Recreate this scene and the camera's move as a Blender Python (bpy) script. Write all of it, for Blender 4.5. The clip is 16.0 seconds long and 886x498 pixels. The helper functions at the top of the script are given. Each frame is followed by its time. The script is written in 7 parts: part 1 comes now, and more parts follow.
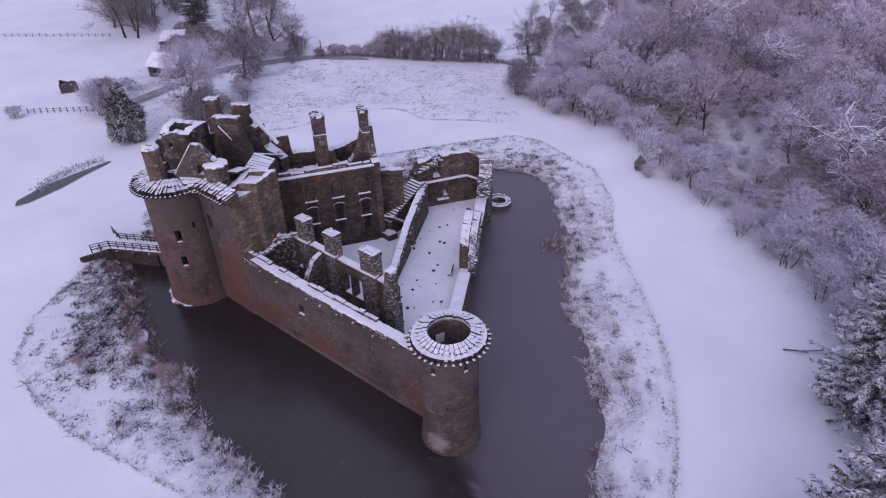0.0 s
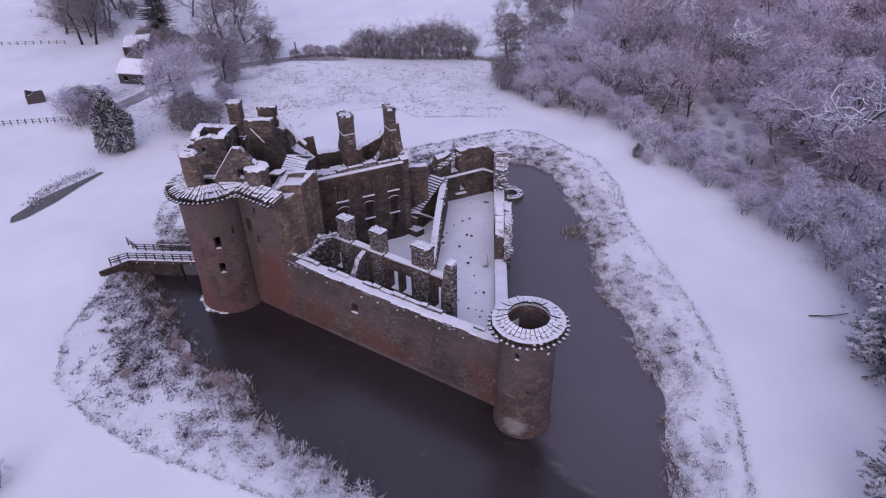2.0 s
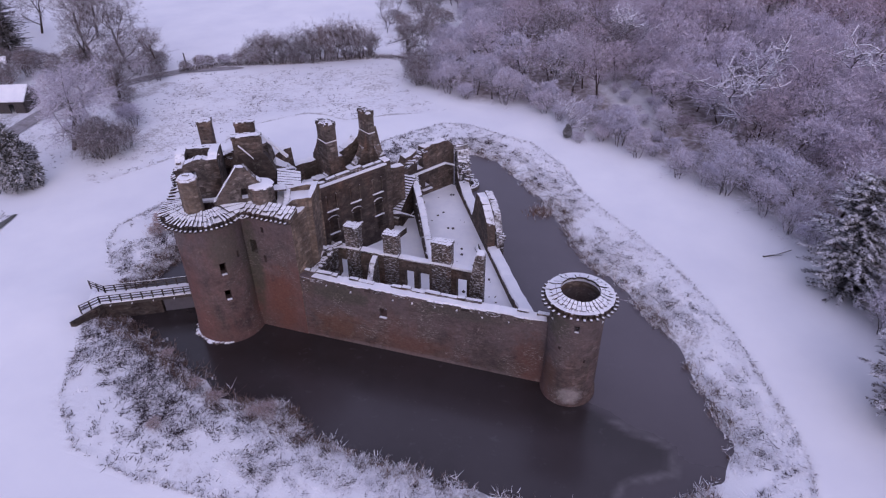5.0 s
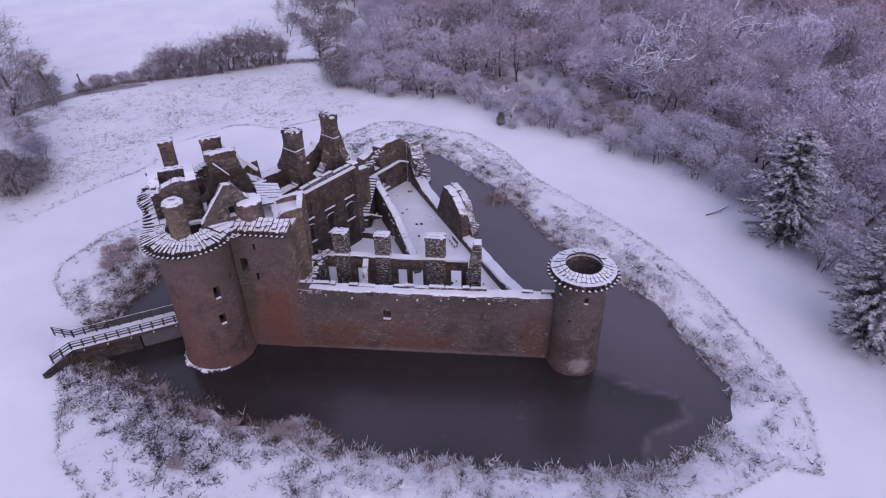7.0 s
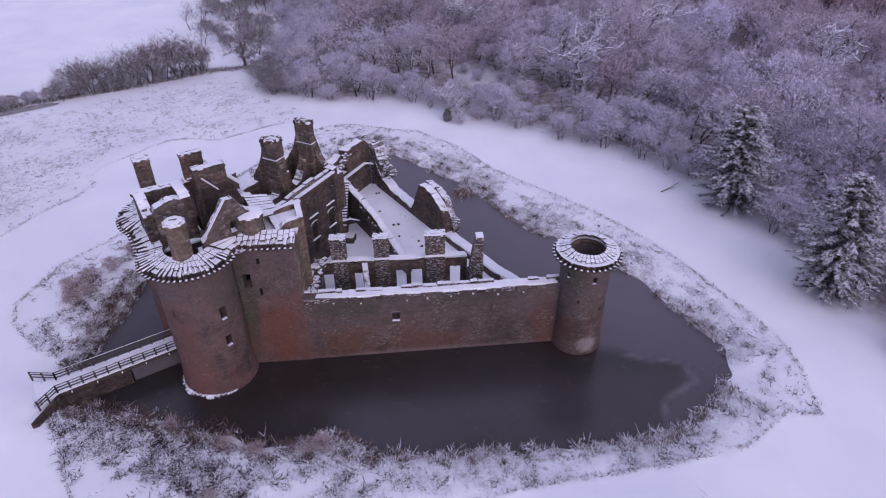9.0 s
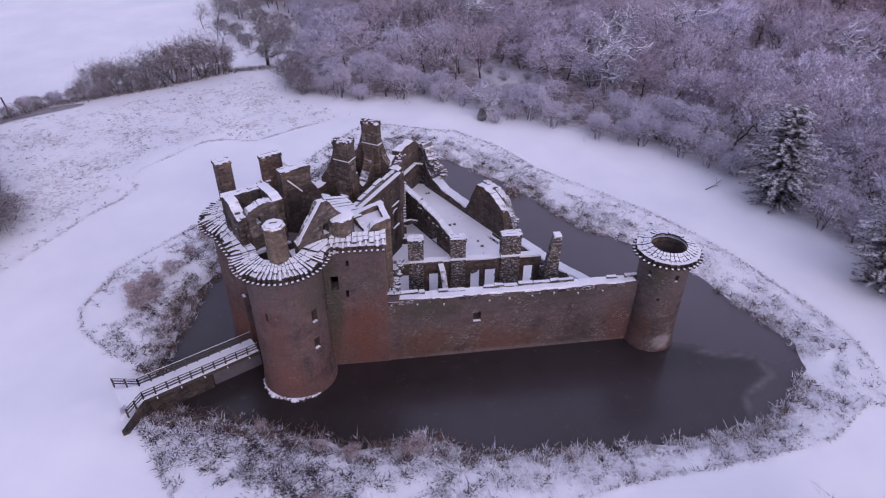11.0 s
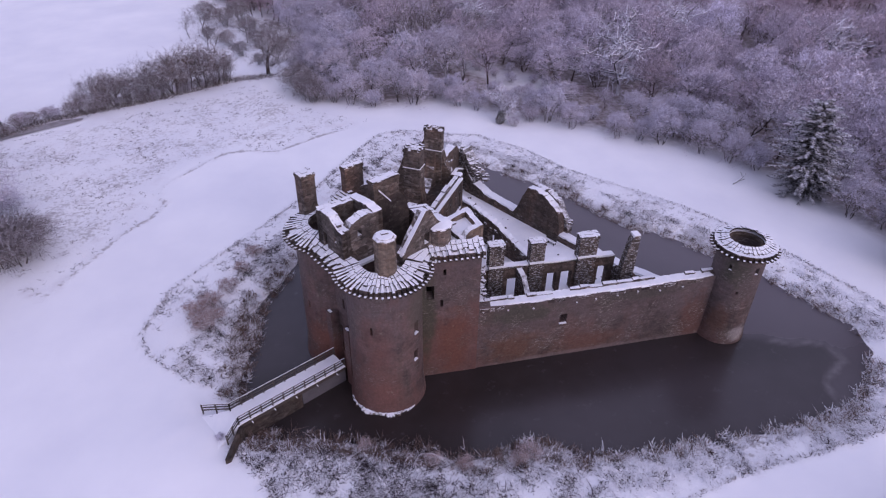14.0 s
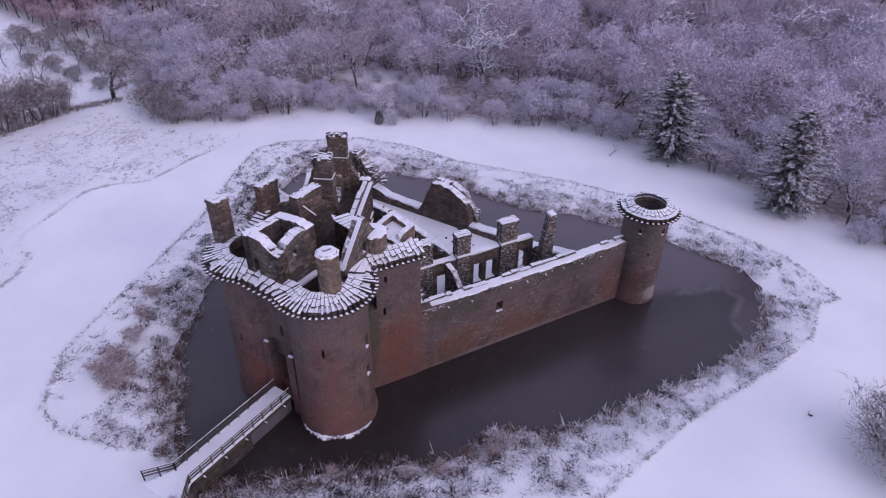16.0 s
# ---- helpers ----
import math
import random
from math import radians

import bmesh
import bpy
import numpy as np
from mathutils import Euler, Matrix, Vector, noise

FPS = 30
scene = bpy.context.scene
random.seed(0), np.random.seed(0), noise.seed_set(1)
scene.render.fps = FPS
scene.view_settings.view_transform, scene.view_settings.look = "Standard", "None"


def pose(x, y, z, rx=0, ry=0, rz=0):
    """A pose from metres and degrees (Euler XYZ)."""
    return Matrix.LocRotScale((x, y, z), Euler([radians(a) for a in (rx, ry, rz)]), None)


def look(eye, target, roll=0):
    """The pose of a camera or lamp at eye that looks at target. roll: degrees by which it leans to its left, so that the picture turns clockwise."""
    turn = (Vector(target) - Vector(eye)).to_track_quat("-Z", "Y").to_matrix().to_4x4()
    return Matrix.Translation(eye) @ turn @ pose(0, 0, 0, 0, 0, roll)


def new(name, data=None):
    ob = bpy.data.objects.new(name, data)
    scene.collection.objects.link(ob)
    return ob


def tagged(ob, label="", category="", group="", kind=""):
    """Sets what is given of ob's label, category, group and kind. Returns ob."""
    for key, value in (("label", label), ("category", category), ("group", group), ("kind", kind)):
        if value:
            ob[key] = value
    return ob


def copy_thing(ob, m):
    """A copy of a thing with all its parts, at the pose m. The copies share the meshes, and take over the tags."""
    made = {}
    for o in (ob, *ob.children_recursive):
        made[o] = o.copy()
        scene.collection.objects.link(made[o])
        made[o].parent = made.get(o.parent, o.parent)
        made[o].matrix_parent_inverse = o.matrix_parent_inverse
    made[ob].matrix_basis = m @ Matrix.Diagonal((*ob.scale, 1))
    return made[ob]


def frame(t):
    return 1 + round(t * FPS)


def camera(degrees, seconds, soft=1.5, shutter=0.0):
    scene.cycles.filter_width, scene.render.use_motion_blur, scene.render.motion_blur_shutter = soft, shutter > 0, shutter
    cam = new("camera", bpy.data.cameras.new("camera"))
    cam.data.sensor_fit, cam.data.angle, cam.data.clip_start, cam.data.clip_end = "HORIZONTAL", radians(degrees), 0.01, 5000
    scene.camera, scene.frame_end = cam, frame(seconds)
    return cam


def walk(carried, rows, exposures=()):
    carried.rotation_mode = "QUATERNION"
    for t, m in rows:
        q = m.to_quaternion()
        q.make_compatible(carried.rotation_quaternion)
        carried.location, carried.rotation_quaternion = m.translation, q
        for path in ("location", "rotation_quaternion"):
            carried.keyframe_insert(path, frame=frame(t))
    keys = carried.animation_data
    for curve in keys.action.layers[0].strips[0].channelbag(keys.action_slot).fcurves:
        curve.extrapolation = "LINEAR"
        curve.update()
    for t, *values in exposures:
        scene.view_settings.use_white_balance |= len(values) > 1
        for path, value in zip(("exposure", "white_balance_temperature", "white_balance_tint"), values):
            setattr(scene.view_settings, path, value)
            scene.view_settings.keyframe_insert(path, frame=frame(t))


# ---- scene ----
cam = camera(69.8, 16.0, soft=1.2)
PATH = [
    (0, (1.181, -0.224, 55.378), (0.097, 1.043, 54.273), -1.6),
    (0.5, (-1.143, -2.636, 55.421), (-2.182, -1.332, 54.316), -1.5),
    (1, (-3.521, -5.061, 55.49), (-4.518, -3.727, 54.383), -1.4),
    (1.5, (-6.011, -7.417, 55.612), (-6.978, -6.061, 54.504), -1.3),
    (2, (-8.599, -9.667, 55.772), (-9.529, -8.288, 54.662), -1.2),
    (2.5, (-11.303, -11.82, 55.984), (-12.171, -10.403, 54.871), -1.2),
    (3, (-14.17, -13.768, 56.184), (-14.973, -12.315, 55.068), -1.1),
    (3.5, (-17.05, -15.56, 56.38), (-17.789, -14.075, 55.262), -1.0),
    (4, (-19.96, -17.154, 56.547), (-20.635, -15.64, 55.428), -1.0),
    (4.2, (-21.168, -17.716, 56.574), (-21.811, -16.187, 55.457), -0.8),
    (6.3, (-34.07, -22.861, 57.309), (-34.372, -21.242, 56.175), -0.9),
    (6.5, (-35.289, -23.198, 57.324), (-35.554, -21.571, 56.191), -1.0),
    (7, (-38.362, -23.765, 57.364), (-38.541, -22.129, 56.228), -1.0),
    (7.5, (-41.452, -24.131, 57.372), (-41.542, -22.489, 56.234), -1.0),
    (8, (-44.507, -24.437, 57.346), (-44.511, -22.793, 56.208), -0.9),
    (8.5, (-47.582, -24.597, 57.339), (-47.504, -22.954, 56.201), -0.8),
    (8.7, (-48.823, -24.576, 57.346), (-48.721, -22.935, 56.207), -0.7),
    (10.8, (-61.781, -23.472, 57.749), (-61.593, -21.839, 56.609), 0.2),
    (11, (-63.009, -23.356, 57.759), (-62.814, -21.727, 56.615), 0.2),
    (11.5, (-66.015, -22.927, 57.749), (-65.808, -21.299, 56.607), 0.4),
    (12, (-68.957, -22.415, 57.728), (-68.741, -20.787, 56.587), 0.5),
    (12.5, (-71.78, -21.829, 57.676), (-71.556, -20.201, 56.536), 0.7),
    (13, (-74.426, -21.217, 57.635), (-74.195, -19.59, 56.496), 0.8),
    (13.5, (-76.872, -20.592, 57.597), (-76.588, -18.971, 56.46), 0.9),
    (14, (-79.155, -19.918, 57.49), (-78.798, -18.31, 56.357), 0.8),
    (14.5, (-81.201, -19.096, 57.353), (-80.742, -17.512, 56.222), 0.7),
    (15, (-83.07, -18.143, 57.198), (-82.496, -16.596, 56.067), 0.7),
    (15.5, (-84.808, -17.123, 57.05), (-84.121, -15.624, 55.919), 0.6),
    (16, (-86.481, -16.014, 56.927), (-85.714, -14.553, 55.797), 0.5),
]
# white balance of the clip: a cool, slightly magenta winter dusk
EXPOSURE = [(0.0, -0.17, 5620.0, 36.0), (4.2, -0.16, 5620.0, 36.0), (7.0, -0.11, 5630.0, 36.0), (11.0, -0.08, 5700.0, 35.5), (13.0, -0.07, 5710.0, 35.5), (16.0, -0.05, 5690.0, 35.5)]
walk(cam, [(t, look(eye, target, roll)) for t, eye, target, roll in PATH], EXPOSURE)

# ---- sky and sun ----
SUN_EL, SUN_AZ = 22.0, 155.0
world = bpy.data.worlds.new("winter_sky")
scene.world = world
world.use_nodes = True
wn, wl = world.node_tree.nodes, world.node_tree.links
sky = wn.new("ShaderNodeTexSky")
sky.sky_type = "NISHITA"
sky.sun_disc = False
sky.sun_elevation, sky.sun_rotation = radians(SUN_EL), radians(SUN_AZ)
sky.air_density, sky.dust_density, sky.ozone_density = 1.0, 2.5, 1.2
# thin high cloud whitens the whole sky
cloud = wn.new("ShaderNodeMix")
cloud.data_type = "RGBA"
cloud.inputs[0].default_value = 0.55
cloud.inputs[7].default_value = (5.6, 5.6, 6.0, 1)
wl.new(sky.outputs[0], cloud.inputs[6])
wl.new(cloud.outputs[2], wn["Background"].inputs[0])
wn["Background"].inputs[1].default_value = 0.15
sun = new("sun", bpy.data.lights.new("sun", "SUN"))
sun.data.energy, sun.data.angle, sun.data.color = 0.55, radians(45), (1.0, 0.94, 0.9)
sa = radians(SUN_AZ)
sun.matrix_world = look((0, 0, 80), (-math.sin(sa) * 100, -math.cos(sa) * 100, 80 - 100 * math.tan(radians(48))))


# ---- materials ----
def material(name):
    m = bpy.data.materials.new(name)
    m.use_nodes = True
    return m, m.node_tree.nodes, m.node_tree.links, m.node_tree.nodes["Principled BSDF"]


def node(nodes, kind, **values):
    n = nodes.new(kind)
    for key, value in values.items():
        n.inputs[key].default_value = value
    return n


def ramp(nodes, links, source, stops):
    r = nodes.new("ShaderNodeValToRGB")
    els = r.color_ramp.elements
    while len(els) < len(stops):
        els.new(0.5)
    for e, (p, c) in zip(els, stops):
        e.position, e.color = p, (*c, 1) if len(c) == 3 else c
    links.new(source, r.inputs[0])
    return r


def mix(nodes, links, fac, a, b, blend="MIX"):
    m = nodes.new("ShaderNodeMix")
    m.data_type, m.blend_type = "RGBA", blend
    for sock, v in ((m.inputs[0], fac), (m.inputs[6], a), (m.inputs[7], b)):
        if isinstance(v, (int, float)):
            sock.default_value = v
        elif isinstance(v, tuple):
            sock.default_value = (*v, 1)
        else:
            links.new(v, sock)
    return m.outputs[2]


def maths(nodes, links, op, a, b=0.0, clamp=False):
    m = nodes.new("ShaderNodeMath")
    m.operation, m.use_clamp = op, clamp
    for sock, v in zip(m.inputs, (a, b)):
        if isinstance(v, (int, float)):
            sock.default_value = v
        else:
            links.new(v, sock)
    return m.outputs[0]


def position(nodes, links, scale):
    """World position, scaled."""
    g = nodes.new("ShaderNodeNewGeometry")
    v = nodes.new("ShaderNodeVectorMath")
    v.operation = "MULTIPLY"
    v.inputs[1].default_value = scale if isinstance(scale, tuple) else (scale, scale, scale)
    links.new(g.outputs["Position"], v.inputs[0])
    return v.outputs[0]


def noise_tex(nodes, links, scale, detail=4.0, rough=0.55, vector=None):
    n = node(nodes, "ShaderNodeTexNoise", Scale=scale, Detail=detail, Roughness=rough)
    links.new(vector if vector else position(nodes, links, 1.0), n.inputs["Vector"])
    return n.outputs["Fac"]


def bump(nodes, links, bsdf, height, strength, distance):
    b = node(nodes, "ShaderNodeBump", Strength=strength, Distance=distance)
    links.new(height, b.inputs["Height"])
    links.new(b.outputs[0], bsdf.inputs["Normal"])


SNOW = (0.80, 0.80, 0.83)


def up_snow(nodes, links, lo, hi, amount=0.35, scale=1.8):
    """How much snow lies on a surface: by how level it is, broken up by noise."""
    g = nodes.new("ShaderNodeNewGeometry")
    s = nodes.new("ShaderNodeSeparateXYZ")
    links.new(g.outputs["Normal"], s.inputs[0])
    n = noise_tex(nodes, links, scale, 5.0, 0.65)
    v = maths(nodes, links, "ADD", s.outputs[2], maths(nodes, links, "MULTIPLY", maths(nodes, links, "SUBTRACT", n, 0.5), amount * 2))
    mr = node(nodes, "ShaderNodeMapRange")
    mr.inputs[1].default_value, mr.inputs[2].default_value = lo, hi
    links.new(v, mr.inputs[0])
    return mr.outputs[0]


def stone_material(name, tones_, joint, snow=(0.55, 0.75), size=(1.7, 1.7, 3.2), red=0.5, joint_depth=0.6, drift=(0.35, 1.8), relief=0.7, specks=0.0, weather=None, rust=None, rubbly=0.0, stains=()):
    """Coursed rubble: flattened cells with recessed joints, stains, and snow on level faces."""
    tones = [(r * 0.97, g * 0.985, bl * 1.02) for r, g, bl in tones_]
    m, n, l, b = material(name)
    pos = position(n, l, size)
    warp = node(n, "ShaderNodeTexNoise", Scale=1.3, Detail=2.0)
    l.new(pos, warp.inputs["Vector"])
    mv = n.new("ShaderNodeVectorMath")
    mv.operation = "MULTIPLY_ADD"
    mv.inputs[1].default_value = (0.35, 0.35, 0.2)
    l.new(warp.outputs["Color"], mv.inputs[0])
    l.new(pos, mv.inputs[2])
    cell = node(n, "ShaderNodeTexVoronoi", Scale=1.0)
    l.new(mv.outputs[0], cell.inputs["Vector"])
    edge = n.new("ShaderNodeTexVoronoi")
    edge.feature = "DISTANCE_TO_EDGE"
    edge.inputs["Scale"].default_value = 1.0
    l.new(mv.outputs[0], edge.inputs["Vector"])
    sep = n.new("ShaderNodeSeparateColor")
    l.new(cell.outputs["Color"], sep.inputs[0])
    face = ramp(n, l, sep.outputs[0], [(0.0, tones[0]), (0.45, tones[1]), (0.8, tones[2]), (1.0, tones[3])]).outputs[0]
    # broad stains: red sandstone showing below, grey weathering, lichen
    big = noise_tex(n, l, 0.16, 3.0, 0.6, position(n, l, (1.0, 1.0, 0.6)))
    fine = noise_tex(n, l, 3.5, 6.0, 0.7)
    stain = ramp(n, l, big, [(0.36, (0.66, 0.66, 0.68)), (0.5, (1.0, 1.0, 1.0)), (0.64, (1.0 + 0.3 * red, 1.0 - 0.10 * red, 0.95 - 0.2 * red))]).outputs[0]
    col = mix(n, l, 0.85, face, stain, "MULTIPLY")
    blot = noise_tex(n, l, 0.55, 5.0, 0.7)
    col = mix(n, l, 0.9, col, ramp(n, l, blot, [(0.35, (0.55, 0.55, 0.57)), (0.5, (1.0, 1.0, 1.0)), (0.66, (1.45, 1.36, 1.30))]).outputs[0], "MULTIPLY")
    grain = ramp(n, l, fine, [(0.25, (0.55, 0.55, 0.55)), (0.75, (1.3, 1.3, 1.3))]).outputs[0]
    col = mix(n, l, 0.8, col, grain, "MULTIPLY")
    streak = noise_tex(n, l, 1.0, 4.0, 0.6, position(n, l, (1.1, 1.1, 0.12)))
    col = mix(n, l, maths(n, l, "MULTIPLY", ramp(n, l, streak, [(0.52, (0, 0, 0)), (0.7, (1, 1, 1))]).outputs[0], 0.45), col, (0.045, 0.04, 0.032))
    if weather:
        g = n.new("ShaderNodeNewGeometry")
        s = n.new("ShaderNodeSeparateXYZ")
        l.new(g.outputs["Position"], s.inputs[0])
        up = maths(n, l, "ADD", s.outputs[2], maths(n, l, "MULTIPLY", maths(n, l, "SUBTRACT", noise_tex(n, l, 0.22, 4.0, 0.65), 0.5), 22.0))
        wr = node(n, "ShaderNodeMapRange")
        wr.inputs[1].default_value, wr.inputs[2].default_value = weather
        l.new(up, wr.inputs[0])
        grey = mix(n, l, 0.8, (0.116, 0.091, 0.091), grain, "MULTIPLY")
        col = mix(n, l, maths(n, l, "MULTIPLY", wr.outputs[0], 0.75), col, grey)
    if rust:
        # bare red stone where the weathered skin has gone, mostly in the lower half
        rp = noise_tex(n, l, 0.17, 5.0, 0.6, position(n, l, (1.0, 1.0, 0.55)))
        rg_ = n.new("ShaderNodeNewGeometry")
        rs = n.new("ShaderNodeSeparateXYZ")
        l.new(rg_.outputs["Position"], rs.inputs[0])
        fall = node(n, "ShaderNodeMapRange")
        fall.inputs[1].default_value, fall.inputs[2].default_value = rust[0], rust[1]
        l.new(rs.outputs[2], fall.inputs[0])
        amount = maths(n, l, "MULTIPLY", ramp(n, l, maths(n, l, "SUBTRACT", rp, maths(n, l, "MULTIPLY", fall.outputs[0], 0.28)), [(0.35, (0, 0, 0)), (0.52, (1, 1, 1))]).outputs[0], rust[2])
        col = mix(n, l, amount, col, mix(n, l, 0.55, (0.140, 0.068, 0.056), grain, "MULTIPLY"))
    for (cx, cy, cz), (rx, ry, rz), tone, strength in stains:
        # one stain: an uneven patch of its own colour
        g_ = n.new("ShaderNodeNewGeometry")
        off = n.new("ShaderNodeVectorMath")
        off.operation = "SUBTRACT"
        off.inputs[1].default_value = (cx, cy, cz)
        l.new(g_.outputs["Position"], off.inputs[0])
        div = n.new("ShaderNodeVectorMath")
        div.operation = "DIVIDE"
        div.inputs[1].default_value = (rx, ry, rz)
        l.new(off.outputs[0], div.inputs[0])
        size_ = n.new("ShaderNodeVectorMath")
        size_.operation = "LENGTH"
        l.new(div.outputs[0], size_.inputs[0])
        rag_ = maths(n, l, "ADD", size_.outputs["Value"], maths(n, l, "MULTIPLY", maths(n, l, "SUBTRACT", noise_tex(n, l, 0.7, 5.0, 0.65), 0.5), 1.5))
        lay = ramp(n, l, rag_, [(0.45, (1, 1, 1)), (1.0, (0, 0, 0))]).outputs[0]
        col = mix(n, l, maths(n, l, "MULTIPLY", lay, strength), col, mix(n, l, 0.6, tone, grain, "MULTIPLY"))
    if rubbly:
        # skin lost in patches, pale rubble and mortar showing as small specks
        pm = ramp(n, l, noise_tex(n, l, 0.28, 4.0, 0.6), [(0.50, (0, 0, 0)), (0.60, (1, 1, 1))]).outputs[0]
        ps = ramp(n, l, noise_tex(n, l, 2.4, 4.0, 0.75, position(n, l, (1.0, 1.0, 2.8))), [(0.55, (0, 0, 0)), (0.62, (1, 1, 1))]).outputs[0]
        col = mix(n, l, maths(n, l, "MULTIPLY", pm, 0.25), col, (0.07, 0.058, 0.05))
        col = mix(n, l, maths(n, l, "MULTIPLY", maths(n, l, "MULTIPLY", pm, ps), rubbly), col, (0.36, 0.325, 0.29))
    lich = noise_tex(n, l, 0.9, 6.0, 0.75)
    col = mix(n, l, maths(n, l, "MULTIPLY", ramp(n, l, lich, [(0.60, (0, 0, 0)), (0.72, (1, 1, 1))]).outputs[0], 0.35), col, (0.30, 0.28, 0.22))
    jm = ramp(n, l, edge.outputs["Distance"], [(0.02, (1, 1, 1)), (0.10, (0, 0, 0))]).outputs[0]
    col = mix(n, l, maths(n, l, "MULTIPLY", jm, joint_depth), col, joint)
    sn = up_snow(n, l, *snow, *drift)
    if specks:
        sp = ramp(n, l, noise_tex(n, l, 2.2, 5.0, 0.7, position(n, l, (1.0, 1.0, 2.6))), [(0.53, (0, 0, 0)), (0.59, (1, 1, 1))]).outputs[0]
        sn = maths(n, l, "MAXIMUM", sn, maths(n, l, "MULTIPLY", sp, specks))
    col = mix(n, l, sn, col, SNOW)
    l.new(col, b.inputs["Base Color"])
    b.inputs["Roughness"].default_value = 0.9
    b.inputs["Specular IOR Level"].default_value = 0.25
    h = maths(n, l, "ADD", maths(n, l, "MULTIPLY", ramp(n, l, edge.outputs["Distance"], [(0.0, (0, 0, 0)), (0.16, (1, 1, 1))]).outputs[0], 0.7), maths(n, l, "MULTIPLY", fine, 0.5))
    bump(n, l, b, h, relief, 0.09)
    return m


RED_TONES = ((0.106, 0.070, 0.063), (0.112, 0.074, 0.066), (0.118, 0.078, 0.069), (0.132, 0.092, 0.081))
TAN_TONES = ((0.125, 0.092, 0.066), (0.16, 0.12, 0.088), (0.195, 0.148, 0.11), (0.27, 0.215, 0.17))
GREY_TONES = ((0.070, 0.055, 0.046), (0.105, 0.082, 0.068), (0.140, 0.112, 0.093), (0.24, 0.205, 0.178))
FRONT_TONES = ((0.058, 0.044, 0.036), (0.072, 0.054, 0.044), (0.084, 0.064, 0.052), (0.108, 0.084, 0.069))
DARK_TONES = ((0.090, 0.067, 0.053), (0.118, 0.088, 0.070), (0.140, 0.107, 0.085), (0.19, 0.152, 0.124))
SLAB_TONES = ((0.05, 0.038, 0.032), (0.078, 0.06, 0.05), (0.1, 0.08, 0.068), (0.14, 0.115, 0.1))
CURT_TONES = ((0.080, 0.055, 0.049), (0.094, 0.066, 0.058), (0.106, 0.076, 0.067), (0.150, 0.116, 0.103))
# large stains: bare rusty stone, green-dark seepage, pale lime
STAINS_GATE = [((-65.6, 34.5, 5.5), (2.5, 2.0, 6.0), (0.135, 0.055, 0.036), 0.7), ((-68.9, 34.3, 10.0), (1.3, 1.6, 9.0), (0.055, 0.056, 0.036), 0.75),
               ((-75.5, 29.9, 4.5), (3.0, 3.0, 5.0), (0.175, 0.088, 0.074), 0.6), ((-70.4, 31.5, 14.5), (2.6, 2.6, 4.0), (0.078, 0.068, 0.052), 0.65), ((-80.5, 40.0, 4.0), (2.5, 3.0, 4.0), (0.150, 0.060, 0.040), 0.6)]
STAINS_CURTAIN = [((-58.0, 34.6, 3.2), (4.5, 1.5, 2.8), (0.130, 0.062, 0.036), 0.6), ((-48.0, 34.8, 2.4), (6.0, 1.5, 1.9), (0.125, 0.060, 0.042), 0.5), ((-57.5, 34.6, 8.4), (5.5, 1.5, 1.9), (0.052, 0.052, 0.036), 0.7),
                  ((-33.6, 35.0, 3.5), (2.2, 1.5, 5.0), (0.115, 0.052, 0.040), 0.65), ((-47.0, 34.8, 0.6), (17.0, 2.0, 0.7), (0.21, 0.175, 0.165), 0.45), ((-42.0, 34.9, 8.8), (7.0, 1.5, 1.2), (0.058, 0.055, 0.044), 0.6)]
STAINS_TOWER = [((-30.9, 33.2, 11.8), (2.0, 2.0, 2.8), (0.058, 0.057, 0.040), 0.7), ((-28.2, 32.4, 2.2), (1.6, 1.6, 1.4), (0.33, 0.30, 0.29), 0.65), ((-31.0, 33.4, 4.0), (1.5, 1.5, 3.0), (0.125, 0.066, 0.044), 0.5)]
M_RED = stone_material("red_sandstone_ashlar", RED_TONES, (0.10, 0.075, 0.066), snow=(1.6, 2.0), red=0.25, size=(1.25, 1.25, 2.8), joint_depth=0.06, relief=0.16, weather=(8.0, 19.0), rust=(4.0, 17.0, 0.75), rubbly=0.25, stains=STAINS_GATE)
M_TAN = stone_material("tan_stone", TAN_TONES, (0.12, 0.095, 0.075), joint_depth=0.3, red=0.2)
M_STONE = stone_material("weathered_rubble", GREY_TONES, (0.15, 0.13, 0.11), joint_depth=0.4)
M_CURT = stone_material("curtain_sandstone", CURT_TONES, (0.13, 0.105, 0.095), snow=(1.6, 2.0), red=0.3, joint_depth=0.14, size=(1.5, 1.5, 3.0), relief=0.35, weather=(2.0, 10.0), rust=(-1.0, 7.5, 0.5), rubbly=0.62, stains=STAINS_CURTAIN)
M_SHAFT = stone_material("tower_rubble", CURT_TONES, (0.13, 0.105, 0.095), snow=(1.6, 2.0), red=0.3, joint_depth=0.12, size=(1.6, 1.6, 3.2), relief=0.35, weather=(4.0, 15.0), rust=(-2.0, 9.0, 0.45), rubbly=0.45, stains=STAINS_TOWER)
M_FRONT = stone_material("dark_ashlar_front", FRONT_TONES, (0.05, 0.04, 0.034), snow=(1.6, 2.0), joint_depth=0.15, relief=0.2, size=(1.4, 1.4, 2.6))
# slab tones scaled down, no snow; also paints the shade in hollow towers
M_DARK_BARE = stone_material("dark_bare_stone", [tuple(0.7 * c for c in t_) for t_ in SLAB_TONES], (0.04, 0.032, 0.028), snow=(1.6, 2.0), joint_depth=0.2, relief=0.4)
M_DARK = stone_material("damp_inner_stone", DARK_TONES, (0.035, 0.028, 0.022), joint_depth=0.4)
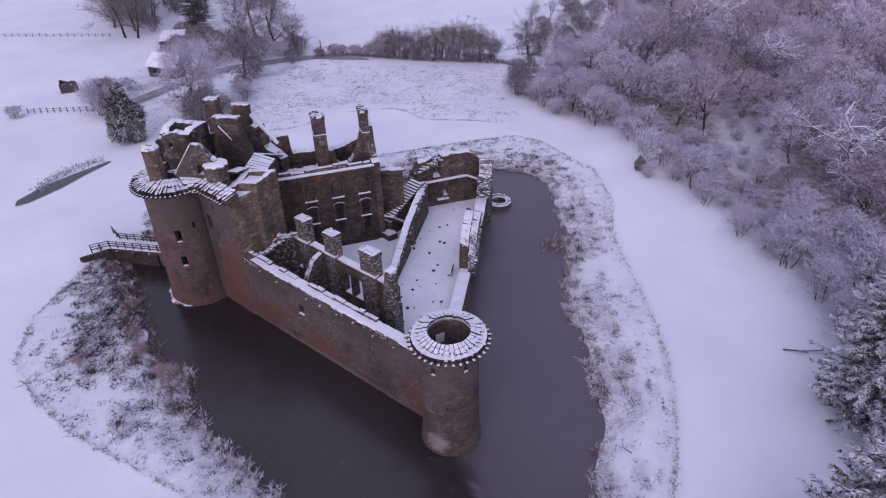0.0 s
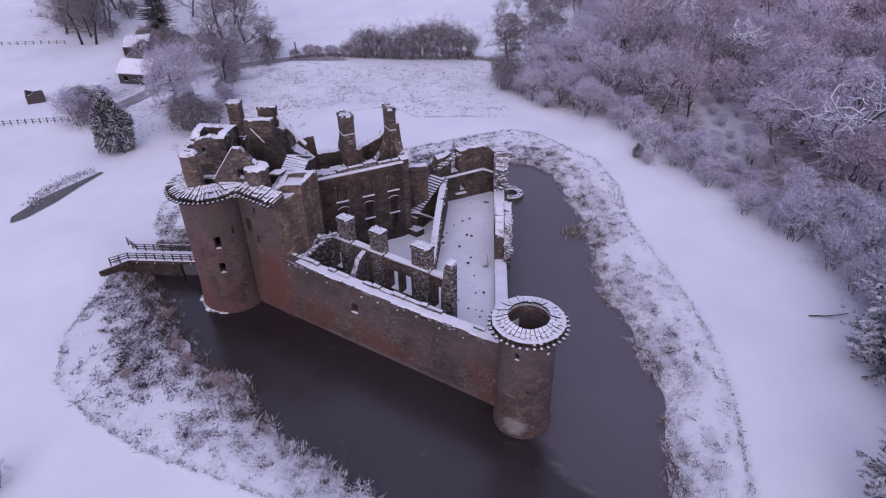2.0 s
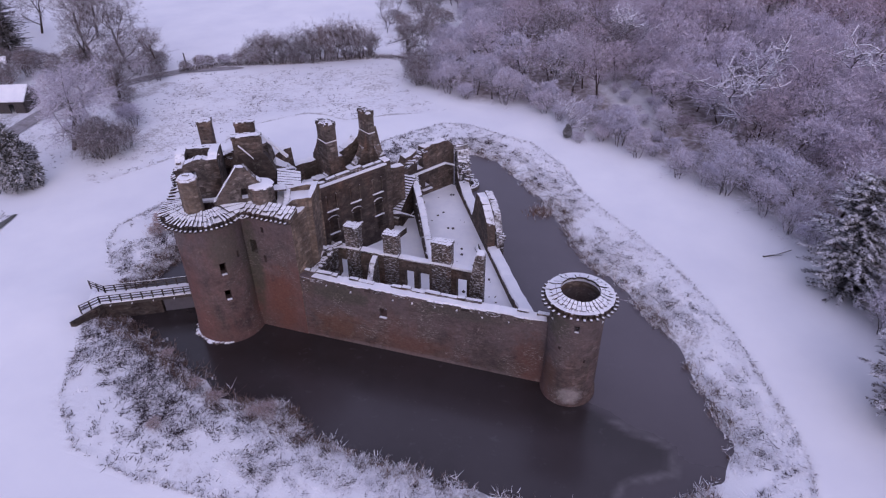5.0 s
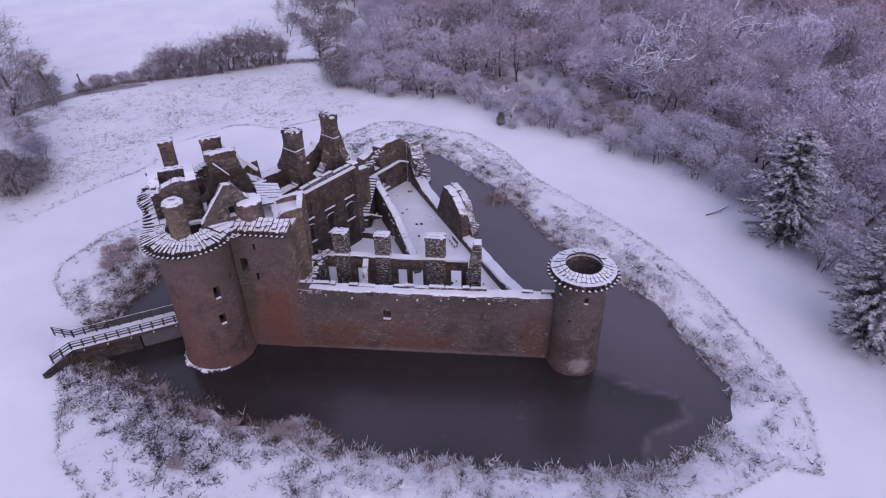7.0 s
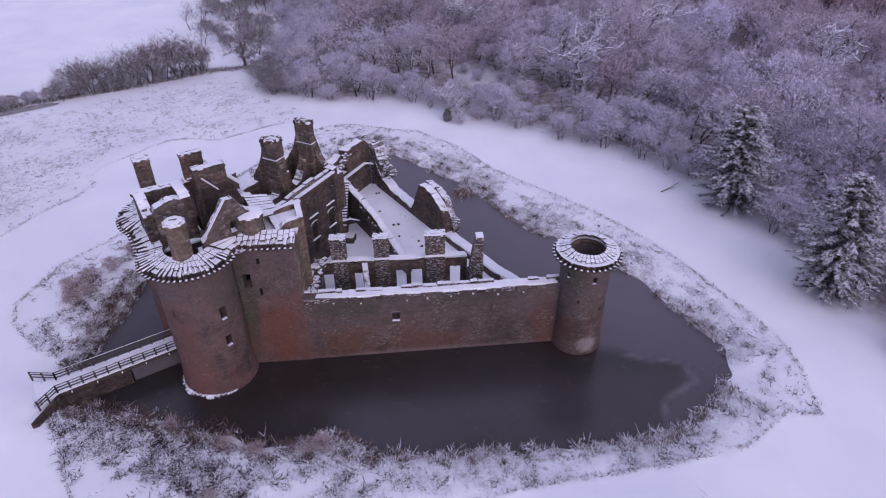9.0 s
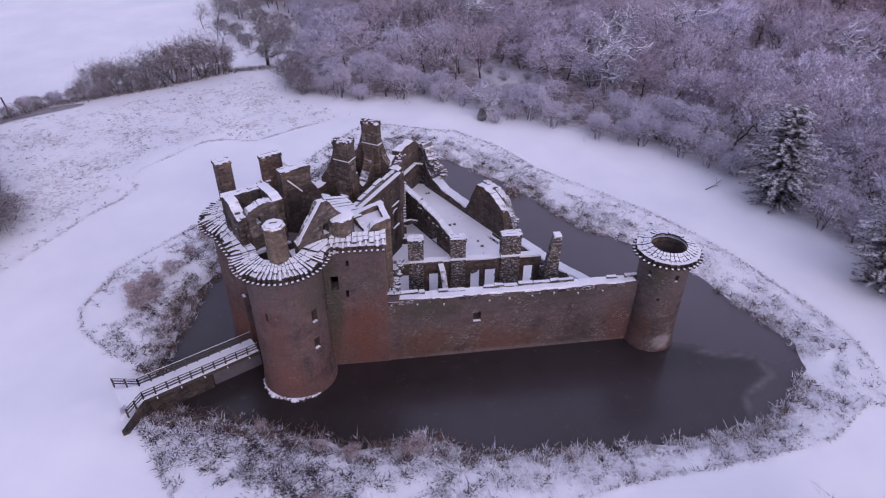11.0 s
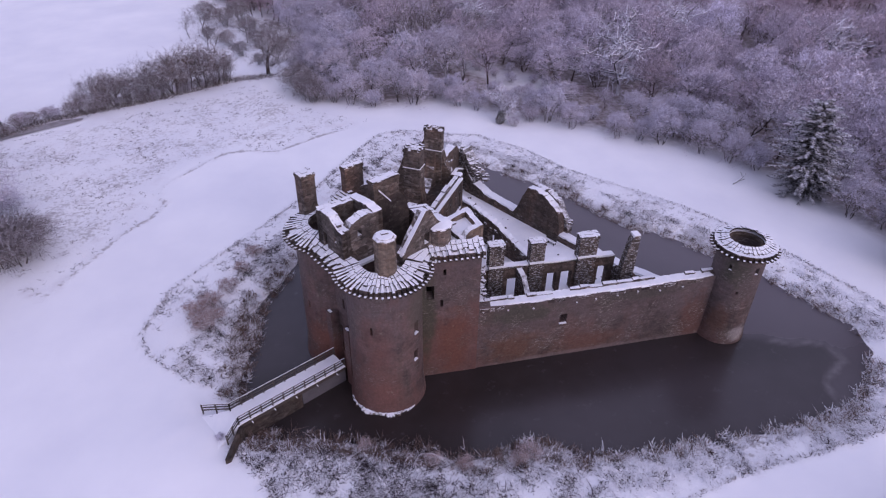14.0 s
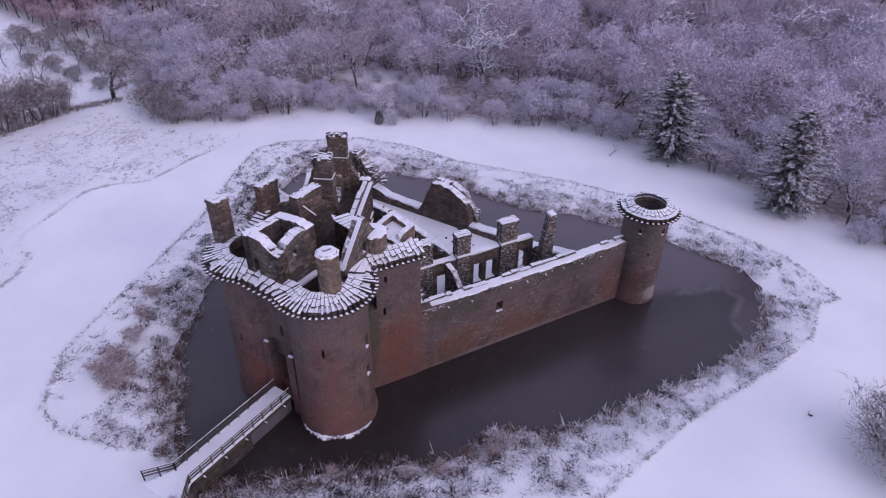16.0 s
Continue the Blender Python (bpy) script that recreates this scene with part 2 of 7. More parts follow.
M_RUBBLE = stone_material("snowy_rubble_stone", GREY_TONES, (0.06, 0.05, 0.045), snow=(0.35, 0.75), size=(2.2, 2.2, 3.2), drift=(0.8, 2.2), specks=0.5, relief=1.0)


def snow_material(name):
    m, n, l, b = material(name)
    f = noise_tex(n, l, 0.5, 5.0, 0.6)
    c = ramp(n, l, f, [(0.3, (0.74, 0.745, 0.79)), (0.7, (0.83, 0.83, 0.85))]).outputs[0]
    l.new(c, b.inputs["Base Color"])
    b.inputs["Roughness"].default_value = 0.75
    b.inputs["Specular IOR Level"].default_value = 0.2
    bump(n, l, b, noise_tex(n, l, 4.0, 5.0, 0.6), 0.35, 0.06)
    return m


M_SNOW = snow_material("settled_snow")


def ground_material():
    m, n, l, b = material("snowy_ground")
    at = n.new("ShaderNodeAttribute")
    at.attribute_name = "rough_grass"
    wd = n.new("ShaderNodeAttribute")
    wd.attribute_name = "wood_floor"
    drift = noise_tex(n, l, 0.07, 4.0, 0.55)
    snow = ramp(n, l, drift, [(0.3, (0.735, 0.74, 0.785)), (0.7, (0.83, 0.83, 0.85))]).outputs[0]
    tuft = noise_tex(n, l, 1.6, 6.0, 0.75)
    patch = noise_tex(n, l, 0.19, 4.0, 0.6)
    cover = maths(n, l, "ADD", maths(n, l, "MULTIPLY", tuft, 0.72), maths(n, l, "MULTIPLY", patch, 0.42))
    thr = maths(n, l, "ADD", cover, maths(n, l, "MULTIPLY", at.outputs["Fac"], 0.26))
    grass_m = node(n, "ShaderNodeMapRange")
    grass_m.inputs[1].default_value, grass_m.inputs[2].default_value = 0.76, 0.84
    l.new(thr, grass_m.inputs[0])
    gm = maths(n, l, "MULTIPLY", grass_m.outputs[0], maths(n, l, "MULTIPLY", at.outputs["Fac"], 1.3, True), True)
    blades = noise_tex(n, l, 7.0, 5.0, 0.7)
    grass = ramp(n, l, blades, [(0.3, (0.11, 0.09, 0.085)), (0.55, (0.27, 0.235, 0.225)), (0.75, (0.48, 0.45, 0.45))]).outputs[0]
    col = mix(n, l, maths(n, l, "MULTIPLY", gm, 0.62), snow, grass)
    mauve = ramp(n, l, noise_tex(n, l, 0.33, 4.0, 0.6), [(0.54, (0, 0, 0)), (0.66, (1, 1, 1))]).outputs[0]
    col = mix(n, l, maths(n, l, "MULTIPLY", maths(n, l, "MULTIPLY", mauve, at.outputs["Fac"]), 0.30), col, (0.44, 0.37, 0.385))
    litter = ramp(n, l, noise_tex(n, l, 0.8, 6.0, 0.7), [(0.35, (0.16, 0.12, 0.11)), (0.6, (0.40, 0.36, 0.37)), (0.75, (0.68, 0.67, 0.70))]).outputs[0]
    col = mix(n, l, wd.outputs["Fac"], col, litter)
    l.new(col, b.inputs["Base Color"])
    b.inputs["Roughness"].default_value = 0.85
    b.inputs["Specular IOR Level"].default_value = 0.15
    hh = maths(n, l, "ADD", maths(n, l, "MULTIPLY", tuft, maths(n, l, "ADD", maths(n, l, "MULTIPLY", at.outputs["Fac"], 1.0), 0.06)), maths(n, l, "MULTIPLY", drift, 0.5))
    bump(n, l, b, hh, 0.8, 0.35)
    return m


def water_material():
    m, n, l, b = material("thin_ice_on_water")
    big = noise_tex(n, l, 0.06, 5.0, 0.6)
    fine = noise_tex(n, l, 0.9, 5.0, 0.6)
    sheet, rim = n.new("ShaderNodeAttribute"), n.new("ShaderNodeAttribute")
    sheet.attribute_name, rim.attribute_name = "ice_sheet", "ice_rim"
    ice = maths(n, l, "ADD", maths(n, l, "MULTIPLY", ramp(n, l, big, [(0.40, (0, 0, 0)), (0.62, (1, 1, 1))]).outputs[0], 0.10), maths(n, l, "MULTIPLY", sheet.outputs["Fac"], 0.70), True)
    col = mix(n, l, ice, (0.022, 0.017, 0.016), (0.130, 0.112, 0.128))
    col = mix(n, l, maths(n, l, "MULTIPLY", rim.outputs["Fac"], ramp(n, l, noise_tex(n, l, 0.35, 4.0, 0.6), [(0.3, (0.03, 0.03, 0.03)), (0.7, (0.26, 0.26, 0.26))]).outputs[0]), col, (0.42, 0.38, 0.40))
    col = mix(n, l, maths(n, l, "MULTIPLY", ramp(n, l, fine, [(0.62, (0, 0, 0)), (0.75, (1, 1, 1))]).outputs[0], 0.08), col, (0.25, 0.24, 0.26))
    l.new(col, b.inputs["Base Color"])
    l.new(maths(n, l, "ADD", maths(n, l, "MULTIPLY", ice, 0.15), 0.20), b.inputs["Roughness"])
    b.inputs["IOR"].default_value = 1.47
    bump(n, l, b, fine, 0.05, 0.05)
    return m


M_GROUND, M_WATER = ground_material(), water_material()


def bark_material(name, dark, frost, lo, hi, amount=0.5, scale=0.35, mixed=0.0):
    m, n, l, b = material(name)
    f = noise_tex(n, l, 2.5, 4.0, 0.6)
    col = ramp(n, l, f, [(0.3, tuple(0.6 * c for c in dark)), (0.7, dark)]).outputs[0]
    oi = n.new("ShaderNodeObjectInfo")
    tint = ramp(n, l, oi.outputs["Random"], [(0.0, (0.8, 0.85, 0.95)), (0.5, (1.0, 1.0, 1.0)), (1.0, (1.2, 1.02, 0.92))]).outputs[0]
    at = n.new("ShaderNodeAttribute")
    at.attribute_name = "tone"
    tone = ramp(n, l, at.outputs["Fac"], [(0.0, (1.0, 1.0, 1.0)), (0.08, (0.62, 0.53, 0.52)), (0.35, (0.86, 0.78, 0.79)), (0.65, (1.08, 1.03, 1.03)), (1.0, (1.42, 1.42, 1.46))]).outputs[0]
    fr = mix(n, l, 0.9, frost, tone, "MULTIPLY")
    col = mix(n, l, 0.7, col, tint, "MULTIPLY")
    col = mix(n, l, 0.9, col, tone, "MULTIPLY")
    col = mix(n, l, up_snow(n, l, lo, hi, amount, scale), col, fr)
    rt = n.new("ShaderNodeAttribute")
    rt.attribute_name = "rust"
    col = mix(n, l, rt.outputs["Fac"], col, mix(n, l, 0.85, col, (0.80, 0.655, 0.63), "MULTIPLY"))
    if mixed:
        # some blades bare and dark, doubling as painted tuft shadow, some heaped with snow
        hp = n.new("ShaderNodeAttribute")
        hp.attribute_name = "heap"
        col = mix(n, l, ramp(n, l, hp.outputs["Fac"], [(0.30, (1, 1, 1)), (0.40, (0, 0, 0))]).outputs[0], col, tuple(0.62 * c for c in dark))
        col = mix(n, l, ramp(n, l, hp.outputs["Fac"], [(1 - mixed - 0.08, (0, 0, 0)), (1 - mixed, (1, 1, 1))]).outputs[0], col, (0.82, 0.82, 0.86))
    l.new(col, b.inputs["Base Color"])
    b.inputs["Roughness"].default_value = 0.9
    b.inputs["Specular IOR Level"].default_value = 0.1
    return m


M_BARK = bark_material("frosted_bark", (0.085, 0.066, 0.058), (0.66, 0.65, 0.69), 0.35, 0.8)
M_LIMB = bark_material("frosted_limbs", (0.085, 0.066, 0.062), (0.82, 0.81, 0.88), -0.35, 0.35, 0.5, 1.2)
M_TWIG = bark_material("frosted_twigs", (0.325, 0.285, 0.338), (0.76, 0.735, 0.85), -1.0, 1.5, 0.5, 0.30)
M_TWIG_DARK = bark_material("bare_dark_twigs", (0.18, 0.145, 0.142), (0.54, 0.51, 0.55), 0.05, 1.1)
M_RANK = bark_material("rank_dead_grass", (0.20, 0.165, 0.165), (0.62, 0.59, 0.62), 0.35, 1.0, 0.5, 1.0, mixed=0.25)
M_BANK = bark_material("dark_bank_grass", (0.105, 0.084, 0.098), (0.80, 0.79, 0.84), 0.35, 0.65, 0.6, 1.5, mixed=0.30)
M_BRAMBLE = bark_material("russet_twigs", (0.30, 0.19, 0.17), (0.62, 0.54, 0.55), 0.0, 1.0)
M_FIR = bark_material("snowy_fir_needles", (0.085, 0.073, 0.066), (0.70, 0.70, 0.75), 0.85, 1.25, 0.6, 1.6)
M_YEW = bark_material("dark_conifer_needles", (0.070, 0.066, 0.058), (0.40, 0.39, 0.42), 0.75, 1.5, 0.5, 1.0)
M_HOLLY = bark_material("dark_evergreen_leaves", (0.090, 0.086, 0.078), (0.62, 0.62, 0.66), 0.10, 0.95, 0.7, 0.9)
M_REED = bark_material("dead_reed", (0.27, 0.185, 0.150), (0.66, 0.63, 0.66), 0.45, 1.0, 0.5, 1.2, mixed=0.16)
# violet-dark base takes the bluish shadow among the tufts into its colour
M_TUFT = bark_material("frosted_grass_tuft", (0.125, 0.100, 0.118), (0.78, 0.77, 0.82), 0.25, 0.7, 0.6, 1.5, mixed=0.42)


def plain_material(name, a, b_, scale, rough, snow=None):
    m, n, l, b = material(name)
    f = noise_tex(n, l, scale, 5.0, 0.65)
    col = ramp(n, l, f, [(0.3, a), (0.7, b_)]).outputs[0]
    if snow:
        col = mix(n, l, up_snow(n, l, *snow), col, SNOW)
    l.new(col, b.inputs["Base Color"])
    b.inputs["Roughness"].default_value = rough
    bump(n, l, b, f, 0.3, 0.02)
    return m


M_WOOD = plain_material("dark_wet_timber", (0.035, 0.028, 0.024), (0.07, 0.056, 0.047), 6.0, 0.75)
M_WOOD_SNOW = plain_material("snowy_timber", (0.05, 0.04, 0.034), (0.09, 0.072, 0.06), 6.0, 0.8, (0.6, 0.8))
M_SHED = plain_material("dark_shed_boards", (0.04, 0.033, 0.032), (0.085, 0.07, 0.066), 3.0, 0.85, (0.75, 0.95))
M_ROAD = plain_material("wet_track", (0.17, 0.15, 0.15), (0.36, 0.34, 0.36), 0.6, 0.8)
M_PIER = plain_material("smooth_grey_render", (0.075, 0.070, 0.080), (0.115, 0.105, 0.118), 0.8, 0.7)
M_PANEL = plain_material("pale_painted_board", (0.74, 0.74, 0.74), (0.82, 0.82, 0.82), 2.0, 0.5)
M_DITCH = plain_material("boggy_ditch", (0.05, 0.052, 0.045), (0.12, 0.115, 0.105), 0.7, 0.5)


# ---- mesh helpers ----
class Build:
    """Collects faces in world metres; becomes one mesh."""

    def __init__(self):
        self.v, self.f = [], []

    def add(self, verts, faces):
        o = len(self.v)
        self.v += [tuple(p) for p in verts]
        self.f += [tuple(i + o for i in q) for q in faces]

    def hexa(self, low, high):
        """A block from four low and four high corners, both counter-clockwise from above."""
        self.add([*low, *high], [(3, 2, 1, 0), (4, 5, 6, 7), (0, 1, 5, 4), (1, 2, 6, 5), (2, 3, 7, 6), (3, 0, 4, 7)])

    def prism(self, poly, z0, z1):
        n = len(poly)
        lo, hi = [(x, y, z0) for x, y in poly], [(x, y, z1) for x, y in poly]
        self.add(lo + hi, [tuple(range(n - 1, -1, -1)), tuple(range(n, 2 * n))] + [(i, (i + 1) % n, n + (i + 1) % n, n + i) for i in range(n)])

    def box(self, c, a, b, h, z0, turn=0.0):
        """A block a by b on plan, h high, standing at z0, turned in degrees."""
        ca, sa_ = math.cos(radians(turn)), math.sin(radians(turn))
        poly = [(c[0] + x * ca - y * sa_, c[1] + x * sa_ + y * ca) for x, y in ((-a / 2, -b / 2), (a / 2, -b / 2), (a / 2, b / 2), (-a / 2, b / 2))]
        self.prism(poly, z0, z0 + h)

    def bar(self, p, q, w, h=None):
        """A square bar between two places."""
        p, q = Vector(p), Vector(q)
        d = (q - p).normalized()
        s = d.cross(Vector((0, 0, 1)))
        s = s.normalized() if s.length > 1e-4 else Vector((1, 0, 0))
        u = s.cross(d)
        s, u = s * w / 2, u * (h or w) / 2
        ring = (-s - u, s - u, s + u, -s + u)
        self.add([p + r for r in ring] + [q + r for r in ring], [(0, 1, 2, 3), (7, 6, 5, 4), (0, 4, 5, 1), (1, 5, 6, 2), (2, 6, 7, 3), (3, 7, 4, 0)])

    def lathe(self, c, profile, seg=40, lean=0.0):
        """Turns a profile of (radius, z) round c, closed from first to last."""
        n = len(profile)
        vs = [(c[0] + r * math.cos(2 * math.pi * k / seg), c[1] + r * math.sin(2 * math.pi * k / seg), z) for k in range(seg) for r, z in profile]
        fs = [(k * n + i, ((k + 1) % seg) * n + i, ((k + 1) % seg) * n + i + 1, k * n + i + 1) for k in range(seg) for i in range(n - 1)]
        self.add(vs, fs)

    def wall(self, p, q, th, z0, profile, openings=(), step=0.0, rag=0.0, seed=1):
        """A wall from p to q, th thick to its left; profile: (metres along, top); openings: (from, to, low, high) right through.
        step, rag: width and height of the broken teeth along its top."""
        rnd = random.Random(seed)
        p, q = Vector((*p, 0)), Vector((*q, 0))
        length = (q - p).length
        d = (q - p) / length
        nrm = Vector((-d.y, d.x, 0)) * th
        cuts = {0.0, length} | {s for s, _ in profile if 0 < s < length}
        for o in openings:
            cuts |= {max(0, o[0]), min(length, o[1])}
        if step:
            s = 0.0
            while s < length:
                cuts.add(s)
                s += step * rnd.uniform(0.6, 1.4)
        cuts = sorted(cuts)
        xs, zs = [s for s, _ in profile], [z for _, z in profile]
        jag = {c: float(np.interp(c, xs, zs)) + rnd.uniform(-rag, rag) for c in cuts}
        jag2 = {c: jag[c] + rnd.uniform(-rag, rag) for c in cuts} if step else jag
        for a, b in zip(cuts, cuts[1:]):
            if b - a < 0.01:
                continue
            za, zb = float(np.interp(a, xs, zs)), float(np.interp(b, xs, zs))
            if step:
                za, zb = jag[a], jag[b]
            mid = (a + b) / 2
            spans, low = [], z0
            for o in sorted(o for o in openings if o[0] < mid < o[1]):
                spans.append((low, o[2]))
                low = o[3]
            A, B = p + d * a, p + d * b
            for lo, hi in spans:
                if hi - lo > 0.01:
                    c = [A, B, B + nrm, A + nrm]
                    self.hexa([(v.x, v.y, lo) for v in c], [(v.x, v.y, hi) for v in c])
            if min(za, zb) - low > 0.01:
                c = [A, B, B + nrm, A + nrm]
                self.hexa([(v.x, v.y, low) for v in c], [(v.x, v.y, h) for v, h in zip(c, (za, zb, jag2[b] if step else zb, jag2[a] if step else za))])

    def shell(self, c, outer, r_in, openings=(), seg=56):
        """A round tower wall: outer (z, radius) from below up, hollow inside; openings: (degrees from, to, low, high)."""
        tau = 2 * math.pi
        ang = sorted({tau * k / seg for k in range(seg)} | {radians(a % 360) for o in openings for a in o[:2]})
        zs = sorted({z for z, _ in outer} | {z for o in openings for z in o[2:]})
        oz, orr = [z for z, _ in outer], [r for _, r in outer]
        n, m = len(ang), len(zs)

        def open_at(i, j):
            a = (ang[i] + (ang[(i + 1) % n] if i + 1 < n else tau)) / 2
            z = (zs[j] + zs[j + 1]) / 2
            return any(radians(o[0] % 360) < a < radians(o[1] % 360) and o[2] < z < o[3] for o in openings)

        vo = [(c[0] + float(np.interp(z, oz, orr)) * math.cos(a), c[1] + float(np.interp(z, oz, orr)) * math.sin(a), z) for a in ang for z in zs]
        vi = [(c[0] + r_in * math.cos(a), c[1] + r_in * math.sin(a), z) for a in ang for z in zs]
        k = n * m
        fs = []
        for i in range(n):
            i2 = (i + 1) % n
            for j in range(m - 1):
                a, b, cc, d = i * m + j, i2 * m + j, i2 * m + j + 1, i * m + j + 1
                if open_at(i, j):
                    if not open_at(i - 1, j):
                        fs.append((a, d, d + k, a + k))
                    if not open_at(i2, j):
                        fs.append((b, b + k, cc + k, cc))
                    if j == 0 or not open_at(i, j - 1):
                        fs.append((a, a + k, b + k, b))
                    if j + 2 < m and not open_at(i, j + 1):
                        fs.append((d, cc, cc + k, d + k))
                else:
                    fs += [(a, b, cc, d), (d + k, cc + k, b + k, a + k)]
            t, u = i * m + m - 1, i2 * m + m - 1
            fs.append((t, u, u + k, t + k))
        self.add(vo + vi, fs)

    def mesh(self, name, origin, mat):
        me = bpy.data.meshes.new(name)
        seen, index, verts = {}, [], []
        for p in self.v:
            key = (round(p[0], 3), round(p[1], 3), round(p[2], 3))
            if key not in seen:
                seen[key] = len(verts)
                verts.append((p[0] - origin[0], p[1] - origin[1], p[2] - origin[2]))
            index.append(seen[key])
        faces = [[index[i] for i in q] for q in self.f]
        faces = [[i for k, i in enumerate(q) if i != q[k - 1]] for q in faces]
        me.from_pydata(verts, [], [q for q in faces if len(q) > 2])
        me.materials.append(mat)
        me.update()
        return me


ORIGIN = {}


def thing(name, base, label, category, group="", kind=""):
    """An empty at its base, whose children are its parts."""
    ob = new(name)
    ob.location = base
    ob.empty_display_size = 0.3
    ORIGIN[ob] = tuple(base)
    return tagged(ob, label, category, group, kind)


def part(name, b, mat, parent, label=""):
    origin = ORIGIN[parent]
    ob = new(name, b.mesh(name, origin, mat))
    ob.parent = parent
    ORIGIN[ob] = origin
    return tagged(ob, label) if label else ob


def single(name, b, mat, label, category, group="", kind="", base=(0, 0, 0)):
    ob = new(name, b.mesh(name, base, mat))
    ob.location = base
    ORIGIN[ob] = tuple(base)
    return tagged(ob, label, category, group, kind)


def array_mesh(name, verts, tris, mat):
    """A mesh of triangles from arrays."""
    me = bpy.data.meshes.new(name)
    verts, tris = np.asarray(verts, np.float32), np.asarray(tris, np.int32)
    me.vertices.add(len(verts))
    me.vertices.foreach_set("co", verts.ravel())
    me.loops.add(tris.size)
    me.loops.foreach_set("vertex_index", tris.ravel())
    me.polygons.add(len(tris))
    me.polygons.foreach_set("loop_start", np.arange(0, tris.size, 3, dtype=np.int32))
    me.polygons.foreach_set("loop_total", np.full(len(tris), 3, np.int32))
    me.materials.append(mat)
    me.update(calc_edges=True)
    return me


# ---- ground, moat ----
WATER = 0.55
MOAT = [(-89.5, 29.0), (-85.6, 27.9), (-80.3, 27.1), (-77.7, 25.4), (-72.7, 23.8), (-67.8, 21.6), (-63.3, 20.8), (-59.8, 21.8), (-56.4, 20.0), (-51.7, 18.9), (-45.0, 18.3), (-37.7, 18.2), (-30.7, 18.2), (-25.2, 18.5), (-20.5, 19.6), (-15.1, 23.2), (-11.5, 27.3), (-10.7, 31.5), (-11.7, 35.6), (-14.1, 41.2)]
MOAT += [(-17.1, 47.5), (-20.2, 51.8), (-24.2, 56.7), (-28.7, 60.7), (-32.1, 65.7), (-34.9, 72.1), (-40.5, 79.6), (-46.5, 85.8), (-51.4, 91.3), (-55.9, 92.9), (-60.8, 91.4), (-67.8, 85.0), (-75.7, 74.1), (-82.8, 64.5), (-86.6, 56.6), (-89.1, 52.9), (-90.0, 47.3), (-90.5, 42.3), (-91.5, 36.4), (-91.5, 33.0)]
ROUGH = [(-93.4, 36), (-97, 37.8), (-101.8, 42.7), (-103.5, 47), (-101, 55.8), (-95, 63), (-88, 71), (-80, 81), (-72, 94), (-66, 102), (-60, 103),
         (-52, 100), (-46, 98.5), (-38, 90), (-33, 80.5), (-25, 71.5), (-17.8, 63.4), (-12.5, 55.5), (-9, 48), (-4.8, 37)]
ROUGH += [(-3.0, 31), (-3.6, 25.5), (-4.8, 19.8), (-8.4, 20.6), (-15, 16.4), (-26, 14.8), (-40, 13.5), (-52, 10.8), (-60, 9), (-68, 8.4), (-77, 9.6), (-84, 14.8), (-89, 23.6), (-91, 26)]
MEADOW = [(-139, 112), (-122, 121), (-91, 136), (-77, 116), (-64, 109.5), (-77.8, 103.2), (-86.4, 96.9), (-93, 98.3), (-96.7, 97.5), (-101.3, 92.5), (-106, 86.8), (-106.5, 83.3), (-104.7, 79.5), (-107, 75), (-109.5, 72.4), (-117.5, 57), (-121, 60), (-128, 80), (-139, 95)]
WOOD = [(-84, 142), (-77, 120), (-63, 114), (-49, 116), (-38, 105), (-30, 101.5), (-21, 94), (-11, 87.5), (-2, 79), (2, 70.5), (4.5, 62), (6.5, 53), (7.5, 44),
        (8.5, 36), (12, 24), (22, 5), (200, -10), (300, 200), (200, 420), (-60, 420), (-150, 330), (-118, 240), (-106, 214), (-91, 194), (-79, 166)]

# a snowy glade in the wood
GLADE = [(-38, 143), (-31, 140), (-22, 132), (-19, 122), (-23, 112), (-29, 114), (-32, 126), (-38, 138)]

# scrub and dead grass round the farm
SCRUB_FAR = [(-112, 150), (-86, 145), (-80, 165), (-92, 196), (-110, 212), (-118, 185)]
SCRUB = [(-152, 50), (-121, 57), (-112, 74), (-116, 92), (-136, 98), (-148, 113), (-180, 118), (-198, 104), (-168, 70)]


def inside(px, py, poly):
    res = np.zeros(px.shape, bool)
    for (x0, y0), (x1, y1) in zip(poly, poly[1:] + poly[:1]):
        if y0 != y1:
            res ^= ((y0 > py) != (y1 > py)) & (px < (x1 - x0) * (py - y0) / (y1 - y0) + x0)
    return res


def distance(px, py, poly):
    """Signed distance to an outline, negative inside."""
    best = np.full(px.shape, 1e9)
    for (x0, y0), (x1, y1) in zip(poly, poly[1:] + poly[:1]):
        dx, dy = x1 - x0, y1 - y0
        t = np.clip(((px - x0) * dx + (py - y0) * dy) / (dx * dx + dy * dy), 0, 1)
        best = np.minimum(best, np.hypot(px - x0 - t * dx, py - y0 - t * dy))
    return np.where(inside(px, py, poly), -best, best)


def wobble(px, py, f, ph=0.0):
    return (np.sin(px * f + 1.3 * np.sin(py * f * 0.7 + ph) + ph) + np.sin(py * f * 1.1 + 1.7 * np.sin(px * f * 0.8 - ph) + 2 * ph)) / 2


